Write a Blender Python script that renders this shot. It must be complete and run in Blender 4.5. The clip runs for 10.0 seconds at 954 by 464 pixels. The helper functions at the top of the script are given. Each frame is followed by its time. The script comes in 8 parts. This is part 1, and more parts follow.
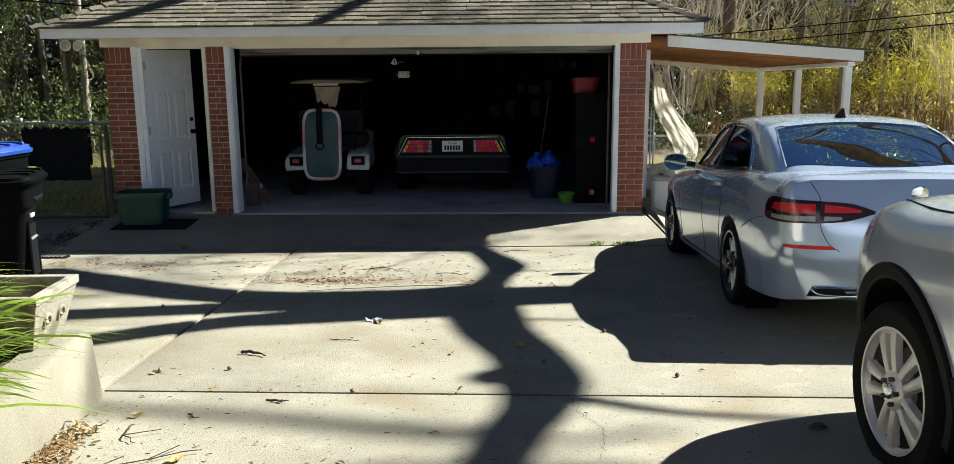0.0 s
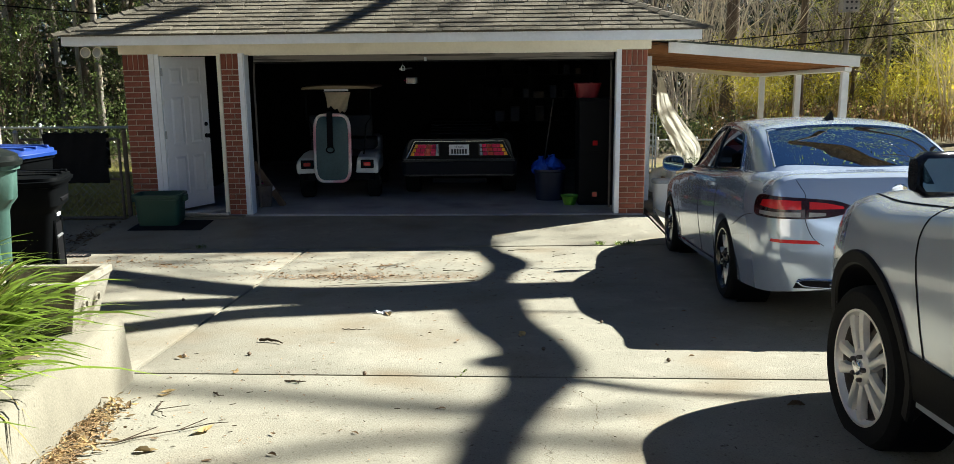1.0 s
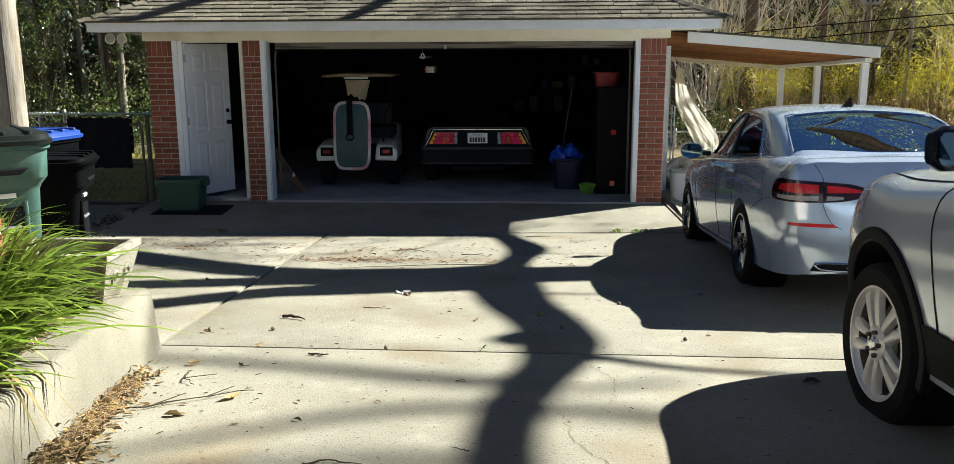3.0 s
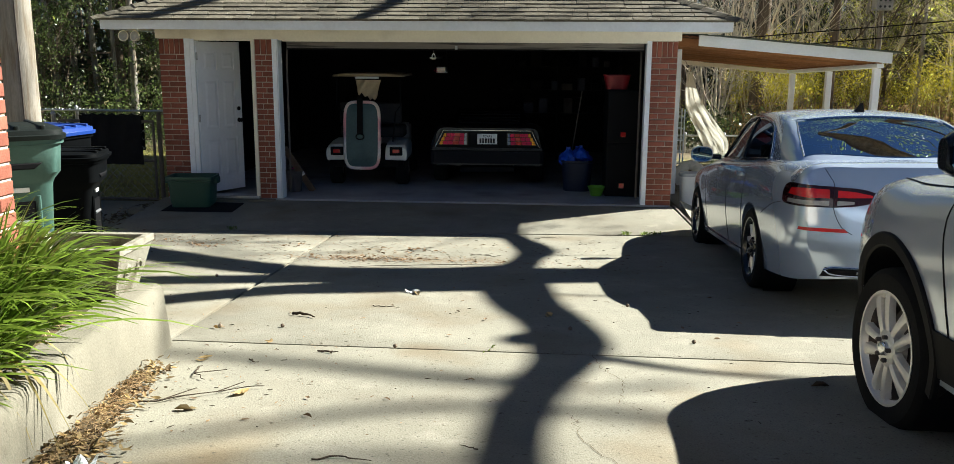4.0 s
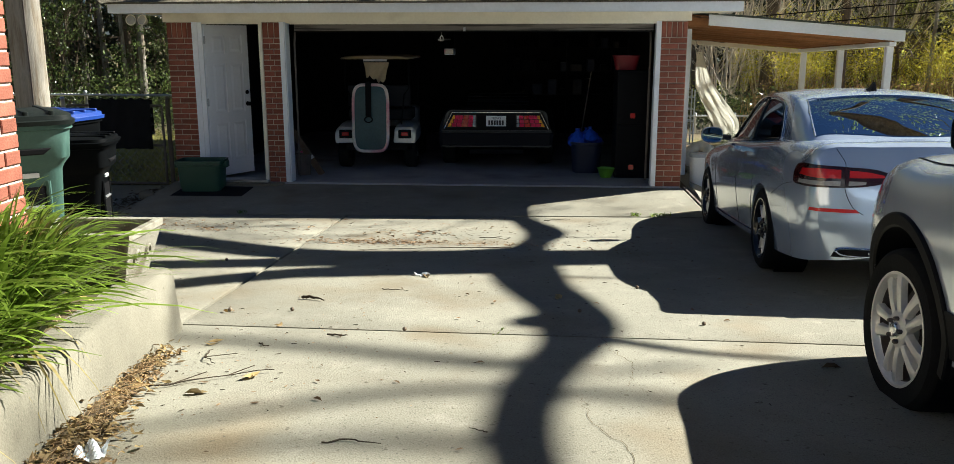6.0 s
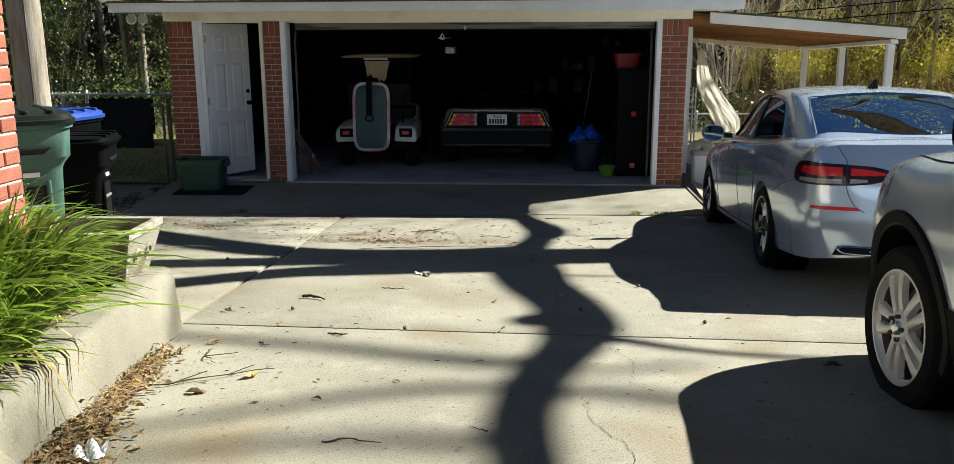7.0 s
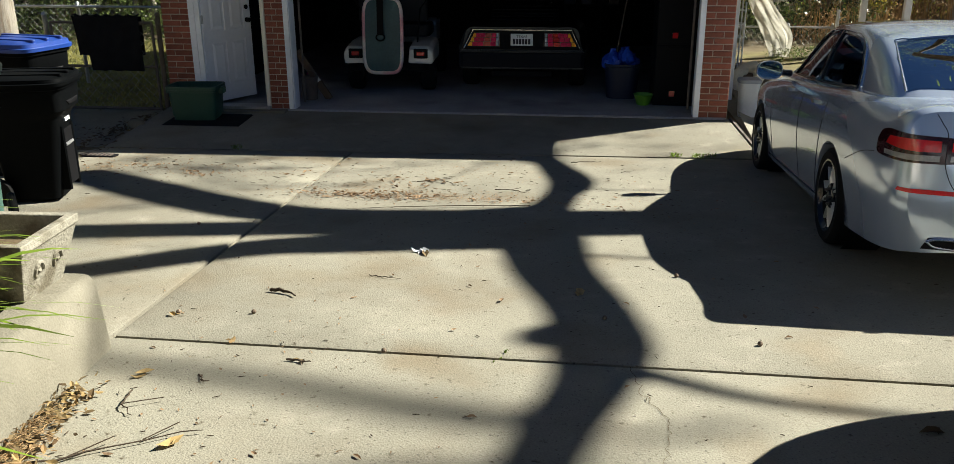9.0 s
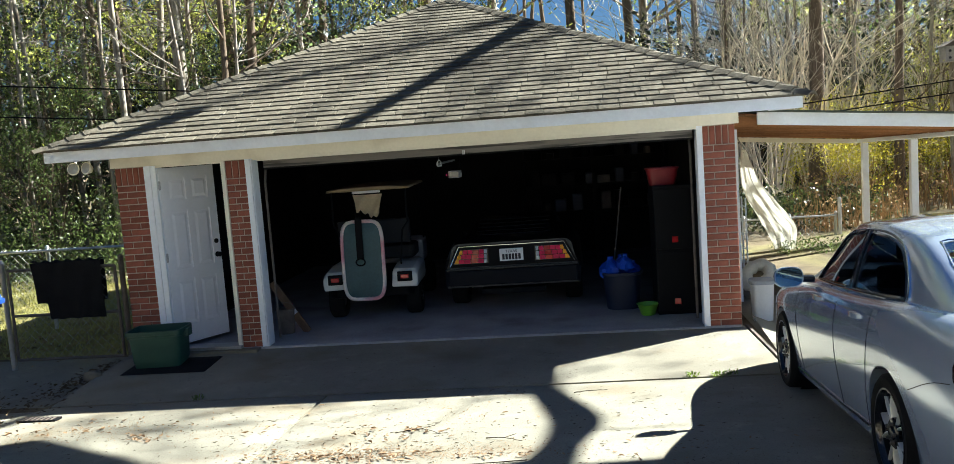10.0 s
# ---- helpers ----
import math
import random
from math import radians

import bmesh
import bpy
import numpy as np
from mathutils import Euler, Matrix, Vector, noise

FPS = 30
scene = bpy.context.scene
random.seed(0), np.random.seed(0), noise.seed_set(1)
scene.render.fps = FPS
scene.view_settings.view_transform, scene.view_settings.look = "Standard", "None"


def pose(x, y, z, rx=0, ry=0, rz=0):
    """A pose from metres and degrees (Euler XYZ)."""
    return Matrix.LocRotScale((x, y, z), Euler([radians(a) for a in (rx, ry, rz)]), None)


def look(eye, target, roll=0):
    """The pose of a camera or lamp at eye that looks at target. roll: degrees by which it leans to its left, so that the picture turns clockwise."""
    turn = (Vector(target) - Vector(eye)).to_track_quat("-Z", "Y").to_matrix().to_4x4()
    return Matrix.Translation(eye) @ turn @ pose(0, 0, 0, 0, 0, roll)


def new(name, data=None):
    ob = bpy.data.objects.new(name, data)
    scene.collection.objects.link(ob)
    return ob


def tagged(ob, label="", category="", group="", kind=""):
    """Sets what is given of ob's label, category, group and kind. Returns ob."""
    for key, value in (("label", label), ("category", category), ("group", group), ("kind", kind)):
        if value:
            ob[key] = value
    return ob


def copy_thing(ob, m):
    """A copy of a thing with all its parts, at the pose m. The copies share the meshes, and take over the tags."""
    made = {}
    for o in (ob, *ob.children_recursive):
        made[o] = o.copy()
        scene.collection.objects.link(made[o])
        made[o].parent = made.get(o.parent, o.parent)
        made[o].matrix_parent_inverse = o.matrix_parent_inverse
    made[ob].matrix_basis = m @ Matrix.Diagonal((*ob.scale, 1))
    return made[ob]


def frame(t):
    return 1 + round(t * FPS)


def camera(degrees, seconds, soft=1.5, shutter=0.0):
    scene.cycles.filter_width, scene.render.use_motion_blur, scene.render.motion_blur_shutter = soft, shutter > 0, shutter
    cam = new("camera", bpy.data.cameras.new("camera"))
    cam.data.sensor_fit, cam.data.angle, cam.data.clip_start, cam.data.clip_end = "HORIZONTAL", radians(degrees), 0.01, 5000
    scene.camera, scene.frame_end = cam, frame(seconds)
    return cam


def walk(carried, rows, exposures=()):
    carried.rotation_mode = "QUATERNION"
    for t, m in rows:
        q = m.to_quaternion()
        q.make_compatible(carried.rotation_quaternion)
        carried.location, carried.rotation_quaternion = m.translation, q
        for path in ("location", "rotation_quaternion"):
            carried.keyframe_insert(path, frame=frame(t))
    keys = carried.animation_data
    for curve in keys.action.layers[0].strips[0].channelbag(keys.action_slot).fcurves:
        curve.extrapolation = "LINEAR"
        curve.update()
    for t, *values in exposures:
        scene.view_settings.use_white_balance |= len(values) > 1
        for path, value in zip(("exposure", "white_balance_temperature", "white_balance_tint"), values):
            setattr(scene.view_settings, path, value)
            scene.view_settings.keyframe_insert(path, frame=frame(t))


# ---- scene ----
cam = camera(57.4, 10.0, soft=0.5)
PATH = [
    (0, (0.519, -0.385, 2.115), (0.455, 1.573, 1.714), -0.5),
    (0.5, (0.569, -0.607, 2.129), (0.496, 1.35, 1.726), -1.0),
    (1, (0.552, -0.74, 2.112), (0.471, 1.221, 1.725), -0.6),
    (1.5, (0.578, -0.804, 2.051), (0.493, 1.157, 1.668), -1.0),
    (2, (0.529, -0.831, 2.037), (0.444, 1.129, 1.649), -1.2),
    (2.5, (0.535, -0.835, 2.039), (0.434, 1.122, 1.638), -0.8),
    (4, (0.512, -0.86, 2.031), (0.378, 1.096, 1.634), 0.4),
    (4.5, (0.518, -0.842, 2.033), (0.369, 1.105, 1.601), 0.2),
    (5, (0.514, -0.847, 2.028), (0.36, 1.098, 1.589), 0.1),
    (5.5, (0.515, -0.849, 2.032), (0.36, 1.097, 1.596), -0.0),
    (7, (0.523, -0.838, 2.03), (0.364, 1.106, 1.59), -0.2),
    (7.5, (0.525, -0.831, 2.035), (0.36, 1.112, 1.591), -0.2),
    (8, (0.494, -0.617, 2.119), (0.326, 1.281, 1.51), 0.4),
    (8.5, (0.522, -0.212, 2.142), (0.336, 1.645, 1.423), 0.7),
    (9, (0.587, 0.365, 2.246), (0.36, 2.238, 1.584), -0.2),
    (9.2, (0.585, 0.608, 2.281), (0.356, 2.518, 1.735), -0.6),
    (9.5, (0.634, 0.921, 2.336), (0.402, 2.88, 2.007), -2.0),
    (10, (0.67, 1.456, 2.28), (0.429, 3.43, 2.067), -4.2),
]
walk(cam, [(t, look(eye, target, roll)) for t, eye, target, roll in PATH], [(0, 1.66, 5850, 8), (2.7, 1.66, 5850, 8), (4.0, 1.62, 5850, 8), (5.0, 1.52, 5900, 8), (7.5, 1.47, 5900, 8), (8.5, 1.34, 6050, 9), (9.0, 1.28, 6100, 9), (9.5, 1.7, 5650, 8), (10, 2.18, 5650, 7)])

# ---- light ----
SUN = Vector((1.11, 0.62, 1.0)).normalized()
world = bpy.data.worlds.new("sky")
scene.world = world
world.use_nodes = True
wn = world.node_tree
sky = wn.nodes.new("ShaderNodeTexSky")
sky.sky_type, sky.sun_disc = "NISHITA", False
sky.sun_elevation, sky.sun_rotation = math.asin(SUN.z), math.atan2(SUN.x, SUN.y)
sky.dust_density, sky.ozone_density, sky.air_density = 0.3, 10.0, 1.1
wn.links.new(sky.outputs[0], wn.nodes["Background"].inputs[0])
wn.nodes["Background"].inputs[1].default_value = 0.0158
lamp = bpy.data.lights.new("sun", "SUN")
lamp.energy, lamp.angle, lamp.color = 6.4, radians(0.5), (1.0, 0.93, 0.77)
sun = new("sun", lamp)
sun.matrix_world = look(SUN * 40, (0, 0, 0))


# ---- materials ----
def surf(name, base, rough=0.8, metal=0.0, var=0.12, scale=3.0, fine=40.0, bump=0.15, spec=0.5, coat=0.0,
         rand=0.0, second=None, mask=(0.5, 0.7), mscale=1.5, stretch=(1, 1, 1), glow=None, thin=0.0, layers=()):
    """A node material: base colour with coarse and fine variation, an optional second colour in patches, fine relief."""
    m = bpy.data.materials.new(name)
    m.use_nodes = True
    t = m.node_tree
    b = t.nodes["Principled BSDF"]
    L, N = t.links.new, t.nodes.new
    co, mp = N("ShaderNodeTexCoord"), N("ShaderNodeMapping")
    L(co.outputs["Object"], mp.inputs[0])
    mp.inputs["Scale"].default_value = stretch

    def noi(sc, detail=6):
        n = N("ShaderNodeTexNoise")
        n.inputs["Scale"].default_value, n.inputs["Detail"].default_value = sc, detail
        L(mp.outputs[0], n.inputs["Vector"])
        return n.outputs["Fac"]

    def ramp(src, lo, hi):
        r = N("ShaderNodeMapRange")
        r.inputs["From Min"].default_value, r.inputs["From Max"].default_value = 0.3, 0.7
        r.inputs["To Min"].default_value, r.inputs["To Max"].default_value = lo, hi
        L(src, r.inputs["Value"])
        return r.outputs["Result"]

    def mul(a, c):
        x = N("ShaderNodeMath")
        x.operation = "MULTIPLY"
        L(a, x.inputs[0]), L(c, x.inputs[1])
        return x.outputs[0]

    fine_n = noi(fine, 4)
    val = mul(ramp(noi(scale), 1 - var, 1 + var), ramp(fine_n, 1 - var * 0.7, 1 + var * 0.7))
    if rand:
        info = N("ShaderNodeObjectInfo")
        r = N("ShaderNodeMapRange")
        r.inputs["To Min"].default_value, r.inputs["To Max"].default_value = 1 - rand, 1 + rand
        L(info.outputs["Random"], r.inputs["Value"])
        isl = N("ShaderNodeNewGeometry")
        r2 = N("ShaderNodeMapRange")
        r2.inputs["To Min"].default_value, r2.inputs["To Max"].default_value = 1 - rand, 1 + rand
        L(isl.outputs["Random Per Island"], r2.inputs["Value"])
        val = mul(mul(val, r.outputs["Result"]), r2.outputs["Result"])
    col = N("ShaderNodeRGB").outputs[0]
    col.default_value = (*base, 1)
    if second:
        mix = N("ShaderNodeMix")
        mix.data_type = "RGBA"
        mr = N("ShaderNodeMapRange")
        mr.inputs["From Min"].default_value, mr.inputs["From Max"].default_value = mask
        L(noi(mscale, 8), mr.inputs["Value"])
        L(mr.outputs["Result"], mix.inputs["Factor"])
        L(col, mix.inputs["A"])
        mix.inputs["B"].default_value = (*second, 1)
        col = mix.outputs["Result"]
    for c2, msk, ms2 in layers:
        mix = N("ShaderNodeMix")
        mix.data_type = "RGBA"
        mr = N("ShaderNodeMapRange")
        mr.inputs["From Min"].default_value, mr.inputs["From Max"].default_value = msk
        L(noi(ms2, 10), mr.inputs["Value"])
        L(mr.outputs["Result"], mix.inputs["Factor"])
        L(col, mix.inputs["A"])
        mix.inputs["B"].default_value = (*c2, 1)
        col = mix.outputs["Result"]
    hsv = N("ShaderNodeHueSaturation")
    L(col, hsv.inputs["Color"]), L(val, hsv.inputs["Value"])
    L(hsv.outputs[0], b.inputs["Base Color"])
    b.inputs["Roughness"].default_value, b.inputs["Metallic"].default_value = rough, metal
    b.inputs["Specular IOR Level"].default_value = spec
    b.inputs["Coat Weight"].default_value = coat
    b.inputs["Coat Roughness"].default_value = 0.03
    if bump:
        bp = N("ShaderNodeBump")
        bp.inputs["Strength"].default_value, bp.inputs["Distance"].default_value = bump, 0.01
        L(fine_n, bp.inputs["Height"]), L(bp.outputs[0], b.inputs["Normal"])
    if glow:
        b.inputs["Emission Color"].default_value, b.inputs["Emission Strength"].default_value = (*glow[0], 1), glow[1]
    if thin:
        tr, ms = N("ShaderNodeBsdfTranslucent"), N("ShaderNodeMixShader")
        ms.inputs[0].default_value = thin
        L(hsv.outputs[0], tr.inputs["Color"])
        L(b.outputs[0], ms.inputs[1]), L(tr.outputs[0], ms.inputs[2])
        L(ms.outputs[0], t.nodes["Material Output"].inputs["Surface"])
    return m


def glass(name, tint, rough=0.0, clear=0.75, ior=1.6):
    """Thin pane: clear through-view mixed with mirror gloss by Fresnel."""
    m = bpy.data.materials.new(name)
    m.use_nodes = True
    t = m.node_tree
    L, N = t.links.new, t.nodes.new
    tr, gl, ms, fr = N("ShaderNodeBsdfTransparent"), N("ShaderNodeBsdfGlossy"), N("ShaderNodeMixShader"), N("ShaderNodeFresnel")
    tr.inputs[0].default_value = (*[c * clear for c in tint], 1)
    gl.inputs["Roughness"].default_value = rough
    gl.inputs["Color"].default_value = (0.86, 0.94, 1.0, 1)
    fr.inputs[0].default_value = ior
    L(fr.outputs[0], ms.inputs[0]), L(tr.outputs[0], ms.inputs[1]), L(gl.outputs[0], ms.inputs[2])
    L(ms.outputs[0], t.nodes["Material Output"].inputs["Surface"])
    return m


M_CONC = surf("concrete", (0.222, 0.210, 0.166), 0.9, var=0.17, scale=1.1, fine=110, bump=0.45, second=(0.158, 0.145, 0.110), mask=(0.45, 0.78), mscale=0.55, spec=0.2,
              layers=(((0.175, 0.155, 0.118), (0.52, 0.85), 2.1), ((0.265, 0.248, 0.20), (0.56, 0.80), 5.0), ((0.11, 0.10, 0.082), (0.61, 0.70), 75.0), ((0.150, 0.116, 0.070), (0.55, 0.80), 1.25), ((0.085, 0.072, 0.05), (0.64, 0.74), 26.0)))
M_CONC2 = surf("wall_concrete", (0.165, 0.152, 0.116), 0.92, var=0.14, scale=2.5, fine=90, bump=0.4, second=(0.235, 0.218, 0.172), mask=(0.5, 0.75), mscale=2.0, spec=0.2,
               layers=(((0.10, 0.09, 0.065), (0.60, 0.80), 4.0), ((0.08, 0.07, 0.05), (0.68, 0.76), 26.0)))
M_FLOOR = surf("garage_floor", (0.30, 0.305, 0.32), 0.7, var=0.2, scale=2, fine=40, second=(0.20, 0.20, 0.205), mask=(0.55, 0.7), mscale=1.3)
M_DIRT = surf("dirt", (0.10, 0.075, 0.045), 0.95, var=0.3, scale=3, fine=30, bump=0.6, second=(0.05, 0.05, 0.025), mscale=0.7, spec=0.1)
M_GRASS = surf("grass_ground", (0.12, 0.097, 0.06), 0.95, var=0.35, scale=2, fine=60, bump=0.8, second=(0.13, 0.125, 0.045), mscale=0.5, spec=0.1)
M_BRICK = surf("brick_red", (0.245, 0.083, 0.053), 0.88, var=0.2, scale=9, fine=90, bump=0.35, rand=0.2, spec=0.25)
M_MORTAR = surf("mortar", (0.50, 0.43, 0.35), 0.95, var=0.12, scale=8, fine=80, bump=0.4, spec=0.15)
M_WHITE = surf("white_paint", (0.85, 0.88, 0.92), 0.5, var=0.05, scale=2, fine=30, bump=0.06, second=(0.76, 0.77, 0.77), mask=(0.55, 0.8), mscale=2.2, spec=0.4)
M_CREAM = surf("cream_paint", (0.82, 0.77, 0.64), 0.6, var=0.05, scale=2, fine=30, bump=0.06, second=(0.58, 0.53, 0.42), mask=(0.55, 0.8), mscale=2.0, spec=0.35)
M_DOOR = surf("door_paint", (0.86, 0.87, 0.90), 0.42, var=0.03, scale=2, fine=20, bump=0.03, spec=0.45)
M_SHINGLE = surf("shingle", (0.142, 0.127, 0.095), 0.95, var=0.28, scale=5, fine=190, bump=0.6, rand=0.22, second=(0.09, 0.078, 0.06), mask=(0.45, 0.7), mscale=1.1, spec=0.15,
                 layers=(((0.07, 0.062, 0.052), (0.58, 0.74), 7.0),))
# garage interior: the near-black base carries the indoor shade
M_DARK = surf("shaded_inside", (0.016, 0.015, 0.015), 0.9, var=0.2, scale=2, fine=20, spec=0.2)
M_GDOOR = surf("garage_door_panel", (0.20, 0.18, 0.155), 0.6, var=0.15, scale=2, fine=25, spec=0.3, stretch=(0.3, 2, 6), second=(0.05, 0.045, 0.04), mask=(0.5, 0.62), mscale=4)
M_STEEL = surf("galvanised_steel", (0.48, 0.49, 0.50), 0.42, metal=0.85, var=0.15, scale=6, fine=50, bump=0.08)
M_RUST = surf("dull_steel", (0.12, 0.10, 0.085), 0.7, metal=0.3, var=0.25, scale=8, fine=60, bump=0.1)
M_WOODO = surf("cedar_boards", (0.28, 0.13, 0.052), 0.75, var=0.22, scale=2, fine=20, bump=0.2, stretch=(1, 6, 6), rand=0.15, spec=0.25)
# darker copy of the cedar: shade between the rafters put into its colour
M_WOODD = surf("cedar_shadow_boards", (0.13, 0.06, 0.028), 0.75, var=0.22, scale=2, fine=20, bump=0.2, stretch=(1, 6, 6), rand=0.15, spec=0.25)
M_WOODG = surf("weathered_wood", (0.33, 0.30, 0.25), 0.9, var=0.22, scale=3, fine=30, bump=0.5, stretch=(7, 7, 0.5), second=(0.20, 0.165, 0.12), mask=(0.5, 0.65), mscale=3, spec=0.15)
M_BARK = surf("bark", (0.15, 0.115, 0.085), 0.95, var=0.35, scale=4, fine=25, bump=0.9, stretch=(3, 3, 0.6), spec=0.1)
M_BARKL = surf("pale_bark", (0.31, 0.28, 0.24), 0.95, var=0.3, scale=4, fine=25, bump=0.7, stretch=(3, 3, 0.6), second=(0.20, 0.165, 0.12), mask=(0.5, 0.62), mscale=3, spec=0.1)
M_TWIG = surf("twig_bark", (0.70, 0.62, 0.49), 0.9, var=0.25, scale=3, fine=20, bump=0.0, rand=0.25, spec=0.1)
M_BLACK = surf("black_plastic", (0.005, 0.005, 0.006), 0.6, var=0.1, scale=4, fine=60, bump=0.05, spec=0.12)
M_STICK = surf("dead_stick", (0.055, 0.042, 0.03), 0.9, var=0.3, scale=6, fine=60, bump=0.4, spec=0.1)
M_PLANTER = surf("weathered_planter", (0.24, 0.225, 0.18), 0.92, var=0.15, scale=6, fine=70, bump=0.6, second=(0.12, 0.105, 0.075), mask=(0.48, 0.66), mscale=7, spec=0.15)
M_RUBBER = surf("tyre_rubber", (0.009, 0.009, 0.009), 0.9, var=0.15, scale=6, fine=50, bump=0.15, spec=0.15)


# ---- mesh helpers ----
class Geo:
    """Vertices and faces that grow into one mesh."""

    def __init__(self):
        self.v, self.f = [], []

    def add(self, verts, faces):
        k = len(self.v)
        self.v.extend(tuple(p) for p in verts)
        self.f.extend(tuple(i + k for i in f) for f in faces)
        return self

    def box(self, x0, y0, z0, x1, y1, z1, m=None):
        vs = [(x, y, z) for z in (z0, z1) for y in (y0, y1) for x in (x0, x1)]
        if m is not None:
            vs = [m @ Vector(p) for p in vs]
        return self.add(vs, [(0, 2, 3, 1), (4, 5, 7, 6), (0, 1, 5, 4), (2, 6, 7, 3), (0, 4, 6, 2), (1, 3, 7, 5)])

    def chamfer(self, x0, y0, z0, x1, y1, z1, c, m=None):
        """A box with its four upright edges and its front rim cut off."""
        ring = [(x0 + c, y0), (x1 - c, y0), (x1, y0 + c), (x1, y1 - c), (x1 - c, y1), (x0 + c, y1), (x0, y1 - c), (x0, y0 + c)]
        vs = [(x, y, z) for z in (z0, z1) for x, y in ring]
        if m is not None:
            vs = [m @ Vector(p) for p in vs]
        return self.add(vs, [tuple(range(7, -1, -1)), tuple(range(8, 16))] + [(i, (i + 1) % 8, 8 + (i + 1) % 8, 8 + i) for i in range(8)])

    def tube(self, pts, radii, n=8, caps=True):
        pts = [Vector(p) for p in pts]
        if not hasattr(radii, "__len__"):
            radii = [radii] * len(pts)
        rings, prev = [], None
        for i, p in enumerate(pts):
            d = (pts[min(i + 1, len(pts) - 1)] - pts[max(i - 1, 0)]).normalized()
            if prev is None:
                a = d.orthogonal().normalized()
            else:
                a = (prev - d * prev.dot(d)).normalized()
            prev = a
            b = d.cross(a)
            rings.append([p + (a * math.cos(2 * math.pi * k / n) + b * math.sin(2 * math.pi * k / n)) * radii[i] for k in range(n)])
        fs = [(i * n + k, i * n + (k + 1) % n, (i + 1) * n + (k + 1) % n, (i + 1) * n + k) for i in range(len(pts) - 1) for k in range(n)]
        if caps:
            fs += [tuple(range(n - 1, -1, -1)), tuple((len(pts) - 1) * n + k for k in range(n))]
        return self.add([q for r in rings for q in r], fs)

    def lathe(self, prof, n=24, m=None, caps=True):
        """Turn (radius, height) pairs round z."""
        vs = [(r * math.cos(2 * math.pi * k / n), r * math.sin(2 * math.pi * k / n), z) for r, z in prof for k in range(n)]
        if m is not None:
            vs = [m @ Vector(p) for p in vs]
        fs = [(i * n + k, i * n + (k + 1) % n, (i + 1) * n + (k + 1) % n, (i + 1) * n + k) for i in range(len(prof) - 1) for k in range(n)]
        if caps:
            fs += [tuple(range(n - 1, -1, -1)), tuple((len(prof) - 1) * n + k for k in range(n))]
        return self.add(vs, fs)

    def sheet(self, fn, us, vs):
        """A grid of fn(u, v)."""
        k = len(us)
        return self.add([fn(u, v) for v in vs for u in us],
                        [(j * k + i, j * k + i + 1, (j + 1) * k + i + 1, (j + 1) * k + i) for j in range(len(vs) - 1) for i in range(k - 1)])

    def loft(self, rings, closed=True, caps=True):
        n = len(rings[0])
        fs = [(i * n + k, i * n + (k + 1) % n, (i + 1) * n + (k + 1) % n, (i + 1) * n + k) for i in range(len(rings) - 1) for k in range(n if closed else n - 1)]
        if caps:
            fs += [tuple(range(n - 1, -1, -1)), tuple((len(rings) - 1) * n + k for k in range(n))]
        return self.add([q for r in rings for q in r], fs)

    def prism(self, outline, d, m=None):
        """An outline in xz pushed along y from 0 to d."""
        n = len(outline)
        vs = [(x, y, z) for y in (0, d) for x, z in outline]
        if m is not None:
            vs = [m @ Vector(p) for p in vs]
        return self.add(vs, [tuple(range(n)), tuple(range(2 * n - 1, n - 1, -1))] + [(i, n + i, n + (i + 1) % n, (i + 1) % n) for i in range(n)])

    def mesh(self, name, smooth=False):
        me = bpy.data.meshes.new(name)
        me.from_pydata(self.v, [], self.f)
        me.validate()
        if smooth:
            me.polygons.foreach_set("use_smooth", [True] * len(me.polygons))
        return me


def link(name, me, material, parent=None, label="", m=None):
    ob = new(name, me)
    if material is not None and not me.materials:
        me.materials.append(material)
    if parent is not None:
        ob.parent = parent
    if m is not None:
        ob.matrix_basis = m
    if label:
        ob["label"] = label
    return ob


def part(name, geo, material, parent=None, label="", bevel=0.0, smooth=False, m=None, fix=True):
    """One mesh object under a thing or a part."""
    me = geo.mesh(name, smooth)
    if fix:
        bm = bmesh.new()
        bm.from_mesh(me)
        bmesh.ops.recalc_face_normals(bm, faces=bm.faces)
        bm.to_mesh(me)
        bm.free()
    ob = link(name, me, material, parent, label, m)
    if smooth:
        me.set_sharp_from_angle(angle=radians(40))
    if bevel:
        b = ob.modifiers.new("bevel", "BEVEL")
        b.width, b.segments, b.limit_method, b.angle_limit = bevel, 2, "ANGLE", radians(40)
    return ob


def thing(name, label, category, m=None, group="", kind=""):
    ob = new(name)
    ob.empty_display_size = 0.2
    if m is not None:
        ob.matrix_basis = m
    return tagged(ob, label, category, group, kind)


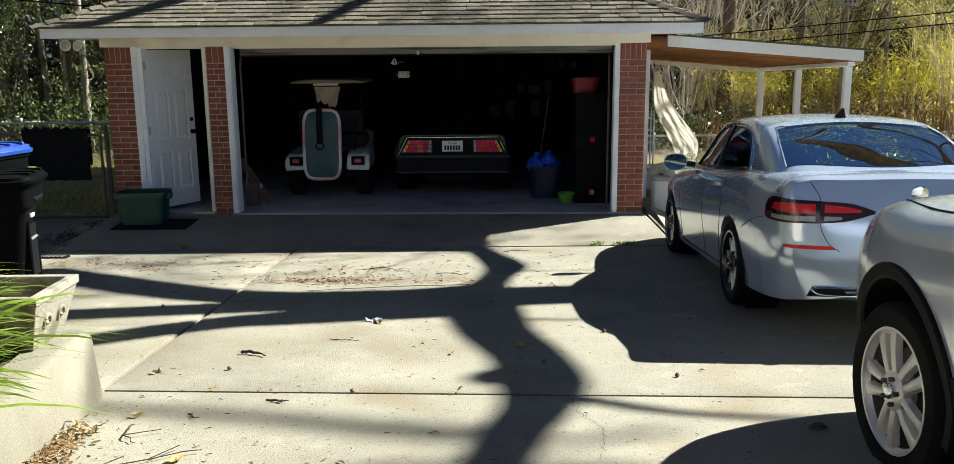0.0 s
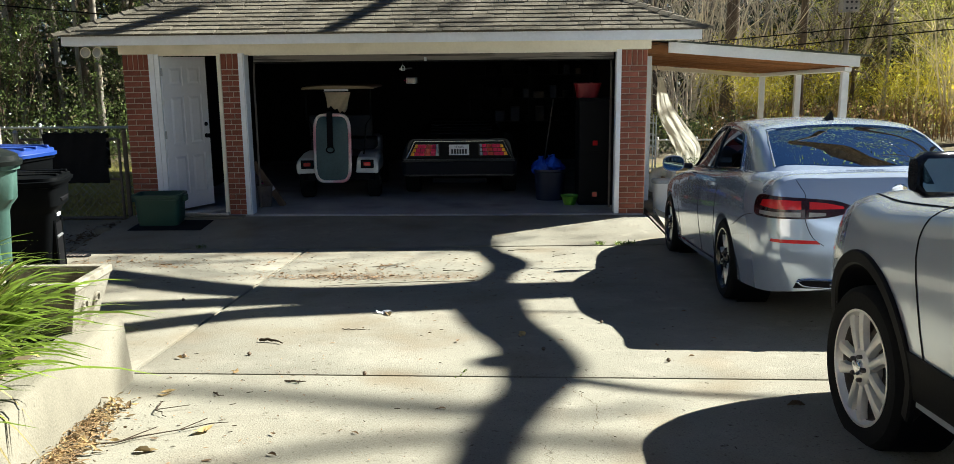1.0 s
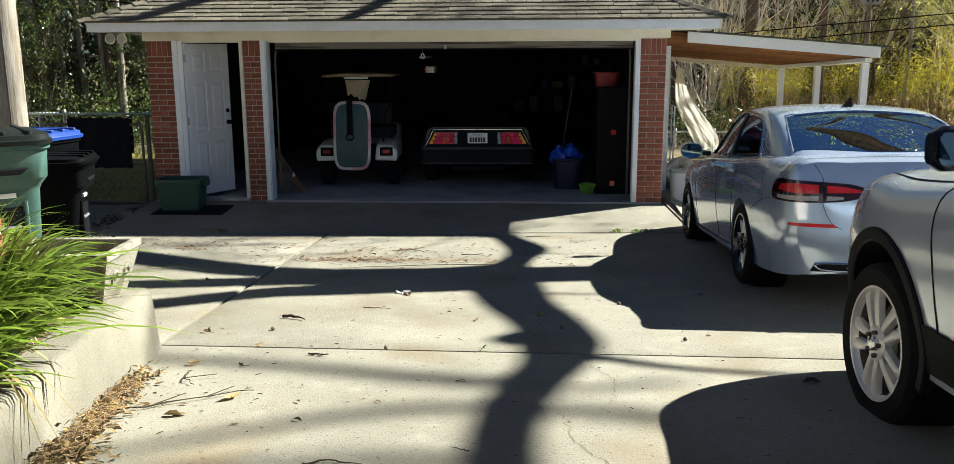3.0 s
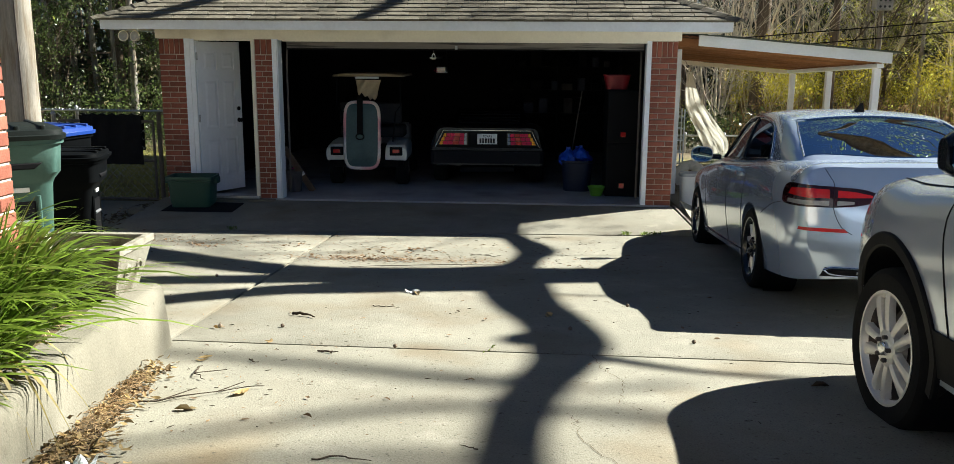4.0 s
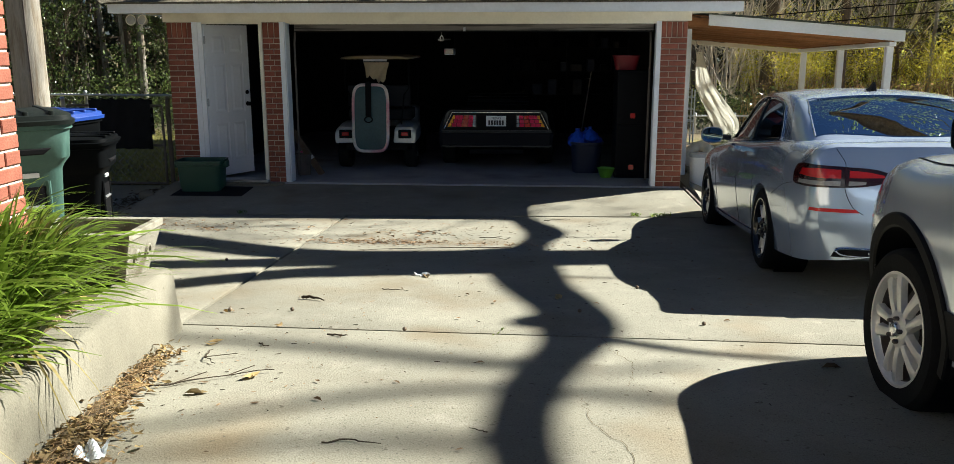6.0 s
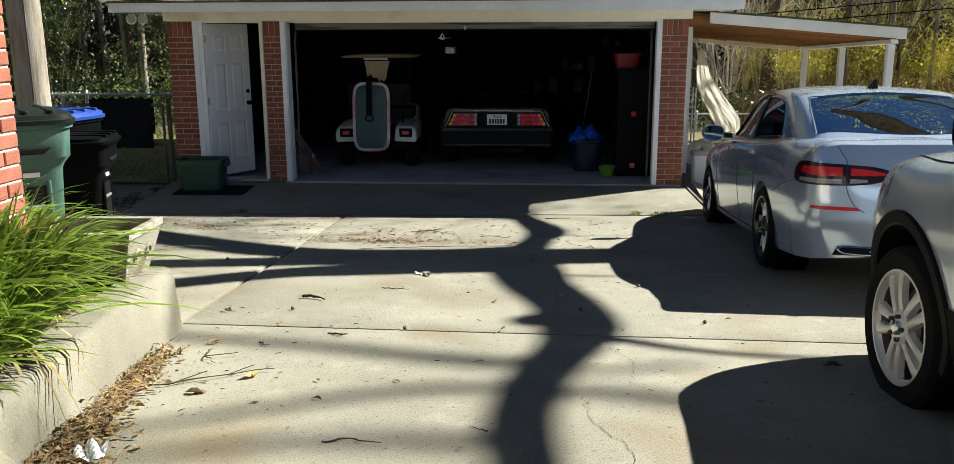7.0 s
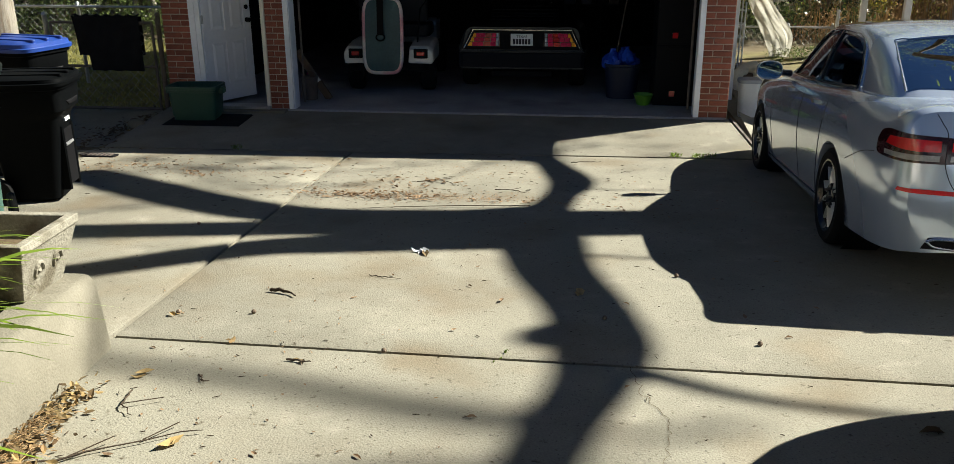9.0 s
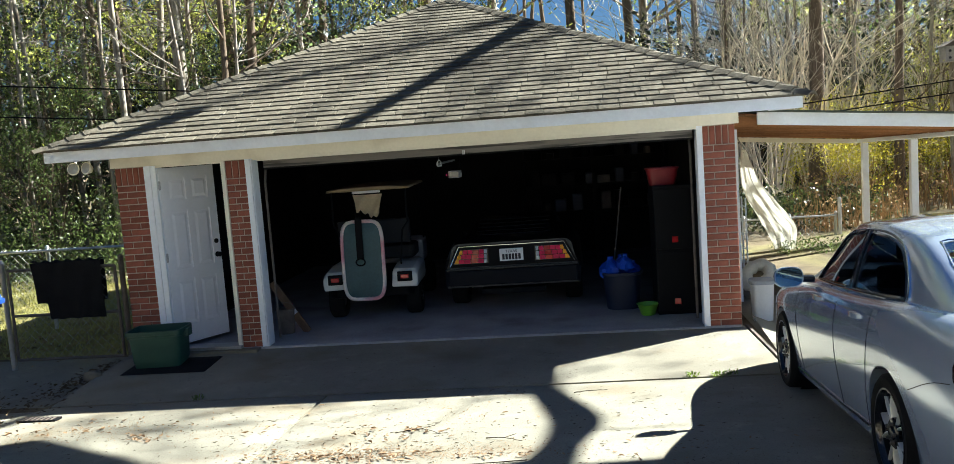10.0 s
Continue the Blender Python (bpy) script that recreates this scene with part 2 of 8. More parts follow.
def lerp_table(table, y):
    """Smooth interpolation of rows (y, a, b, ...) by y."""
    n = len(table)
    i = 0
    while i < n - 2 and y > table[i + 1][0]:
        i += 1
    r0, r1, r2, r3 = table[max(i - 1, 0)], table[i], table[i + 1], table[min(i + 2, n - 1)]
    h = r2[0] - r1[0]
    t = min(max((y - r1[0]) / h, 0), 1)
    out = []
    for k in range(1, len(r1)):
        m1 = (r2[k] - r0[k]) / (r2[0] - r0[0]) * h if r2[0] != r0[0] else 0
        m2 = (r3[k] - r1[k]) / (r3[0] - r1[0]) * h if r3[0] != r1[0] else 0
        out.append((2 * t**3 - 3 * t**2 + 1) * r1[k] + (t**3 - 2 * t**2 + t) * m1 + (3 * t**2 - 2 * t**3) * r2[k] + (t**3 - t**2) * m2)
    return out


def spline(pts, n):
    """n points along a smooth curve through pts (any dimension)."""
    rows = [(i, *p) for i, p in enumerate(pts)]
    return [tuple(lerp_table(rows, (len(pts) - 1) * k / (n - 1))) for k in range(n)]


def gz(x, y):
    """Height of the drive: it falls towards the garage."""
    yy = min(max(y, -9), 9.6)
    xx = min(max(x, -6), 6)
    return 0.655 - 0.08 * yy + (-0.02 + 0.03 * yy / 9.6) * xx * 0.8

# ---- ground and drive ----
def ground_z(x, y):
    z = gz(x, y) - 0.05
    far = math.hypot(max(0, abs(x) - 8), max(0, abs(y - 5) - 14))
    return z + 0.05 * noise.noise((x * 0.25, y * 0.25, 0)) * min(1, far / 3 + 0.1) + (0.0 if y < 11 else min((y - 11) * 0.012, 0.5))


xs = [-600, -200, -90] + [-45 + i * 1.5 for i in range(61)] + [90, 200, 600]
ys = [-500, -150, -60] + [-30 + i * 1.5 for i in range(61)] + [90, 200, 600]
tagged(part("ground", Geo().sheet(lambda x, y: (x, y, ground_z(x, y)), xs, ys), M_GRASS, smooth=True), "winter grass and leaf-strewn soil round the drive", "ground", kind="structure")

JX = lambda y: -1.49 - 0.047 * y
drive = thing("driveway", "pale sunlit concrete driveway in large jointed slabs", "driveway", kind="structure")


def slab(corner_fn, nx, ny, top=0.0, name="slab", mat=None, parent=None, deep=0.12):
    """A slab over the unit square, mapped by corner_fn(u, v) to x, y, with a tooled, rounded rim."""
    g = Geo()
    us = [0, 0.004] + [i / nx for i in range(1, nx)] + [0.996, 1]
    vs = [0, 0.004] + [i / ny for i in range(1, ny)] + [0.996, 1]

    def fn(u, v):
        x, y = corner_fn(u, v)
        low = 0.008 if u in (0, 1) or v in (0, 1) else 0
        return (x, y, gz(x, y) + top - low)

    g.sheet(fn, us, vs)
    rim = [corner_fn(*q) for q in ([(u, 0) for u in us] + [(1, v) for v in vs[1:]] + [(u, 1) for u in us[::-1][1:]] + [(0, v) for v in vs[::-1][1:-1]])]
    k = len(rim)
    g.add([(x, y, gz(x, y) + top - 0.008) for x, y in rim] + [(x, y, gz(x, y) + top - deep) for x, y in rim],
          [(i, (i + 1) % k, k + (i + 1) % k, k + i) for i in range(k)])
    return part(name, g, mat or M_CONC, parent, smooth=True)


def quad_map(x0a, x1a, x0b, x1b, y0, y1, gap=0.013):
    """Slab between edges x0, x1 (at y0: a, at y1: b)."""
    def fn(u, v):
        y = y0 + gap + (y1 - y0 - 2 * gap) * v
        lo, hi = x0a + (x0b - x0a) * v + gap, x1a + (x1b - x1a) * v - gap
        return lo + (hi - lo) * u, y
    return fn


YB = [-8.5, -2.2, 4.02, 9.62]
for a, b in zip(YB, YB[1:]):
    slab(quad_map(JX(a) if a > 0 else -2.4, 5.4, JX(b), 5.4, a, b), 22, 18, parent=drive)
slab(quad_map(-6.2, JX(3.9), -4.9, JX(9.62), 3.9, 9.62), 10, 16, parent=drive)
slab(quad_map(-7.4, -5.0, -7.4, -4.93, 8.2, 11.9), 6, 8, top=-0.02, parent=drive)
slab(quad_map(2.56, 9.0, 2.56, 9.0, 9.66, 20.5), 12, 16, top=-0.02, parent=drive)

# apron: a ramp up to the garage floor
g = Geo()
AX = lambda v: (-4.88, 2.50 - 0.10 * v)


def apron(u, v):
    lo, hi = AX(v)
    x = lo + (hi - lo) * u
    y = 9.64 + 1.72 * v
    return (x, y, gz(x, 9.6) + (-0.022 - gz(x, 9.6)) * (v ** 0.9))


g.sheet(apron, [i / 24 for i in range(25)], [i / 12 for i in range(13)])
rim = [apron(u / 24, 0) for u in range(25)] + [apron(1, v / 12) for v in range(1, 13)] + [apron(u / 24, 1) for u in range(23, -1, -1)] + [apron(0, v / 12) for v in range(11, 0, -1)]
k = len(rim)
g.add(rim + [(x, y, -0.4) for x, y, z in rim], [(i, (i + 1) % k, k + (i + 1) % k, k + i) for i in range(k)])
part("apron", g, M_CONC, drive, "concrete ramp up to the garage", smooth=True)
g = Geo()
for i in range(12):
    a, b = apron(1, i / 12), apron(1, (i + 1) / 12)
    g.add([(a[0] + 0.02, a[1], a[2] + 0.012), (a[0] + 0.05, a[1], a[2] + 0.01), (b[0] + 0.05, b[1], b[2] + 0.01), (b[0] + 0.02, b[1], b[2] + 0.012),
           (a[0] + 0.02, a[1], a[2] - 0.2), (a[0] + 0.05, a[1], a[2] - 0.2), (b[0] + 0.05, b[1], b[2] - 0.2), (b[0] + 0.02, b[1], b[2] - 0.2)],
          [(0, 1, 2, 3), (0, 4, 5, 1), (1, 5, 6, 2), (0, 3, 7, 4)])
part("edging", g, M_RUST, drive, "dark steel edging strip")
# sloping concrete kerb beside the ramp
g = Geo().sheet(lambda u, v: (2.56 + 0.30 * u, 9.9 + 1.75 * v, gz(2.7, 9.6) - 0.03 + (0.14 - 0.13 * u) * v), [0, 0.5, 1], [0, 0.25, 0.5, 0.75, 1])
part("kerb", g, M_CONC, drive, smooth=True)

# ---- garage ----
GX0, GX1, GY, GYB = -4.82, 2.38, 11.3, 18.2
garage = thing("garage", "detached red-brick garage with white trim and a brown shingled hip roof", "garage", Matrix.Identity(4))
tagged(part("floor", Geo().box(GX0 + 0.02, GY - 0.02, -0.25, GX1 - 0.02, GYB, 0.0), M_FLOOR), "stained grey concrete garage floor", "floor", kind="structure")
g = Geo()
T = 0.16
g.box(GX0, GY + 0.02, -0.3, GX0 + T, GYB, 2.36)
part("side_wall", g, M_MORTAR, garage)
part("side_wall", Geo().box(GX1 - T, GY + 0.02, -0.3, GX1, GYB, 2.36), M_MORTAR, garage)
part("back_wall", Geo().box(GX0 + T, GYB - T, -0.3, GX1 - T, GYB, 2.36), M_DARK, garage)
for a, b in ((GX0 + T, -4.45), (-3.45, -3.2), (2.03, GX1 - T)):
    part("pier_core", Geo().box(a, GY + 0.012, -0.3, b, GY + T, 2.3), M_MORTAR, garage)
# linings darken the inner walls, shade laid on as near-black sheets
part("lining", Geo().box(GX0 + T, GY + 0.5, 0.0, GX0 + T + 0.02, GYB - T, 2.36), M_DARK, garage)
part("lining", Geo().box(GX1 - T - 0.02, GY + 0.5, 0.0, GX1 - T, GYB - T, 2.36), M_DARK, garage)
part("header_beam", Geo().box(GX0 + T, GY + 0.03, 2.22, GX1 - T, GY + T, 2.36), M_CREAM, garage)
tagged(part("ceiling", Geo().box(GX0 + T, GY + T, 2.42, GX1 - T, GYB - T, 2.45), M_DARK), "garage ceiling with its shade put into a near-black colour", "ceiling", kind="structure")

# trim
part("frieze", Geo().box(GX0 - 0.03, GY - 0.035, 2.238, GX1 + 0.04, GY + 0.01, 2.368), M_CREAM, garage, "cream frieze board", bevel=0.004)
FX0, FX1, FY, FYB = -5.47, 3.02, 10.95, 18.8
g = Geo().box(FX0 + 0.02, FY + 0.022, 2.368, FX1 - 0.02, GY + 0.05, 2.38)
g.box(FX0 + 0.02, GY + 0.05, 2.368, GX0 + 0.05, FYB, 2.38).box(GX1 - 0.05, GY + 0.05, 2.368, FX1 - 0.02, FYB, 2.38)
part("soffit", g, M_CREAM, garage, "cream boarded soffit")
part("fascia", Geo().box(FX0, FY, 2.352, FX1, FY + 0.022, 2.475), M_WHITE, garage, "white fascia board", bevel=0.003)
part("fascia", Geo().box(FX0, FY + 0.022, 2.352, FX0 + 0.022, FYB, 2.475), M_WHITE, garage, bevel=0.003)
part("fascia", Geo().box(FX1 - 0.022, FY + 0.022, 2.352, FX1, FYB, 2.475), M_WHITE, garage, bevel=0.003)
part("drip_edge", Geo().box(FX0 - 0.03, FY - 0.03, 2.475, FX1 + 0.03, FY + 0.05, 2.486), M_RUST, garage, "dark metal drip edge")

# garage door jambs with stops, entry door frame
for a, b, s in ((-3.2, -3.115, 1), (1.965, 2.03, -1)):
    part("jamb", Geo().box(a, GY - 0.02, 0.0, b, GY + 0.012, 2.24), M_WHITE, garage, bevel=0.003)
    inner = b if s > 0 else a
    part("jamb_return", Geo().box(inner - 0.025 if s > 0 else inner, GY + 0.012, 0.0, inner if s > 0 else inner + 0.025, GY + T + 0.02, 2.22), M_WHITE, garage, bevel=0.003)
part("stop_moulding", Geo().box(-3.15, GY - 0.045, 0.01, -3.125, GY - 0.02, 2.235), M_WHITE, garage, bevel=0.006)
part("head_trim", Geo().box(-3.05, GY - 0.02, 2.205, 1.965, GY + 0.03, 2.24), M_CREAM, garage, bevel=0.003)
ef = thing("door_1", "white six-panel entry door standing ajar in its frame", "door", kind="structure")
part("casing", Geo().box(-4.45, GY - 0.02, 0.03, -4.37, GY + 0.012, 2.24), M_WHITE, ef, bevel=0.004)
part("casing", Geo().box(-4.37, GY - 0.012, 0.03, -4.305, GY + T, 2.235), M_WHITE, ef, bevel=0.004)
part("casing", Geo().box(-3.50, GY - 0.016, 0.03, -3.45, GY + T, 2.235), M_CREAM, ef, bevel=0.004)
part("head_casing", Geo().box(-4.305, GY - 0.012, 2.21, -3.5, GY + T, 2.24), M_CREAM, ef, bevel=0.003)
part("threshold", Geo().box(-4.45, GY - 0.07, -0.005, -3.45, GY + T, 0.032), M_STEEL, ef, "worn metal threshold", bevel=0.005)
part("step", Geo().box(-4.5, GY - 0.16, -0.12, -3.22, GY + 0.02, -0.004), M_CONC2, ef, bevel=0.008)

hinge = Matrix.Translation((-4.295, GY + 0.03, 0.045)) @ Matrix.Rotation(radians(62), 4, "Z")
dw, dh = 0.80, 2.155
leaf = part("door_leaf", Geo().box(0, 0.012, 0, dw, 0.032, dh), M_DOOR, ef, m=hinge)
g = Geo()
cols = [(0.115, 0.36), (0.44, 0.685)]
rows_ = [(0.22, 0.78), (0.92, 1.62), (1.76, 2.02)]
# stiles and rails stand proud of the sunk field
for a, b in ((0, cols[0][0]), (cols[0][1], cols[1][0]), (cols[1][1], dw)):
    g.box(a, 0, 0, b, 0.044, dh)
for a, b in ((0, rows_[0][0]), (rows_[0][1], rows_[1][0]), (rows_[1][1], rows_[2][0]), (rows_[2][1], dh)):
    for c, d in cols:
        g.box(c, 0.0, a, d, 0.044, b)
part("door_frame", g, M_DOOR, ef, m=hinge)
for c, d in cols:
    for a, b in rows_:
        g = Geo()
        o, i = 0.022, 0.055
        g.add([(c + o, 0.012, a + o), (d - o, 0.012, a + o), (d - o, 0.012, b - o), (c + o, 0.012, b - o), (c + i, 0.002, a + i), (d - i, 0.002, a + i), (d - i, 0.002, b - i), (c + i, 0.002, b - i)],
              [(4, 5, 6, 7), (0, 1, 5, 4), (1, 2, 6, 5), (2, 3, 7, 6), (3, 0, 4, 7)])
        part("door_panel", g, M_DOOR, ef, m=hinge)
for z, r in ((1.02, 0.032), (1.19, 0.030)):
    g = Geo().lathe([(0.033, 0), (0.033, 0.008), (0.012, 0.012), (0.012, 0.03), (r * 0.8, 0.036), (r, 0.05), (r * 0.7, 0.064), (0.004, 0.068)] if z < 1.1 else [(0.03, 0), (0.03, 0.012), (0.02, 0.018), (0.004, 0.02)], 16,
                    Matrix.Translation((dw - 0.065, 0, z)) @ Matrix.Rotation(radians(90), 4, "X"))
    part("door_knob" if z < 1.1 else "deadbolt", g, M_BLACK, ef, "dark bronze knob" if z < 1.1 else "dark bronze lock", smooth=True, m=hinge)
for z in (0.2, 1.08, 1.95):
    part("hinge", Geo().box(-0.014, -0.008, z - 0.05, 0.012, 0.004, z + 0.05).tube([(-0.008, -0.01, z - 0.055), (-0.008, -0.01, z + 0.055)], 0.008, 8), M_STEEL, ef, m=hinge)

# raised sectional door: curved end under the head, leaves lying along the ceiling
od = thing("overhead_door", "raised sectional garage door, grey-brown with dark streaks, along the ceiling", "garage door")
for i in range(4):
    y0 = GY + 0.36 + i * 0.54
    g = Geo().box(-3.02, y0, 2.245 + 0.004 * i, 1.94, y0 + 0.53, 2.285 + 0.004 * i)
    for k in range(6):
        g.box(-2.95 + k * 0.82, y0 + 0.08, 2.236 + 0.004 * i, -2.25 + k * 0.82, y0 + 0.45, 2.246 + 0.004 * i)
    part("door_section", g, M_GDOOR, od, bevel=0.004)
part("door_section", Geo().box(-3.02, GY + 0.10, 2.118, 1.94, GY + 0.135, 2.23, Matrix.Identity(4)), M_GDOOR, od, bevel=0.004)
part("bottom_seal", Geo().tube([(-3.02, GY + 0.117, 2.112), (1.94, GY + 0.117, 2.112)], 0.016, 8), M_BLACK, od, "black rubber seal")
part("bracket", Geo().box(-0.645, GY + 0.06, 2.11, -0.615, GY + 0.10, 2.16), M_STEEL, od, "small steel lift handle", bevel=0.004)
for x in (-3.06, 1.92):
    part("track", Geo().tube([(x, GY + 0.22, 0.05), (x, GY + 0.22, 1.95), (x, GY + 0.30, 2.15), (x, GY + 0.5, 2.225), (x, GY + 2.9, 2.23)], 0.016, 6), M_RUST, od)

# roof: hip with a short ridge
RX0, RX1, RY0, RZ = FX0 - 0.05, FX1 + 0.05, FY - 0.06, 2.482
HALF = (RX1 - RX0) / 2
PITCH = radians(24.6)
RIDGE = (RX0 + RX1) / 2
RYB = FYB + 0.05
rise = HALF * math.tan(PITCH)
A, B, C, D = (RX0, RY0, RZ), (RX1, RY0, RZ), (RX1, RYB, RZ), (RX0, RYB, RZ)
P, Q = (RIDGE, RY0 + HALF, RZ + rise), (RIDGE, max(RYB - HALF, RY0 + HALF + 0.01), RZ + rise)
roof = part("roof", Geo().add([A, B, C, D, P, Q], [(0, 1, 4), (1, 2, 5, 4), (2, 3, 5), (3, 0, 4, 5), (0, 3, 2, 1)]), M_SHINGLE, garage, "brown asphalt shingle hip roof")

# ---- cars ----
from mathutils.bvhtree import BVHTree

M_SILVER = surf("silver_paint", (0.52, 0.605, 0.75), 0.16, metal=0.58, var=0.02, scale=2, fine=400, bump=0.0, coat=0.6)
M_SILVER2 = surf("warm_silver_paint", (0.58, 0.635, 0.71), 0.2, metal=0.5, var=0.02, scale=2, fine=400, bump=0.0, coat=0.7)
M_CHROME = surf("chrome", (0.75, 0.76, 0.78), 0.12, metal=1.0, var=0.02, bump=0.0)
M_ALLOY = surf("alloy", (0.72, 0.70, 0.66), 0.34, metal=0.45, var=0.06, scale=8, fine=80, bump=0.03)
M_GLOSSB = surf("gloss_black", (0.008, 0.008, 0.010), 0.16, var=0.0, bump=0.0, coat=0.15)
M_PANE = glass("car_glass", (0.36, 0.40, 0.42))
M_PANER = glass("rear_glass", (0.10, 0.13, 0.16), ior=9.0)
M_RED = surf("red_lens", (0.50, 0.010, 0.012), 0.15, var=0.08, scale=30, fine=120, bump=0.05, coat=0.3)
M_REDD = surf("dark_red_lens", (0.028, 0.004, 0.005), 0.12, var=0.08, scale=30, fine=120, bump=0.05, coat=0.3)
# brighter copy of the red lens: light the dim garage lacks, put into colour
M_REDL = surf("brightened_red_lens", (0.66, 0.012, 0.085), 0.4, var=0.1, scale=30, fine=120, bump=0.1, spec=0.2)
M_AMBER = surf("amber_lens", (0.85, 0.34, 0.02), 0.4, var=0.08, scale=30, fine=120, bump=0.05, spec=0.2)
M_CLEAR = surf("clear_lens", (0.26, 0.25, 0.25), 0.15, var=0.15, scale=40, fine=150, bump=0.1, coat=1.0)
M_LENSG = surf("grey_reverse_lens", (0.30, 0.33, 0.40), 0.2, var=0.1, scale=30, fine=120, bump=0.05, coat=0.5)
M_SEAT = surf("seat_cloth", (0.015, 0.015, 0.017), 0.8, var=0.1)
M_PLATE = surf("plate_white", (0.80, 0.80, 0.80), 0.5, var=0.03, bump=0.0)
M_INK = surf("ink", (0.02, 0.022, 0.03), 0.6, var=0.0, bump=0.0)
# steel with a near-black base: the garage's dimness is put into its colour
M_STAINLESS = surf("dimmed_stainless", (0.035, 0.04, 0.048), 0.30, metal=0.9, var=0.08, scale=3, fine=120, bump=0.03, stretch=(1, 8, 8))
M_MIRROR = surf("mirror_glass", (0.42, 0.58, 0.60), 0.02, metal=1.0, var=0.0, bump=0.0)


def half_to_ring(ctrl, zb, n=11):
    """Closed section from control points of its right half, bottom edge to top centre."""
    pts = spline(ctrl, 2 * n - 3)
    right = [(0.0, zb)] + list(pts)
    return [(x, z) for x, z in right] + [(-x, z) for x, z in right[-2:0:-1]]


def car_body(table, ny=54, n=11):
    y0, y1 = table[0][0], table[-1][0]
    rings = []
    for i in range(ny):
        s = i / (ny - 1)
        s = s + 0.10 * math.sin(2 * math.pi * s) * -0.9   # closer rings towards both ends
        y = y0 + (y1 - y0) * min(max(s, 0), 1)
        wb, zb, wm, zm, ws, zs, wt, zt, zc = lerp_table(table, y)
        ring = half_to_ring([(wb, zb), (wm, zm), (ws, zs), (wt, zt), (wt * 0.55, zt + (zc - zt) * 0.75), (0.0, zc)], zb, n)
        rings.append([(x, y, z) for x, z in ring])
    return Geo().loft(rings)


def car_cabin(table, thick=0.03, ny=44, n=9):
    y0, y1 = table[0][0], table[-1][0]
    outer, inner = [], []
    for i in range(ny):
        y = y0 + (y1 - y0) * i / (ny - 1)
        w0, z0, w1, z1, zc = lerp_table(table, y)
        c = [(w0, z0), (w0 + (w1 - w0) * 0.5 + 0.018, z0 + (z1 - z0) * 0.52), (w1 + 0.004, z1 - 0.012), (w1 - 0.10, z1 + (zc - z1) * 0.48), (w1 * 0.45, z1 + (zc - z1) * 0.86), (0.0, zc)]
        half = spline(c, 2 * n - 3)
        outer.append([(x, y, z) for x, z in half] + [(-x, y, z) for x, z in half[-2::-1]])
    m = len(outer[0])
    g = Geo().loft(outer, closed=False, caps=False)
    yc = (y0 + y1) / 2
    for r in outer:
        inner.append([(x * (1 - thick / 0.75), yc + (y - yc) * 0.985, z - thick if z > 1.0 else z) for x, y, z in r])
    k = len(g.v)
    g.loft([r[::-1] for r in inner], closed=False, caps=False)
    fs = []
    for i in range(ny - 1):     # close the rims along both sills and both ends
        fs.append((i * m, k + i * m + m - 1, k + (i + 1) * m + m - 1, (i + 1) * m))
        fs.append((i * m + m - 1, (i + 1) * m + m - 1, k + (i + 1) * m, k + i * m))
    for i in (0, ny - 1):
        for j in range(m - 1):
            fs.append((i * m + j, i * m + j + 1, k + i * m + m - 2 - j, k + i * m + m - 1 - j))
    g.f.extend(fs)
    return g


def solid(geo):
    me = geo.mesh("solid")
    bm = bmesh.new()
    bm.from_mesh(me)
    bmesh.ops.recalc_face_normals(bm, faces=bm.faces)
    bm.to_mesh(me)
    bm.free()
    return me


def carve(geo, cutters):
    """The mesh of geo with the cutters taken out of it."""
    ob = new("carve", solid(geo))
    cut = []
    for c in cutters:
        o = new("cutter", solid(c))
        cut.append(o)
        b = ob.modifiers.new("cut", "BOOLEAN")
        b.operation, b.solver, b.object = "DIFFERENCE", "EXACT", o
    bpy.context.view_layer.update()
    me = bpy.data.meshes.new_from_object(ob.evaluated_get(bpy.context.evaluated_depsgraph_get()))
    for o in (ob, *cut):
        bpy.data.objects.remove(o)
    me.polygons.foreach_set("use_smooth", [True] * len(me.polygons))
    me.set_sharp_from_angle(angle=radians(32))
    return me


def tree_of(geo):
    me = solid(geo)
    bm = bmesh.new()
    bm.from_mesh(me)
    t = BVHTree.FromBMesh(bm)
    bm.free()
    return t


def cast(bvh, o, d, off):
    hit = bvh.ray_cast(Vector(o), Vector(d))
    if hit[0] is None:
        hit = bvh.find_nearest(Vector(o) + Vector(d) * 1.0)
        return hit[0]
    return hit[0] - Vector(d).normalized() * off


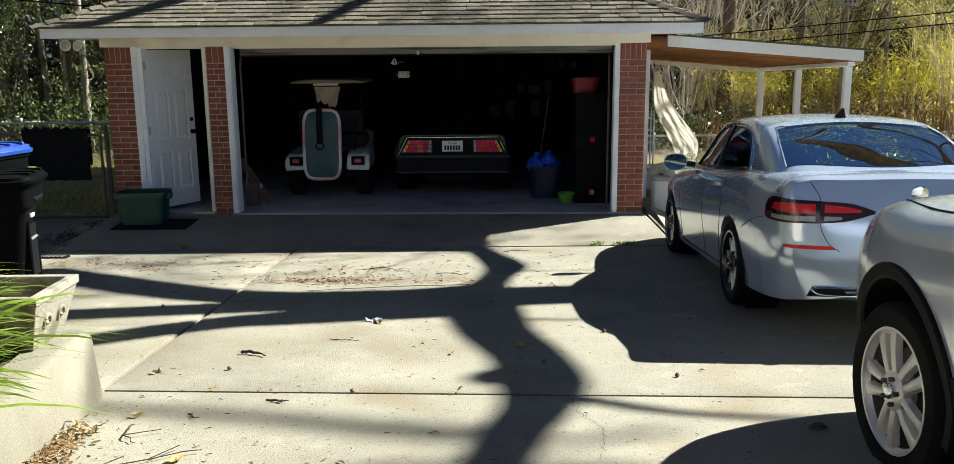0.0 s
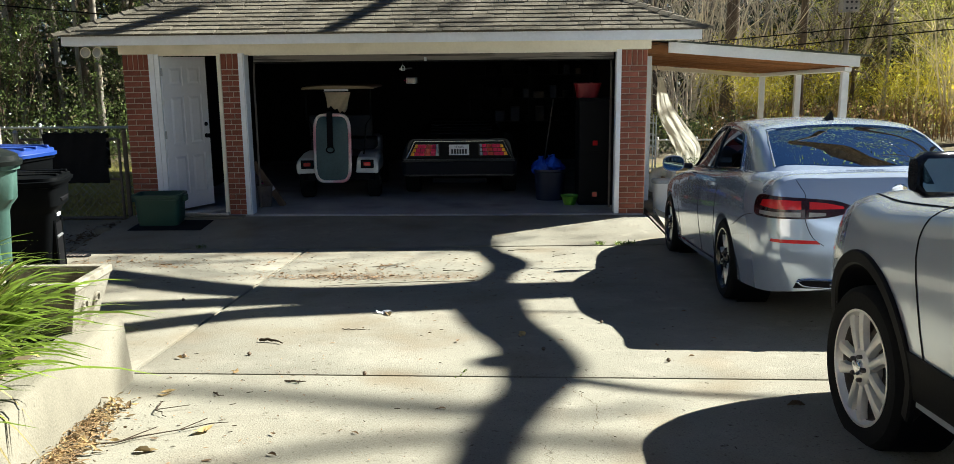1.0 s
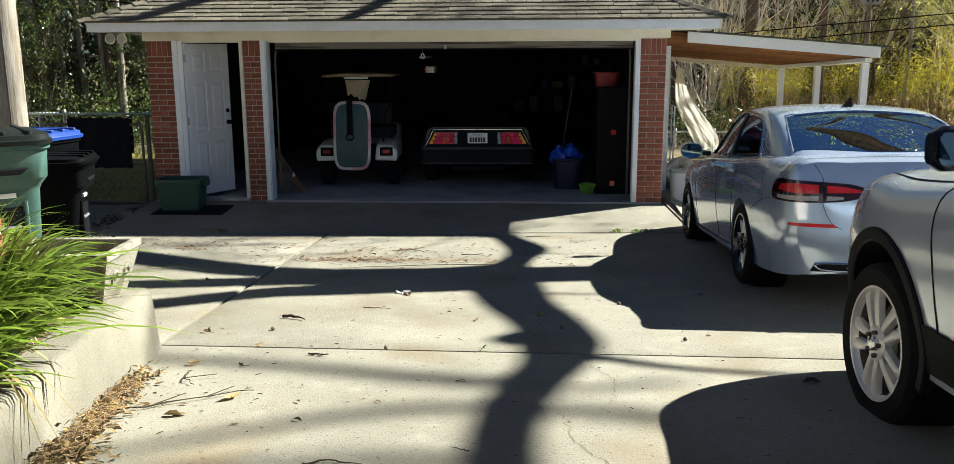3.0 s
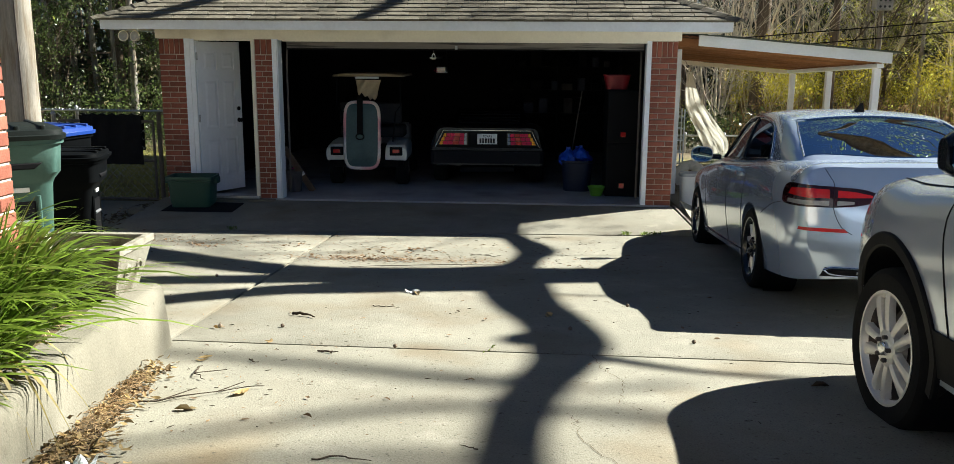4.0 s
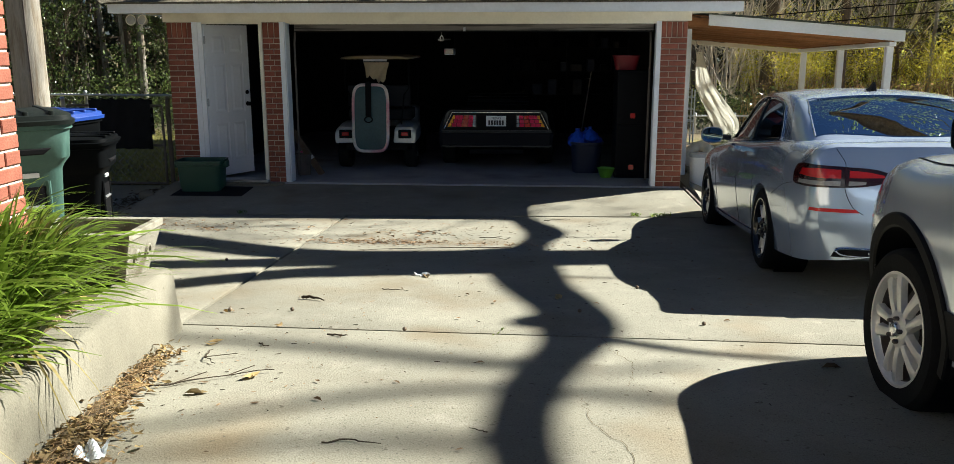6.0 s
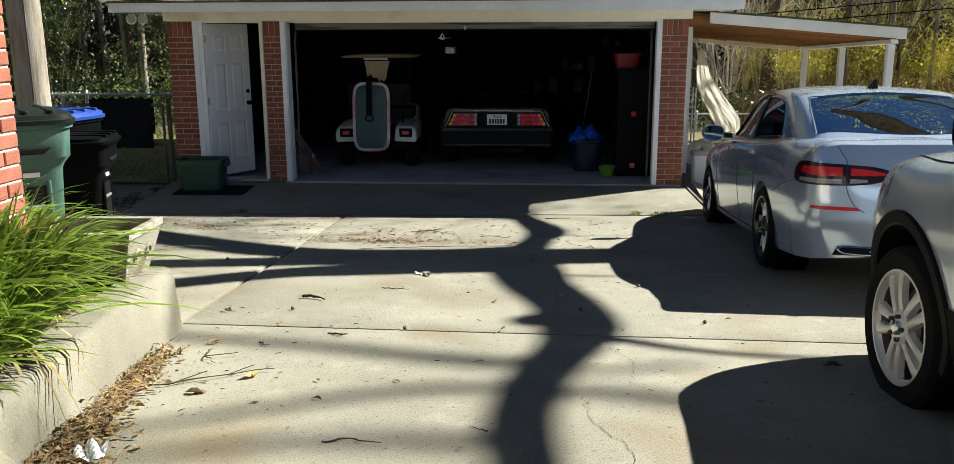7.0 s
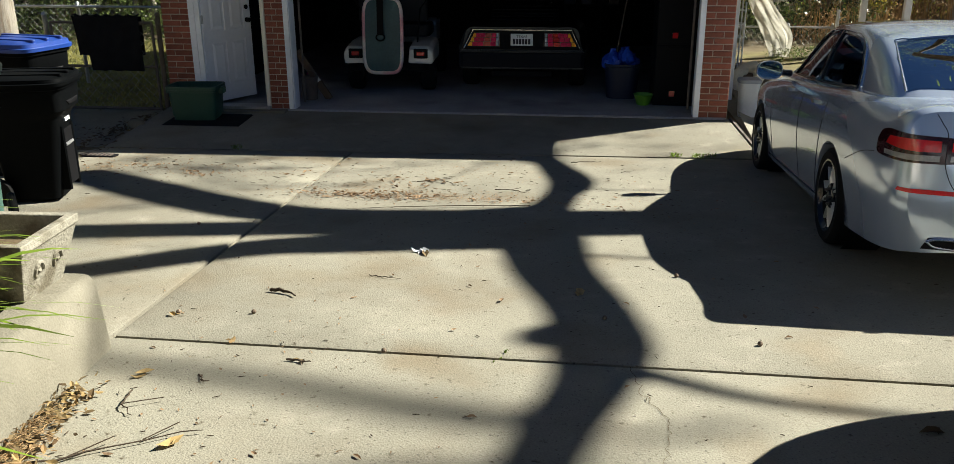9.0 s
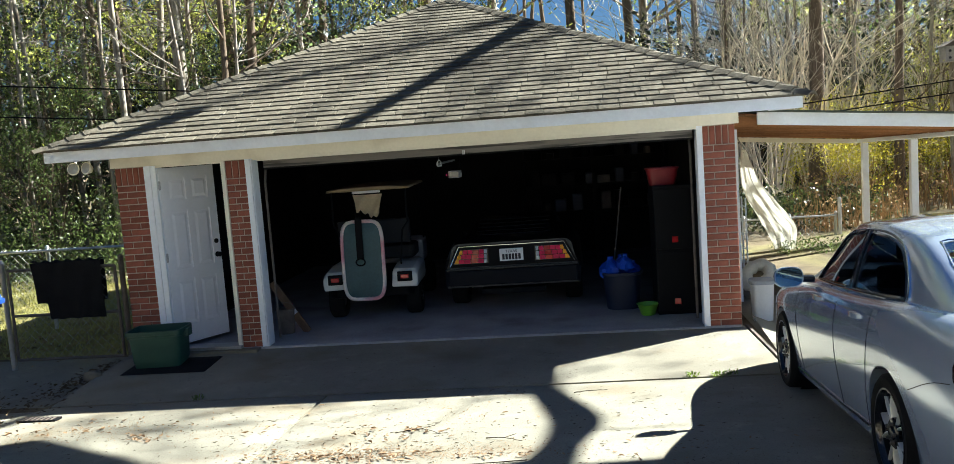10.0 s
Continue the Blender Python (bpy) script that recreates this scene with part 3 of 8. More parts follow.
def patch(bvh, place, d, low, high, nu=14, nv=6, off=0.004, skirt=0.012):
    """A skin laid on a body between two curves of (a, b); place(a, b) is where the ray along d starts."""
    lo, hi = spline(low, nu), spline(high, nu)
    pts = []
    for j in range(nv):
        v = j / (nv - 1)
        for i in range(nu):
            a, b = (lo[i][k] + (hi[i][k] - lo[i][k]) * v for k in (0, 1))
            pts.append(cast(bvh, place(a, b), d, off))
    g = Geo().add(pts, [(j * nu + i, j * nu + i + 1, (j + 1) * nu + i + 1, (j + 1) * nu + i) for j in range(nv - 1) for i in range(nu - 1)])
    if skirt:
        rim = [i for i in range(nu)] + [j * nu + nu - 1 for j in range(1, nv)] + [(nv - 1) * nu + i for i in range(nu - 2, -1, -1)] + [j * nu for j in range(nv - 2, 0, -1)]
        k = len(rim)
        dd = Vector(d).normalized() * skirt
        g.add([pts[i] for i in rim] + [pts[i] + dd for i in rim], [(i, (i + 1) % k, k + (i + 1) % k, k + i) for i in range(k)])
    return g


def seam(bvh, place, d, line, n=20, r=0.0028, off=0.0):
    return Geo().tube([cast(bvh, place(a, b), d, off) for a, b in spline(line, n)], r, 5)


def flip(geo):
    """The same shape on the other side of the car."""
    g = Geo()
    g.v = [(-x, y, z) for x, y, z in geo.v]
    g.f = [f[::-1] for f in geo.f]
    return g


def wheel(parent, m, R, W, rim, kind, metal=None):
    """Tyre, rim, spokes and hub; local z is the axle, pointing out."""
    M_W = metal or M_ALLOY
    w = part("wheel", Geo().lathe([(rim - 0.005, -W / 2 + 0.01), (rim + 0.02, -W / 2), (R - 0.03, -W / 2), (R - 0.006, -W / 2 + 0.02), (R, -W / 2 + 0.045), (R, W / 2 - 0.045), (R - 0.006, W / 2 - 0.02), (R - 0.03, W / 2),
                                   (rim + 0.02, W / 2 - 0.002), (rim - 0.005, W / 2 - 0.012)], 56, caps=False), M_RUBBER, parent, "black rubber tyre on a cast wheel", smooth=True, m=m)
    part("rim", Geo().lathe([(rim, W / 2 - 0.012), (rim + 0.006, W / 2 - 0.004), (rim - 0.006, W / 2 - 0.004), (rim - 0.012, W / 2 - 0.02), (rim - 0.024, W / 2 - 0.035)], 56, caps=False), M_W if kind == "twin" else M_GLOSSB, w, "cast rim", smooth=True)
    part("barrel", Geo().lathe([(rim - 0.024, W / 2 - 0.035), (rim - 0.03, W / 2 - 0.09), (rim - 0.035, -W / 2 + 0.02)], 56, caps=False), M_RUST if kind == "twin" else M_BLACK, w, "dull inner barrel", smooth=True)
    part("brake_disc", Geo().lathe([(0.02, -0.02), (rim * 0.74, -0.02), (rim * 0.74, -0.005), (0.02, -0.005)], 40), M_RUST if kind == "twin" else M_BLACK, w, "dull brake disc", smooth=True)
    part("barrel_back", Geo().lathe([(0.01, -0.05), (rim - 0.03, -0.05), (rim - 0.03, -0.045), (0.01, -0.045)], 40), M_BLACK, w)
    zf = W / 2 - (0.012 if kind == "twin" else 0.03)
    if kind == "twin":
        part("centre_cap", Geo().lathe([(0.034, zf), (0.034, zf + 0.020), (0.028, zf + 0.024), (0.003, zf + 0.025)], 24), M_CHROME, w, "small round centre cap", smooth=True)
    part("hub", Geo().lathe([(0.088, zf - 0.06), (0.088, zf - 0.002), (0.076, zf + 0.006), (0.036, zf + 0.004), (0.034, zf + 0.012), (0.026, zf + 0.016), (0.003, zf + 0.017)], 28), M_W if kind == "twin" else M_GLOSSB, w, smooth=True)
    for k in range(5):
        a0 = 2 * math.pi * k / 5 + 0.35
        n = Matrix.Rotation(a0 + math.pi / 5, 4, "Z")
        part("lug_nut", Geo().lathe([(0.011, 0), (0.011, 0.022), (0.007, 0.027)], 6, n @ Matrix.Translation((0.056, 0, zf + 0.0))), M_RUST, w)
        for s in (-1, 1):
            m2 = Matrix.Rotation(a0, 4, "Z")
            if kind == "twin":
                # straight twin bars that spread towards the rim
                q = [(0.05, 0.024 * s, 0.022, 0), (rim * 0.5, 0.036 * s, 0.024, 0.004), (rim * 0.8, 0.047 * s, 0.030, 0.001), (rim - 0.006, 0.056 * s, 0.040, -0.008)]
            else:
                q = [(0.05, 0.008 * s, 0.010, 0), (rim * 0.55, 0.028 * s, 0.008, 0.006), (rim - 0.012, 0.080 * s, 0.010, -0.004)]
            rings = []
            for r, t, wd, dz in spline(q, 8):
                rings.append([m2 @ Vector((r, t - wd, zf - 0.035 + dz)), m2 @ Vector((r, t + wd, zf - 0.035 + dz)), m2 @ Vector((r, t + wd * 0.8, zf - 0.006 + dz)), m2 @ Vector((r, t + wd * 0.3, zf + dz)), m2 @ Vector((r, t - wd * 0.3, zf + dz)), m2 @ Vector((r, t - wd * 0.8, zf - 0.006 + dz))])
            part("spoke", Geo().loft(rings), M_W, w, smooth=True)
        if kind != "twin":
            m2 = Matrix.Rotation(a0, 4, "Z")
            rings = []
            for r, wd in ((rim * 0.30, 0.004), (rim * 0.6, 0.02), (rim * 0.9, 0.055)):
                rings.append([m2 @ Vector((r, -wd, zf - 0.04)), m2 @ Vector((r, wd, zf - 0.04)), m2 @ Vector((r, wd, zf - 0.012)), m2 @ Vector((r, -wd, zf - 0.012))])
            part("spoke_web", Geo().loft(rings), M_GLOSSB, w, "gloss black spoke infill", smooth=True)
    return w


def axle(x, y, z):
    return Matrix.Translation((x, y, z)) @ Matrix.Rotation(radians(-90 if x < 0 else 90), 4, "Y")


def arch_cut(y, z, r):
    return [Geo().lathe([(r, -0.25), (r, 0.25)], 48, Matrix.Translation((s * 0.86, y, z)) @ Matrix.Rotation(radians(90), 4, "Y")) for s in (-1, 1)]


def seats(parent, rows, z, w):
    for y in rows:
        for x in (-w, w):
            part("seat", Geo().chamfer(x - 0.24, y - 0.08, z - 0.45, x + 0.24, y + 0.08, z + 0.22, 0.05), M_SEAT, parent, bevel=0.02)
            part("headrest", Geo().chamfer(x - 0.13, y - 0.11, z + 0.25, x + 0.13, y - 0.01, z + 0.42, 0.03), M_SEAT, parent, bevel=0.02)


def stand(x, y, heading):
    """Pose on the falling drive."""
    pitch = math.atan(-0.08)
    return Matrix.Translation((x, y, gz(x, y))) @ Matrix.Rotation(radians(heading), 4, "Z") @ Matrix.Rotation(pitch, 4, "X")


def oval(w, h, n=40, p=3.2):
    """A rounded-off rectangle of half sizes w, h."""
    turn = [2 * math.pi * k / n for k in range(n)]
    return [(w * math.copysign(abs(math.cos(a)) ** (2 / p), math.cos(a)), h * math.copysign(abs(math.sin(a)) ** (2 / p), math.sin(a))) for a in turn]


# silver sedan; local y forward, origin under the rear axle
sedan = thing("sedan", "silver four-door sedan parked nose-in on the concrete drive", "car", stand(3.20, 6.34, -1.2))
BODY = [(-1.255, 0.46, 0.30, 0.60, 0.52, 0.56, 0.64, 0.48, 0.70, 0.70), (-1.235, 0.62, 0.285, 0.74, 0.52, 0.72, 0.70, 0.66, 0.80, 0.82), (-1.185, 0.72, 0.275, 0.81, 0.54, 0.80, 0.81, 0.75, 1.015, 1.04), (-1.11, 0.79, 0.26, 0.85, 0.56, 0.842, 0.85, 0.765, 1.055, 1.09),
        (-0.90, 0.84, 0.24, 0.885, 0.60, 0.87, 0.87, 0.75, 1.055, 1.10), (-0.5, 0.86, 0.22, 0.91, 0.62, 0.895, 0.89, 0.78, 1.065, 1.11), (0.0, 0.87, 0.21, 0.917, 0.63, 0.905, 0.90, 0.80, 1.06, 1.10),
        (0.8, 0.86, 0.20, 0.915, 0.60, 0.90, 0.89, 0.81, 1.02, 1.05), (1.6, 0.86, 0.20, 0.912, 0.60, 0.895, 0.87, 0.81, 0.99, 1.02), (2.3, 0.86, 0.20, 0.907, 0.60, 0.89, 0.86, 0.78, 0.96, 1.00),
        (2.8, 0.86, 0.22, 0.905, 0.60, 0.885, 0.84, 0.72, 0.92, 0.97), (3.3, 0.82, 0.24, 0.86, 0.58, 0.83, 0.78, 0.66, 0.84, 0.90), (3.65, 0.70, 0.26, 0.75, 0.52, 0.70, 0.68, 0.55, 0.74, 0.78), (3.78, 0.45, 0.30, 0.55, 0.48, 0.50, 0.60, 0.40, 0.66, 0.68)]
CABIN = [(-0.74, 0.72, 1.00, 0.67, 1.06, 1.095), (-0.5, 0.77, 1.00, 0.685, 1.155, 1.21), (-0.2, 0.79, 1.00, 0.675, 1.285, 1.345), (0.12, 0.80, 0.98, 0.655, 1.385, 1.45), (0.5, 0.805, 0.98, 0.635, 1.435, 1.492),
         (1.1, 0.805, 0.97, 0.625, 1.45, 1.508), (1.5, 0.80, 0.97, 0.61, 1.43, 1.485), (1.75, 0.795, 0.96, 0.60, 1.365, 1.42), (2.1, 0.79, 0.96, 0.60, 1.19, 1.23), (2.5, 0.78, 0.95, 0.62, 0.99, 1.02)]
sb, sc = car_body(BODY), car_cabin(CABIN)
sbt, sct = tree_of(sb), tree_of(sc)
LEFT = lambda a, b: (-2.0, a, b)
OVER = lambda a, b: (a, b, 2.5)
RL, RH = [(1.02, 1.04), (0.5, 1.055), (0.02, 1.075)], [(1.02, 1.405), (0.62, 1.39), (0.30, 1.33), (0.10, 1.21)]
FL, FH = [(2.02, 1.015), (1.6, 1.025), (1.09, 1.04)], [(1.96, 1.10), (1.72, 1.28), (1.45, 1.38), (1.09, 1.405)]
BL, BH = [(-0.67, -0.60), (0.0, -0.69), (0.67, -0.60)], [(-0.585, 0.00), (0.0, 0.04), (0.585, 0.00)]
WL, WH = [(-0.62, 2.30), (0.0, 2.42), (0.62, 2.30)], [(-0.50, 1.66), (0.0, 1.70), (0.50, 1.66)]


def side_cut(low, high):
    o = [(y, z) for y, z in spline(low, 10)] + [(y, z) for y, z in spline(high, 10)[::-1]]
    return Geo().prism(o, 2.4, Matrix.Translation((1.2, 0, 0)) @ Matrix.Rotation(radians(90), 4, "Z"))


def top_cut(low, high):
    o = spline(low, 8) + spline(high, 8)[::-1]
    n = len(o)
    return Geo().add([(x, y, z) for z in (1.0, 1.9) for x, y in o], [tuple(range(n - 1, -1, -1)), tuple(range(n, 2 * n))] + [(i, (i + 1) % n, n + (i + 1) % n, n + i) for i in range(n)])


body = link("body", carve(sb, arch_cut(0, 0.335, 0.375) + arch_cut(2.80, 0.335, 0.375)), M_SILVER, sedan, "silver metallic paint")
cabin = link("cabin", carve(sc, [side_cut(RL, RH), side_cut(FL, FH), top_cut(BL, BH), top_cut(WL, WH)]), M_SILVER, sedan, "silver roof and pillars")
for low, high in ((RL, RH), (FL, FH)):
    g = patch(sct, LEFT, (1, 0, 0), low, high, off=-0.010, skirt=0)
    for q in (g, flip(g)):
        part("side_window", q, M_PANE, sedan, "dark tinted glass", smooth=True)
    rimline = spline(low, 12) + spline(high, 14)[::-1]
    q = seam(sct, LEFT, (1, 0, 0), rimline + rimline[:1], 50, 0.012, -0.004)
    part("window_trim", q, M_GLOSSB, sedan, "black window seal", smooth=True)
    part("window_trim", flip(q), M_GLOSSB, sedan, "black window seal", smooth=True)
beltline = [(2.1, 1.005), (1.6, 1.012), (1.05, 1.025), (0.5, 1.04), (0.03, 1.055), (-0.02, 1.12), (0.08, 1.23), (0.28, 1.35), (0.62, 1.413), (1.05, 1.428), (1.45, 1.405), (1.72, 1.305), (1.96, 1.125)]
q = seam(sct, LEFT, (1, 0, 0), beltline, 70, 0.008, 0.004)
part("chrome_strip", q, M_CHROME, sedan, "thin bright window surround", smooth=True)
part("chrome_strip", flip(q), M_CHROME, sedan, smooth=True)
part("b_pillar", patch(sct, LEFT, (1, 0, 0), [(1.10, 1.03), (1.01, 1.03)], [(1.10, 1.415), (1.01, 1.415)], 4, 8, 0.002), M_GLOSSB, sedan, "gloss black pillar", smooth=True)
part("rear_window", patch(sct, OVER, (0, 0, -1), BL, BH, 16, 10, -0.006, 0), M_PANER, sedan, "dark tinted rear glass", smooth=True)
rr = spline(BL, 16) + spline(BH, 16)[::-1]
part("window_trim", seam(sct, OVER, (0, 0, -1), rr + rr[:1], 60, 0.009, -0.003), M_CHROME, sedan, smooth=True)
part("windscreen", patch(sct, OVER, (0, 0, -1), WL, WH, 16, 8, -0.006, 0), M_PANE, sedan, smooth=True)
part("parcel_shelf", Geo().box(-0.62, -0.70, 0.99, 0.62, -0.02, 1.02), M_SEAT, sedan)
seats(sedan, (0.05, 1.10), 0.95, 0.36)
part("dashboard", Geo().chamfer(-0.68, 1.85, 0.80, 0.68, 2.25, 1.0, 0.05), M_SEAT, sedan, bevel=0.02)

# tail lamps: outer piece on the wing, inner piece on the boot lid
al = radians(38)
d38 = (math.sin(al), math.cos(al), 0)
SL = lambda a, b: (-0.80 + a * math.cos(al) - 1.5 * d38[0], -1.10 - a * math.sin(al) - 1.5 * d38[1], b)
lampA = patch(sbt, SL, d38, [(-0.20, 0.865), (-0.185, 0.80), (-0.08, 0.785), (0.219, 0.782)], [(-0.20, 0.875), (-0.17, 0.925), (-0.06, 0.94), (0.212, 0.925)], 16, 8, 0.012, 0.03)
lampB = patch(sbt, SL, d38, [(0.222, 0.782), (0.36, 0.797), (0.49, 0.842)], [(0.215, 0.924), (0.37, 0.907), (0.49, 0.860)], 12, 6, 0.012, 0.03)
redA = patch(sbt, SL, d38, [(-0.12, 0.862), (0.05, 0.848), (0.195, 0.846)], [(-0.10, 0.905), (0.05, 0.912), (0.19, 0.905)], 12, 4, 0.016, 0.012)
redB = patch(sbt, SL, d38, [(0.24, 0.85), (0.33, 0.85), (0.42, 0.853)], [(0.236, 0.900), (0.33, 0.89), (0.42, 0.868)], 10, 4, 0.016, 0.012)
whiA = patch(sbt, SL, d38, [(-0.12, 0.803), (0.05, 0.797), (0.195, 0.795)], [(-0.12, 0.828), (0.05, 0.828), (0.195, 0.828)], 10, 3, 0.016, 0.012)
whiB = patch(sbt, SL, d38, [(0.24, 0.797), (0.28, 0.80), (0.33, 0.806)], [(0.24, 0.828), (0.28, 0.827), (0.33, 0.824)], 8, 3, 0.016, 0.012)
refl = patch(sbt, SL, d38, [(0.0, 0.622), (0.15, 0.615), (0.31, 0.612)], [(0.01, 0.642), (0.15, 0.64), (0.29, 0.637)], 12, 3, 0.006, 0.012)
for f in (lambda q: q, flip):
    for outer, red, white in ((lampA, redA, whiA), (lampB, redB, whiB)):
        lamp_ob = part("tail_lamp", f(outer), M_REDD, sedan, "dark red tail lamp", smooth=True)
        part("red_lens", f(red), M_RED, lamp_ob, smooth=True)
        part("clear_lens", f(white), M_CLEAR, lamp_ob, smooth=True)
    part("reflector", f(refl), M_RED, sedan, "red bumper reflector", smooth=True)
BACK = lambda a, b: (a, -2.2, b)
part("rear_valance", patch(sbt, BACK, (0, 1, 0), [(-0.69, 0.304), (0, 0.304), (0.69, 0.304)], [(-0.66, 0.368), (0, 0.362), (0.66, 0.368)], 40, 5, 0.006, 0.03), M_BLACK, sedan, "black lower bumper insert", smooth=True)
for x in (-1, 1):
    part("exhaust_trim", Geo().tube([cast(sbt, BACK(x * a, b), (0, 1, 0), 0.012) for a, b in spline([(0.67, 0.350), (0.60, 0.366), (0.36, 0.360), (0.31, 0.336), (0.36, 0.313), (0.60, 0.316), (0.67, 0.350)], 40)], 0.008, 8), M_CHROME, sedan, "chrome exhaust surround", smooth=True)
    part("exhaust_tip", Geo().box(x * 0.40 - 0.06, -1.262, 0.322, x * 0.40 + 0.06, -1.19, 0.348), M_CHROME, sedan, bevel=0.006)
part("boot_badge", Geo().lathe([(0.055, 0), (0.055, 0.006), (0.045, 0.010), (0.004, 0.010)], 24, Matrix.Translation(cast(sbt, BACK(0, 0.97), (0, 1, 0), 0.0)) @ Matrix.Rotation(radians(100), 4, "X")), M_CHROME, sedan, "round chrome badge", smooth=True)
for f in (lambda q: q, flip):
    part("boot_seam", f(seam(sbt, SL, d38, [(0.14, 1.045), (0.17, 1.0), (0.208, 0.93), (0.218, 0.78), (0.265, 0.66), (0.33, 0.60)], 30, 0.0025, 0.0008)), M_BLACK, sedan)
    part("bumper_seam", f(seam(sbt, LEFT, (1, 0, 0), [(-0.86, 0.79), (-0.66, 0.755), (-0.37, 0.66)], 16, 0.0022, 0.0008)), M_BLACK, sedan)
    for line in ([(0.30, 1.03), (0.30, 0.85), (0.36, 0.62), (0.44, 0.40), (0.46, 0.25)], [(1.06, 1.03), (1.07, 0.7), (1.06, 0.25)], [(2.22, 0.98), (2.24, 0.7), (2.20, 0.25)]):
        part("door_seam", f(seam(sbt, LEFT, (1, 0, 0), line, 24, 0.0022, 0.0008)), M_BLACK, sedan)
    part("sill_trim", f(seam(sbt, LEFT, (1, 0, 0), [(0.45, 0.262), (1.2, 0.25), (2.38, 0.25)], 12, 0.010, 0.004)), M_CHROME, sedan, "bright sill strip", smooth=True)
    for y in (0.58, 1.55):
        a = cast(sbt, LEFT(y, 0.925), (1, 0, 0), 0.0)
        part("door_handle", f(Geo().loft([[(a.x + 0.006, a.y + s, a.z - h), (a.x - o, a.y + s, a.z - h), (a.x - o, a.y + s, a.z + h), (a.x + 0.006, a.y + s, a.z + h)] for s, o, h in ((-0.12, 0.004, 0.010), (-0.09, 0.030, 0.014), (0.05, 0.034, 0.018), (0.10, 0.012, 0.012))])), M_SILVER, sedan, smooth=True)
    rings = [[(-1.02 + x, y + 0.10 * x * (1 if y < 1.9 else 0.4), 1.05 + z) for x, z in oval(w, h, 28, 2.7)] for y, w, h in ((1.985, 0.03, 0.02), (1.968, 0.07, 0.048), (1.935, 0.104, 0.072), (1.885, 0.114, 0.082), (1.868, 0.110, 0.079))]
    mob = part("door_mirror", f(Geo().loft(rings)), M_SILVER, sedan, "silver door mirror", smooth=True)
    part("mirror_glass", f(Geo().add([(-1.02 + x, 1.8655 + 0.10 * x, 1.05 + z) for x, z in oval(0.102, 0.071, 28, 2.7)], [tuple(range(28))])), M_MIRROR, mob)
    part("mirror_foot", f(Geo().tube([(-0.82, 1.95, 1.02), (-0.93, 1.93, 1.03)], 0.028, 8)), M_GLOSSB, mob, smooth=True)
part("antenna_fin", Geo().loft([[(-0.03, 0.22, 1.45), (0.03, 0.22, 1.45), (0.03, 0.38, 1.47), (-0.03, 0.38, 1.47)], [(-0.016, 0.215, 1.495), (0.016, 0.215, 1.495), (0.014, 0.31, 1.495), (-0.014, 0.31, 1.495)], [(-0.005, 0.205, 1.54), (0.005, 0.205, 1.54), (0.004, 0.245, 1.54), (-0.004, 0.245, 1.54)]]), M_BLACK, sedan, "black shark-fin antenna", smooth=True)
for y in (0.0, 2.80):
    for x in (-0.80, 0.80):
        wheel(sedan, axle(x, y, 0.335), 0.335, 0.225, 0.245, "star")
        part("wheel_liner", Geo().lathe([(0.372, 0.0), (0.372, 0.235)], 40, Matrix.Translation((x - (0.02 if x < 0 else 0.215), y, 0.335)) @ Matrix.Rotation(radians(90), 4, "Y"), caps=False), M_BLACK, sedan, smooth=True)

# silver sport utility car; origin under the front axle
suv = thing("suv", "silver sport utility car with black wheel-arch cladding parked on the drive", "car", stand(3.12, 3.08, -0.5))
SB = [(-4.0, 0.80, 0.45, 0.86, 0.70, 0.84, 1.00, 0.78, 1.12, 1.14), (-3.7, 0.93, 0.34, 0.97, 0.70, 0.95, 1.02, 0.86, 1.15, 1.18), (-2.8, 0.95, 0.30, 0.99, 0.72, 0.97, 1.03, 0.88, 1.15, 1.18), (-1.2, 0.94, 0.30, 0.985, 0.70, 0.965, 1.02, 0.87, 1.14, 1.17),
      (-0.6, 0.94, 0.30, 0.985, 0.70, 0.968, 1.00, 0.85, 1.12, 1.18), (0.0, 0.95, 0.32, 1.0, 0.72, 0.975, 0.96, 0.84, 1.09, 1.17), (0.42, 0.92, 0.33, 0.965, 0.70, 0.935, 0.95, 0.83, 1.085, 1.15), (0.66, 0.84, 0.35, 0.88, 0.66, 0.85, 0.90, 0.73, 1.02, 1.08), (0.83, 0.66, 0.38, 0.72, 0.60, 0.68, 0.80, 0.58, 0.92, 0.96), (0.90, 0.42, 0.42, 0.50, 0.58, 0.46, 0.72, 0.38, 0.80, 0.82)]
SC = [(-3.95, 0.78, 1.05, 0.72, 1.20, 1.24), (-3.8, 0.86, 1.05, 0.72, 1.62, 1.68), (-3.0, 0.88, 1.05, 0.70, 1.74, 1.80), (-1.9, 0.88, 1.05, 0.69, 1.75, 1.81), (-1.5, 0.88, 1.05, 0.68, 1.68, 1.74), (-1.0, 0.87, 1.05, 0.69, 1.42, 1.47), (-0.6, 0.86, 1.04, 0.72, 1.15, 1.19)]
ub, uc = car_body(SB), car_cabin(SC, ny=40)
ubt, uct = tree_of(ub), tree_of(uc)
ub_mesh = carve(ub, arch_cut(0, 0.385, 0.425) + arch_cut(-2.86, 0.385, 0.425))
link("body", ub_mesh, M_SILVER2, suv, "silver metallic paint")
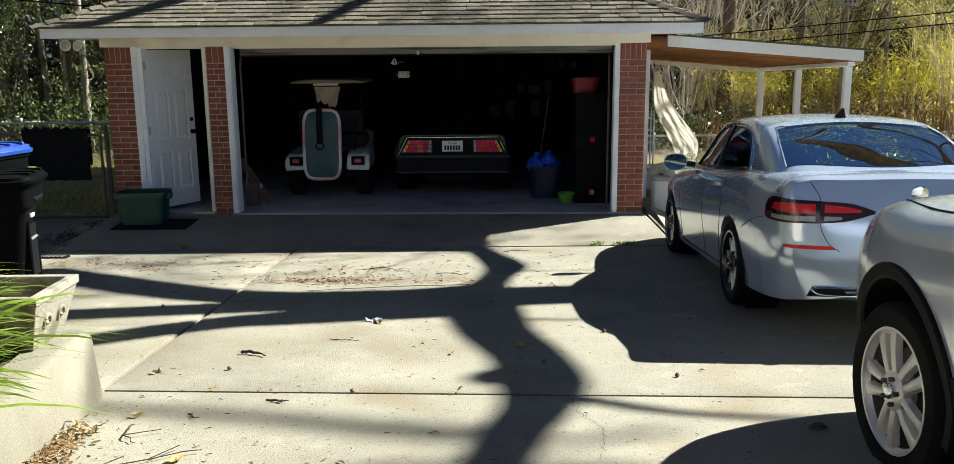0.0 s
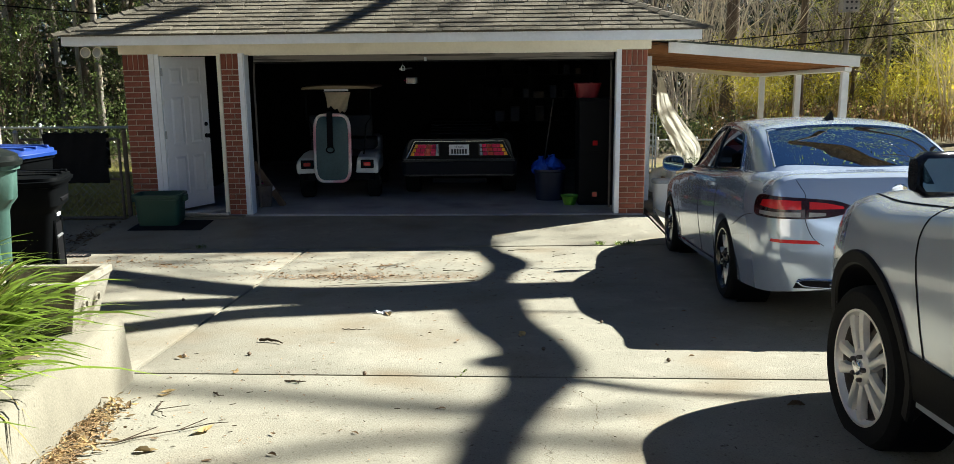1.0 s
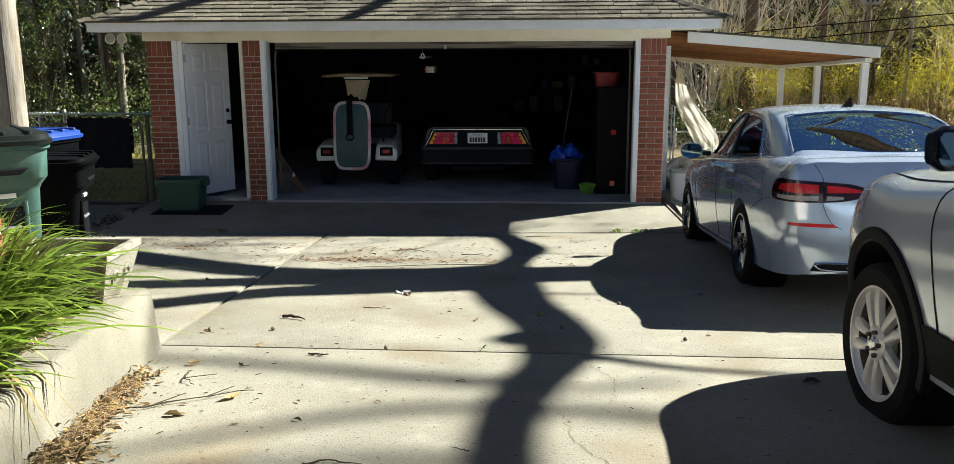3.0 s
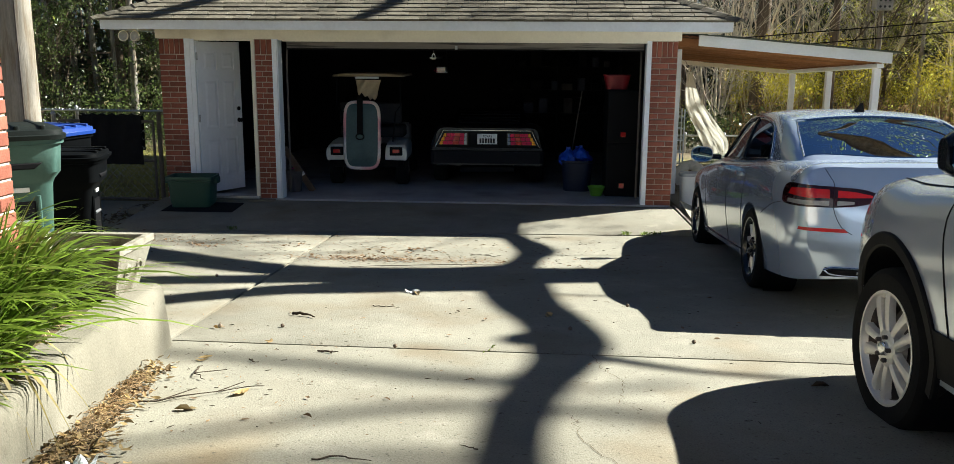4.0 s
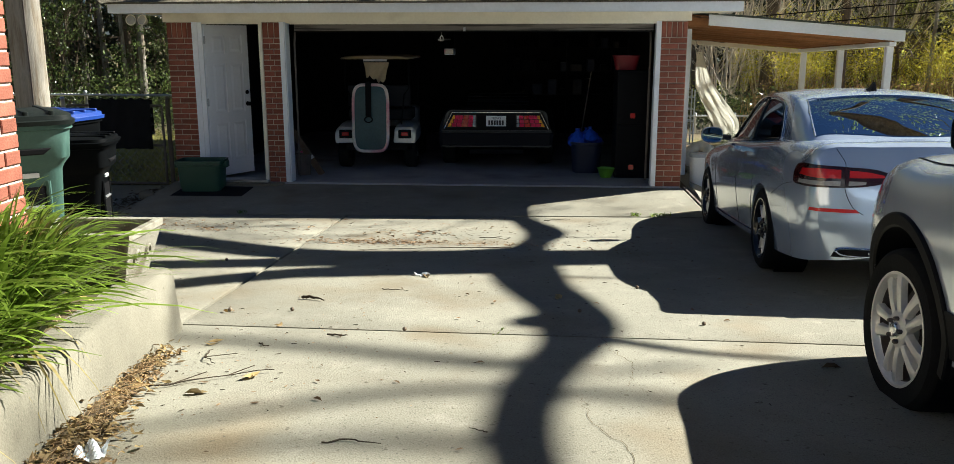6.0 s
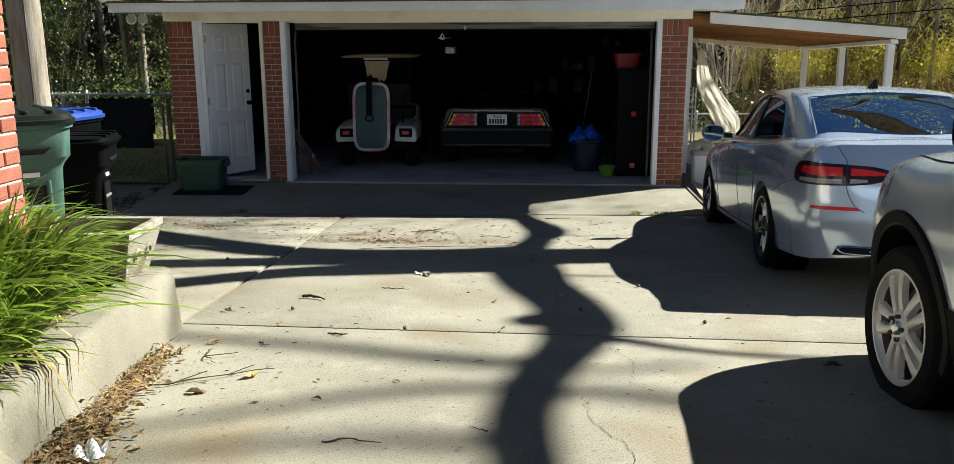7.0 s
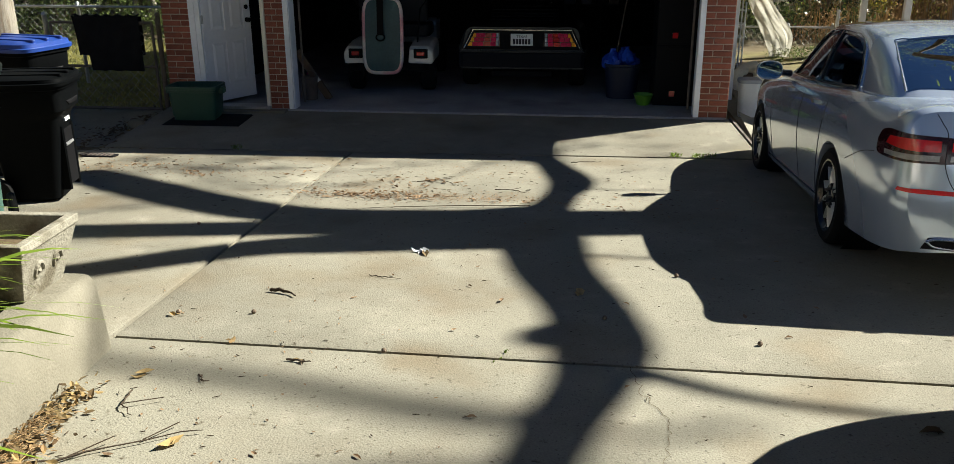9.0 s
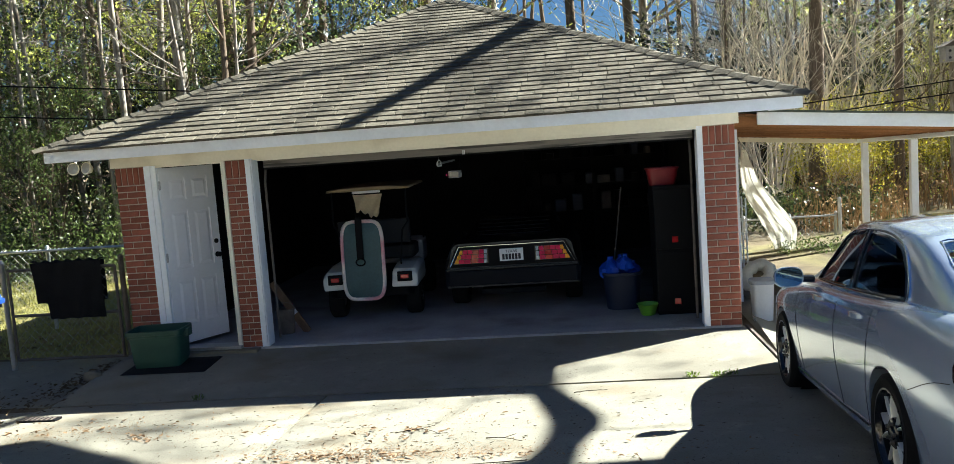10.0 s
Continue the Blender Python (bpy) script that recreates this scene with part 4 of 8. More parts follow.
UW = [([(-1.0, 1.20), (-1.5, 1.21), (-1.95, 1.215)], [(-1.08, 1.27), (-1.45, 1.56), (-1.95, 1.66)]), ([(-2.05, 1.215), (-2.5, 1.22), (-2.9, 1.225)], [(-2.05, 1.66), (-2.5, 1.66), (-2.9, 1.64)])]
US = ([(-0.70, -0.75), (0.0, -0.66), (0.70, -0.75)], [(-0.58, -1.46), (0.0, -1.50), (0.58, -1.46)])
link("cabin", carve(uc, [side_cut(*w) for w in UW] + [top_cut(*US)]), M_SILVER2, suv, "silver roof and pillars")
for w in UW:
    g = patch(uct, LEFT, (1, 0, 0), *w, off=-0.01, skirt=0)
    for q in (g, flip(g)):
        part("side_window", q, M_PANE, suv, "tinted side glass", smooth=True)
part("windscreen", patch(uct, OVER, (0, 0, -1), *US, 14, 8, -0.006, 0), M_PANE, suv, smooth=True)
seats(suv, (-2.9, -1.9), 1.1, 0.4)
for f in (lambda q: q, flip):
    for line in ([(-0.52, 1.16), (-0.50, 1.0), (-0.56, 0.7), (-0.60, 0.42)], [(-1.98, 1.2), (-1.98, 0.42)]):
        part("door_seam", f(seam(ubt, LEFT, (1, 0, 0), line, 24, 0.004, 0.001)), M_BLACK, suv)
    hood = [(-0.86, -0.55), (-0.835, -0.1), (-0.80, 0.3), (-0.70, 0.62)]
    part("bonnet_seam", f(seam(ubt, OVER, (0, 0, -1), hood, 24, 0.005, 0.0)), M_BLACK, suv)
    part("sill_cladding", f(patch(ubt, LEFT, (1, 0, 0), [(-2.38, 0.335), (-1.4, 0.335), (-0.44, 0.335)], [(-2.38, 0.52), (-1.4, 0.50), (-0.44, 0.53)], 20, 5, 0.012, 0.03)), M_BLACK, suv, "black plastic sill cladding", smooth=True)
    for yc in (0.0, -2.86):
        lip = []
        for a in [math.pi * k / 30 for k in range(-3, 34)]:
            c, d = math.cos(a), math.sin(a)
            x = cast(ubt, LEFT(yc + 0.49 * c, max(0.385 + 0.49 * d, 0.40)), (1, 0, 0), 0.0).x
            lip.append([(x + o, yc + r * c, 0.385 + r * d) for r, o in ((0.490, 0.01), (0.490, -0.010), (0.482, -0.017), (0.432, -0.014), (0.422, -0.004), (0.422, 0.08))])
        part("arch_cladding", f(Geo().loft(lip)), M_BLACK, suv, "black plastic wheel-arch cladding", smooth=True)
    rings = []
    for x, y, s in ((-0.90, -0.68, 0.5), (-0.95, -0.69, 1.0), (-1.06, -0.71, 1.0), (-1.10, -0.72, 0.7)):
        rings.append([(x, y + 0.075 * s * math.copysign(abs(math.cos(q * math.pi / 8)) ** 0.6, math.cos(q * math.pi / 8)) * (1 if math.cos(q * math.pi / 8) > 0 else 0.5), 1.25 + 0.085 * s * math.copysign(abs(math.sin(q * math.pi / 8)) ** 0.6, math.sin(q * math.pi / 8))) for q in range(16)])
    mob = part("door_mirror", f(Geo().loft(rings)), M_GLOSSB, suv, "black door mirror", smooth=True)
    part("mirror_glass", f(Geo().add([(-0.94, -0.736, 1.19), (-1.07, -0.756, 1.19), (-1.085, -0.758, 1.21), (-1.085, -0.758, 1.29), (-1.07, -0.756, 1.31), (-0.94, -0.736, 1.31)], [(0, 1, 2, 3, 4, 5)])), M_MIRROR, mob)
    part("mirror_foot", f(Geo().tube([(-0.82, -0.68, 1.15), (-0.93, -0.68, 1.20)], 0.035, 8)), M_GLOSSB, mob, smooth=True)
    part("headlamp", f(patch(ubt, lambda a, b: (-2.0, a, b), (1, -0.3, 0), [(0.95, 0.83), (1.15, 0.80), (1.35, 0.78)], [(0.95, 0.90), (1.15, 0.90), (1.35, 0.86)], 10, 4, 0.006, 0.012)), M_CLEAR, suv, "clear headlamp lens", smooth=True)
for y in (0.0, -2.86):
    for x in (-0.875, 0.875):
        wheel(suv, axle(x, y, 0.335) @ Matrix.Rotation(radians(3.5 if y == 0 and x < 0 else 0), 4, "X"), 0.375, 0.235, 0.262, "twin")
        part("wheel_liner", Geo().lathe([(0.422, 0.0), (0.422, 0.24)], 40, Matrix.Translation((x - (0.07 if x < 0 else 0.17), y, 0.385)) @ Matrix.Rotation(radians(90), 4, "Y"), caps=False), M_BLACK, suv, smooth=True)

# sports car in the garage, tail to the door; local y forward from its tail
coupe = thing("sports_car", "low brushed-steel sports car with louvred back parked in the garage", "car", Matrix.Translation((-0.255, 12.50, 0)) @ Matrix.Rotation(radians(1.5), 4, "Z"))
CB = [(0.0, 0.74, 0.42, 0.85, 0.56, 0.80, 0.74, 0.73, 0.93, 0.945), (0.25, 0.80, 0.36, 0.90, 0.56, 0.85, 0.76, 0.74, 0.93, 0.95), (0.8, 0.84, 0.26, 0.92, 0.56, 0.88, 0.78, 0.74, 0.93, 0.96), (1.6, 0.84, 0.18, 0.92, 0.54, 0.90, 0.78, 0.74, 0.90, 0.94),
      (2.6, 0.84, 0.16, 0.92, 0.52, 0.90, 0.74, 0.74, 0.82, 0.86), (3.4, 0.82, 0.20, 0.90, 0.50, 0.87, 0.66, 0.70, 0.72, 0.75), (4.2, 0.70, 0.28, 0.76, 0.46, 0.74, 0.54, 0.66, 0.58, 0.60)]
cb = car_body(CB, 30)
link("body", carve(cb, arch_cut(0.95, 0.32, 0.36) + arch_cut(3.3, 0.32, 0.36)), M_STAINLESS, coupe, "brushed stainless steel body, near-black for the dim garage")
part("cabin", Geo().loft([[(-w, y, 0.85), (w, y, 0.85), (w * 0.72, y2, z), (-w * 0.72, y2, z)] for w, y, y2, z in ((0.74, 0.55, 0.62, 0.93), (0.76, 1.3, 1.35, 1.10), (0.76, 1.9, 1.9, 1.14), (0.74, 2.7, 2.5, 0.93))]), M_GLOSSB, coupe, "dark glass cabin", bevel=0.02)
for k in range(5):
    y, z = 0.70 + 0.17 * k, 0.965 + 0.033 * k
    part("louvre", Geo().box(-0.50, y, z, 0.50, y + 0.13, z + 0.012), M_BLACK, coupe, "black rear louvre")
part("tail_panel", Geo().prism([(-0.835, 0.642), (0.835, 0.642), (0.70, 0.925), (-0.70, 0.925)], 0.03, Matrix.Translation((0, -0.012, 0))), M_BLACK, coupe, "black tail panel", bevel=0.004)
part("tail_rim", Geo().tube([(-0.80, -0.016, 0.655), (-0.672, -0.016, 0.908), (0.672, -0.016, 0.908), (0.80, -0.016, 0.655)], 0.007, 6), M_CHROME, coupe, "steel tail surround")
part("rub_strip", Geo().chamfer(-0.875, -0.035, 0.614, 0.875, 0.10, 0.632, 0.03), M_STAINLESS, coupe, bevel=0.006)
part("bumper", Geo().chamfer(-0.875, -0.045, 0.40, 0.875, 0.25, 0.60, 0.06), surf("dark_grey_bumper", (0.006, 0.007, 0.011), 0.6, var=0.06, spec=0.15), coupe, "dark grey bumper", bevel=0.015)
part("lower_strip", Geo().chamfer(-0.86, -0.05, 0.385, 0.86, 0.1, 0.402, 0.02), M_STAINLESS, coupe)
part("underpan", Geo().box(-0.42, 0.05, 0.26, 0.42, 0.4, 0.34), M_BLACK, coupe, "dull exhaust box", bevel=0.02)
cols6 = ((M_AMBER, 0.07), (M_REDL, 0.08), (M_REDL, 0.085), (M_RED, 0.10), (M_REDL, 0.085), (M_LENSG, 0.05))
for s in (-1, 1):
    lamp_ob = part("tail_lamp", Geo().prism([(s * 0.755, 0.685), (s * 0.30, 0.685), (s * 0.30, 0.872), (s * 0.655, 0.872)], 0.012, Matrix.Translation((0, -0.02, 0))), M_GLOSSB, coupe, "grid of red and amber tail lamps")
    for r in range(3):
        x = 0.742 - 0.032 * r
        span = x - 0.308
        tot = sum(c[1] for c in cols6)
        for k, (mm, wd) in enumerate(cols6):
            w = wd / tot * span
            z = 0.692 + 0.0595 * r
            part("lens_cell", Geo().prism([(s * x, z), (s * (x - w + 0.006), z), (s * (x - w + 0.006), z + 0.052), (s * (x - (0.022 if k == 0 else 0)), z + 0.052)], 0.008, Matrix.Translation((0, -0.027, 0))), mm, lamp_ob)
            x -= w
plate = part("number_plate", Geo().chamfer(-0.152, -0.034, 0.70, 0.152, -0.024, 0.858, 0.002), M_PLATE, coupe, "white plate with dark bars", bevel=0.003)
for k in range(6):
    part("plate_bar", Geo().box(-0.118 + k * 0.041, -0.0375, 0.718, -0.088 + k * 0.041, -0.035, 0.79), M_INK, plate)
t = bpy.data.curves.new("plate_word", "FONT")
t.body, t.size, t.align_x, t.extrude = "TEXAS", 0.05, "CENTER", 0.0005
link("plate_word", t, M_INK, plate, m=Matrix.Translation((0, -0.0365, 0.806)) @ Matrix.Rotation(radians(90), 4, "X"))
for y in (0.95, 3.3):
    for x in (-0.78, 0.78):
        wheel(coupe, axle(x, y, 0.32), 0.32, 0.23, 0.20, "star")

# golf cart in the garage with a board strapped on its back
M_BOARD = surf("board_teal", (0.045, 0.10, 0.11), 0.5, var=0.15, scale=3, fine=40)
M_PINK = surf("board_rim", (0.74, 0.34, 0.38), 0.5, var=0.12, scale=3, fine=40, second=(0.78, 0.70, 0.64), mask=(0.45, 0.55), mscale=1.6)
M_TAN = surf("tan_plastic", (0.30, 0.22, 0.12), 0.55, var=0.08)
M_CARTW = surf("cart_white", (0.74, 0.73, 0.70), 0.4, var=0.05, coat=0.4)
golf = thing("golf_cart", "white golf cart with a tan canopy in the garage", "golf cart", Matrix.Translation((-2.13, 12.45, 0)) @ Matrix.Rotation(radians(3), 4, "Z"))
part("canopy", Geo().loft([[(-w, y, z), (w, y, z), (w * 0.97, y, z + 0.032), (w * 0.6, y, z + 0.05), (-w * 0.6, y, z + 0.05), (-w * 0.97, y, z + 0.032)] for w, y, z in ((0.50, 0.30, 1.70), (0.565, 0.36, 1.695), (0.575, 1.0, 1.70), (0.565, 1.85, 1.69), (0.5, 1.92, 1.69))]), M_TAN, golf, "tan moulded canopy", bevel=0.012)
part("canopy_trim", Geo().box(-0.20, 0.33, 1.665, 0.17, 0.36, 1.70), M_PLATE, golf, "pale strip under the canopy")
for x in (-0.50, 0.50):
    part("canopy_post", Geo().tube([(x, 0.42, 1.70), (x, 0.40, 1.25), (x * 0.85, 0.36, 1.15), (x * 0.75, 0.36, 0.66)], 0.012, 8), M_BLACK, golf, smooth=True)
    part("canopy_post", Geo().tube([(x, 1.8, 1.70), (x, 1.95, 0.85)], 0.012, 8), M_BLACK, golf, smooth=True)
    s = 1 if x > 0 else -1
    part("wing", Geo().loft([[(s * 0.28, y, 0.43), (s * 0.62, y, 0.42), (s * 0.632, y, 0.50), (s * 0.628, y, h - 0.05), (s * 0.58, y, h), (s * 0.30, y, h)] for y, h in ((0.05, 0.62), (0.12, 0.66), (0.5, 0.70), (0.9, 0.70))]), M_CARTW, golf, "white moulded rear wing", bevel=0.02)
    part("lamp_bezel", Geo().chamfer(s * 0.46 - 0.10, 0.025, 0.50, s * 0.46 + 0.10, 0.08, 0.63, 0.015), M_BLACK, golf, "black lamp bezel", bevel=0.012)
    part("tail_lamp", Geo().chamfer(s * 0.46 - 0.055, 0.012, 0.54, s * 0.46 + 0.055, 0.04, 0.595, 0.008), M_RED, golf, "red tail lamp", bevel=0.006)
    wheel(golf, axle(x * 1.04, 0.45, 0.24), 0.24, 0.20, 0.12, "twin", M_BLACK)
    wheel(golf, axle(x * 1.0, 2.1, 0.24), 0.24, 0.20, 0.12, "twin", M_BLACK)
part("rear_body", Geo().chamfer(-0.56, 0.14, 0.30, 0.56, 1.9, 0.52, 0.08), M_BLACK, golf, bevel=0.02)
part("bench", Geo().chamfer(-0.52, 0.7, 0.72, 0.52, 1.25, 0.90, 0.06), M_SEAT, golf, bevel=0.03)
part("bench_back", Geo().chamfer(-0.50, 0.58, 0.95, 0.50, 0.68, 1.28, 0.03), M_SEAT, golf, bevel=0.03)
part("front_cowl", Geo().chamfer(-0.5, 1.7, 0.5, 0.5, 2.4, 0.85, 0.1), M_CARTW, golf, bevel=0.05)
board = thing("knee_board", "teal board with pink rim strapped to a golf cart", "board", Matrix.Translation((-2.18, 12.44, 0)))


tilt = Matrix.Translation((0, 0, 0.815)) @ Matrix.Rotation(radians(-4), 4, "X")
part("deck", Geo().loft([[(x * s, y, z * s) for x, z in oval(0.26, 0.50, 48, 5.0)] for s, y in ((0.985, 0.0), (1.0, -0.012), (0.96, -0.03), (0.6, -0.036))]), M_BOARD, board, "dark teal deck", smooth=True, m=tilt)
o = oval(0.268, 0.505, 48, 5.0)
part("rim", Geo().tube([(x, -0.02, z) for x, z in o] + [(o[0][0], -0.02, o[0][1])], 0.025, 10), M_PINK, board, "faded pink and white rim", smooth=True, m=tilt)
part("strap", Geo().box(-0.07, -0.066, 0.02, 0.02, -0.055, 0.56), M_BLACK, board, "black webbing strap", m=tilt)
part("strap_ring", Geo().tube([(-0.025 + 0.06 * math.cos(a), -0.066, -0.02 + 0.045 * math.sin(a)) for a in [2 * math.pi * k / 16 for k in range(17)]], 0.010, 6), M_BLACK, board, m=tilt)

# ---- carport beside the garage ----
carport = thing("carport", "white-painted lean-to carport with a cedar-boarded ceiling", "carport")
CX0, CX1, CY0, CY1 = 2.42, 5.70, 12.6, 17.5
czs = lambda x, y: 2.395 - 0.0845 * (x - 2.42) - 0.036 * (y - 12.6)      # top of the roof, falling outwards and back
EIGHT = [(0, 2, 3, 1), (4, 5, 7, 6), (0, 1, 5, 4), (2, 6, 7, 3), (0, 4, 6, 2), (1, 3, 7, 5)]
cbox = lambda x0, x1, y0, y1, up, dn: Geo().add([(x, y, czs(x, y) - h) for h in (up, dn) for y in (y0, y1) for x in (x0, x1)], EIGHT)
part("roof_sheet", cbox(CX0, CX1 + 0.12, CY0 - 0.06, CY1, -0.02, 0.0), surf("roof_felt", (0.07, 0.085, 0.07), 0.9, var=0.2), carport, "dark felt roof edge")
part("fascia", cbox(2.88, CX1, CY0, CY0 + 0.035, 0.003, 0.16), M_WHITE, carport, "white painted fascia board", bevel=0.003)
part("side_fascia", cbox(CX1 - 0.03, CX1, CY0 + 0.035, CY1, 0.003, 0.15), M_WHITE, carport)
for k in range(11):
    x = CX0 + 0.03 + k * 0.295
    part("ceiling_board", cbox(x, x + 0.285, CY0 + 0.05, CY1, 0.022, 0.045), M_WOODD, carport)
for k in range(8):
    y = CY0 + 0.30 + k * 0.60
    part("rafter", cbox(CX0 + 0.02, CX1 - 0.04, y, y + 0.04, 0.045, 0.174), M_WOODO, carport, bevel=0.002)
part("beam", cbox(5.50, 5.60, CY0 + 0.04, CY1, 0.176, 0.235), M_WHITE, carport, "white side beam", bevel=0.004)
part("beam", cbox(CX0 + 0.02, 5.5, 17.38, 17.46, 0.176, 0.25), M_CREAM, carport, "cream rear beam", bevel=0.004)
for y in (12.72, 14.9, 17.1):
    part("post", Geo().box(5.50, y, gz(5.5, 9.6) - 0.05, 5.60, y + 0.10, czs(5.6, y + 0.1) - 0.237), M_WHITE, carport, "chipped white timber post", bevel=0.005)
part("post", Geo().box(2.62, 13.1, gz(5.5, 9.6) - 0.05, 2.72, 13.2, 2.15), M_WHITE, carport, bevel=0.005)

# pale sheet hanging from the carport
M_TARP = surf("cream_sheet", (0.80, 0.77, 0.67), 0.8, var=0.12, scale=3, fine=30, bump=0.4, thin=0.3)


TARP_L = [(3.49, 1.74), (3.48, 1.09), (3.71, 0.59), (3.94, 0.17), (4.06, -0.14)]
TARP_R = [(3.58, 1.74), (3.8, 1.18), (4.09, 0.77), (4.37, 0.36), (4.36, -0.05)]


def tarp(u, v):
    row = lambda edge: lerp_table([(i, *p) for i, p in enumerate(edge)], 4 * v)
    (xl, zl), (xr, zr) = row(TARP_L), row(TARP_R)
    fold = (0.007 * math.sin(u * 19 + 2.0 * v) + 0.05 * noise.noise((u * 4, v * 7, 3)) + 0.025 * noise.noise((u * 11, v * 16, 8))) * (0.25 + v) + 0.05 * math.sin(u * math.pi) * v
    return (xl + (xr - xl) * u + 0.01 * math.sin(u * 23 + v * 5), 17.2 + fold, zl + (zr - zl) * u - 0.10 * math.sin(u * math.pi) * v ** 3)


tp = thing("tarpaulin", "cream cloth sheet hanging in folds from the carport", "tarpaulin")
part("sheet", Geo().sheet(tarp, [i / 36 for i in range(37)], [i / 24 for i in range(25)]), M_TARP, tp, smooth=True)
part("tie_rope", Geo().tube([tarp(0.5, 0.02), tuple(Vector(tarp(0.5, 0.0)) + Vector((-0.03, 0.03, 0.12))), (3.45, 17.42, 2.02)], 0.008, 6), M_WOODG, tp, "short tie rope", smooth=True)
# small things beside the garage
wb = thing("waste_bin", "white plastic bin with a grey lid beside the garage", "bin", Matrix.Translation((2.74, 12.0, gz(2.7, 9.6) - 0.02)))
part("tub", Geo().loft([[(x * s, y * s, z) for x, y in oval(0.13, 0.13, 24, 4)] for s, z in ((0.85, 0), (1.0, 0.44))]), surf("bin_white", (0.66, 0.68, 0.70), 0.5, var=0.05), wb, smooth=True)
part("lid", Geo().loft([[(x * s, y * s, z) for x, y in oval(0.145, 0.145, 24, 4)] for s, z in ((1.0, 0.44), (1.0, 0.475), (0.9, 0.49))]), surf("bin_lid", (0.30, 0.33, 0.37), 0.5), wb, "grey lid", smooth=True)
sack = thing("sack", "pale rolled sack lying beside the garage wall", "sack", Matrix.Translation((2.95, 13.3, gz(2.9, 9.6) - 0.02)))
part("roll", Geo().tube([(0.16 * math.cos(a), 0.10 * math.sin(a), 0.30 + 0.13 * math.sin(a * 1.0 + 0.4)) for a in [2 * math.pi * k / 20 for k in range(21)]], [0.085 + 0.012 * math.sin(k * 2.3) for k in range(21)], 10), M_TARP, sack, smooth=True)
part("bundle", Geo().loft([[(x * s, y * s, z) for x, y in oval(0.2, 0.14, 20, 2.4)] for s, z in ((0.8, 0), (1, 0.08), (0.9, 0.18), (0.5, 0.22))]), M_WOODG, sack, smooth=True)
rack = thing("wire_rack", "white wire rack standing behind the garage corner", "rack", Matrix.Translation((2.84, 14.4, gz(2.9, 9.6))))
for x in (-0.16, 0.16):
    for y in (-0.15, 0.15):
        part("upright", Geo().tube([(x, y, 0), (x, y, 1.25)], 0.012, 6), M_WHITE, rack)
for k in range(6):
    z = 0.12 + k * 0.2
    part("shelf", Geo().tube([(-0.16, -0.15, z), (0.16, -0.15, z), (0.16, 0.15, z), (-0.16, 0.15, z), (-0.16, -0.15, z)], 0.006, 5).tube([(-0.16, 0, z), (0.16, 0, z)], 0.004, 4), M_WHITE, rack)

# ---- fences ----
def link_wires(x0, x1, z0, z1, y, pitch=0.062):
    """Woven wire of upright zigzags."""
    g = Geo()
    n = int((x1 - x0) / pitch)
    k = int((z1 - z0) / pitch)
    for i in range(n):
        x = x0 + i * pitch
        g.tube([(x + (pitch if (j + i) % 2 else 0.0), y + (0.004 if j % 2 else -0.004), z0 + j * pitch) for j in range(k + 1)], 0.0019, 3, caps=False)
    return g


def fence_run(name, label, x0, x1, y, zg, h, step, cat="fence"):
    f = thing(name, label, cat)
    n = max(1, round((x1 - x0) / step))
    for i in range(n + 1):
        x = x0 + (x1 - x0) * i / n
        part("post", Geo().lathe([(0.03, zg - 0.05), (0.03, zg + h + 0.04), (0.034, zg + h + 0.045), (0.02, zg + h + 0.075), (0.004, zg + h + 0.08)], 10, Matrix.Translation((x, y + 0.03, 0))), M_STEEL, f, smooth=True)
    part("top_rail", Geo().tube([(x0, y, zg + h), (x1, y, zg + h)], 0.019, 8), M_STEEL, f, smooth=True)
    tagged(part("wire_mesh", link_wires(x0, x1, zg + 0.03, zg + h, y), M_STEEL, f, "galvanised chain-link mesh", fix=False), kind="stuff")
    # twisted wire tips along the rail
    g = Geo()
    for i in range(int((x1 - x0) / 0.062)):
        x = x0 + i * 0.062
        g.tube([(x - 0.012, y, zg + h - 0.02), (x + 0.012, y, zg + h + 0.035)], 0.0025, 3, caps=False)
        g.tube([(x + 0.012, y, zg + h - 0.02), (x - 0.012, y, zg + h + 0.035)], 0.0025, 3, caps=False)
    tagged(part("wire_selvage", g, M_STEEL, f, fix=False), kind="stuff")
    return f


fence_run("chain_link_fence", "galvanised chain-link fence across the back lawn", -15.0, -4.95, 13.8, -0.12, 1.18, 2.4)
low = fence_run("wire_fence", "low galvanised wire fence behind the carport", 2.9, 5.45, 18.6, -0.10, 0.44, 0.85)
part("end_post", Geo().lathe([(0.035, -0.12), (0.035, 0.64), (0.04, 0.645), (0.03, 0.68), (0.004, 0.685)], 12, Matrix.Translation((5.52, 18.6, 0))), M_STEEL, low, "taller pale end post", smooth=True)
gate = thing("gate", "chain-link gate in a dull steel frame beside the garage", "gate")
GT, GB = 1.07, -0.06
for x in (-6.43, -5.02):
    part("gate_stile", Geo().tube([(x, 11.4, GB), (x, 11.4, GT)], 0.02, 8), M_RUST, gate, smooth=True)
for z in (GB, 0.50, GT):
    part("gate_rail", Geo().tube([(-6.43, 11.4, z), (-5.02, 11.4, z)], 0.019, 8), M_RUST, gate, smooth=True)
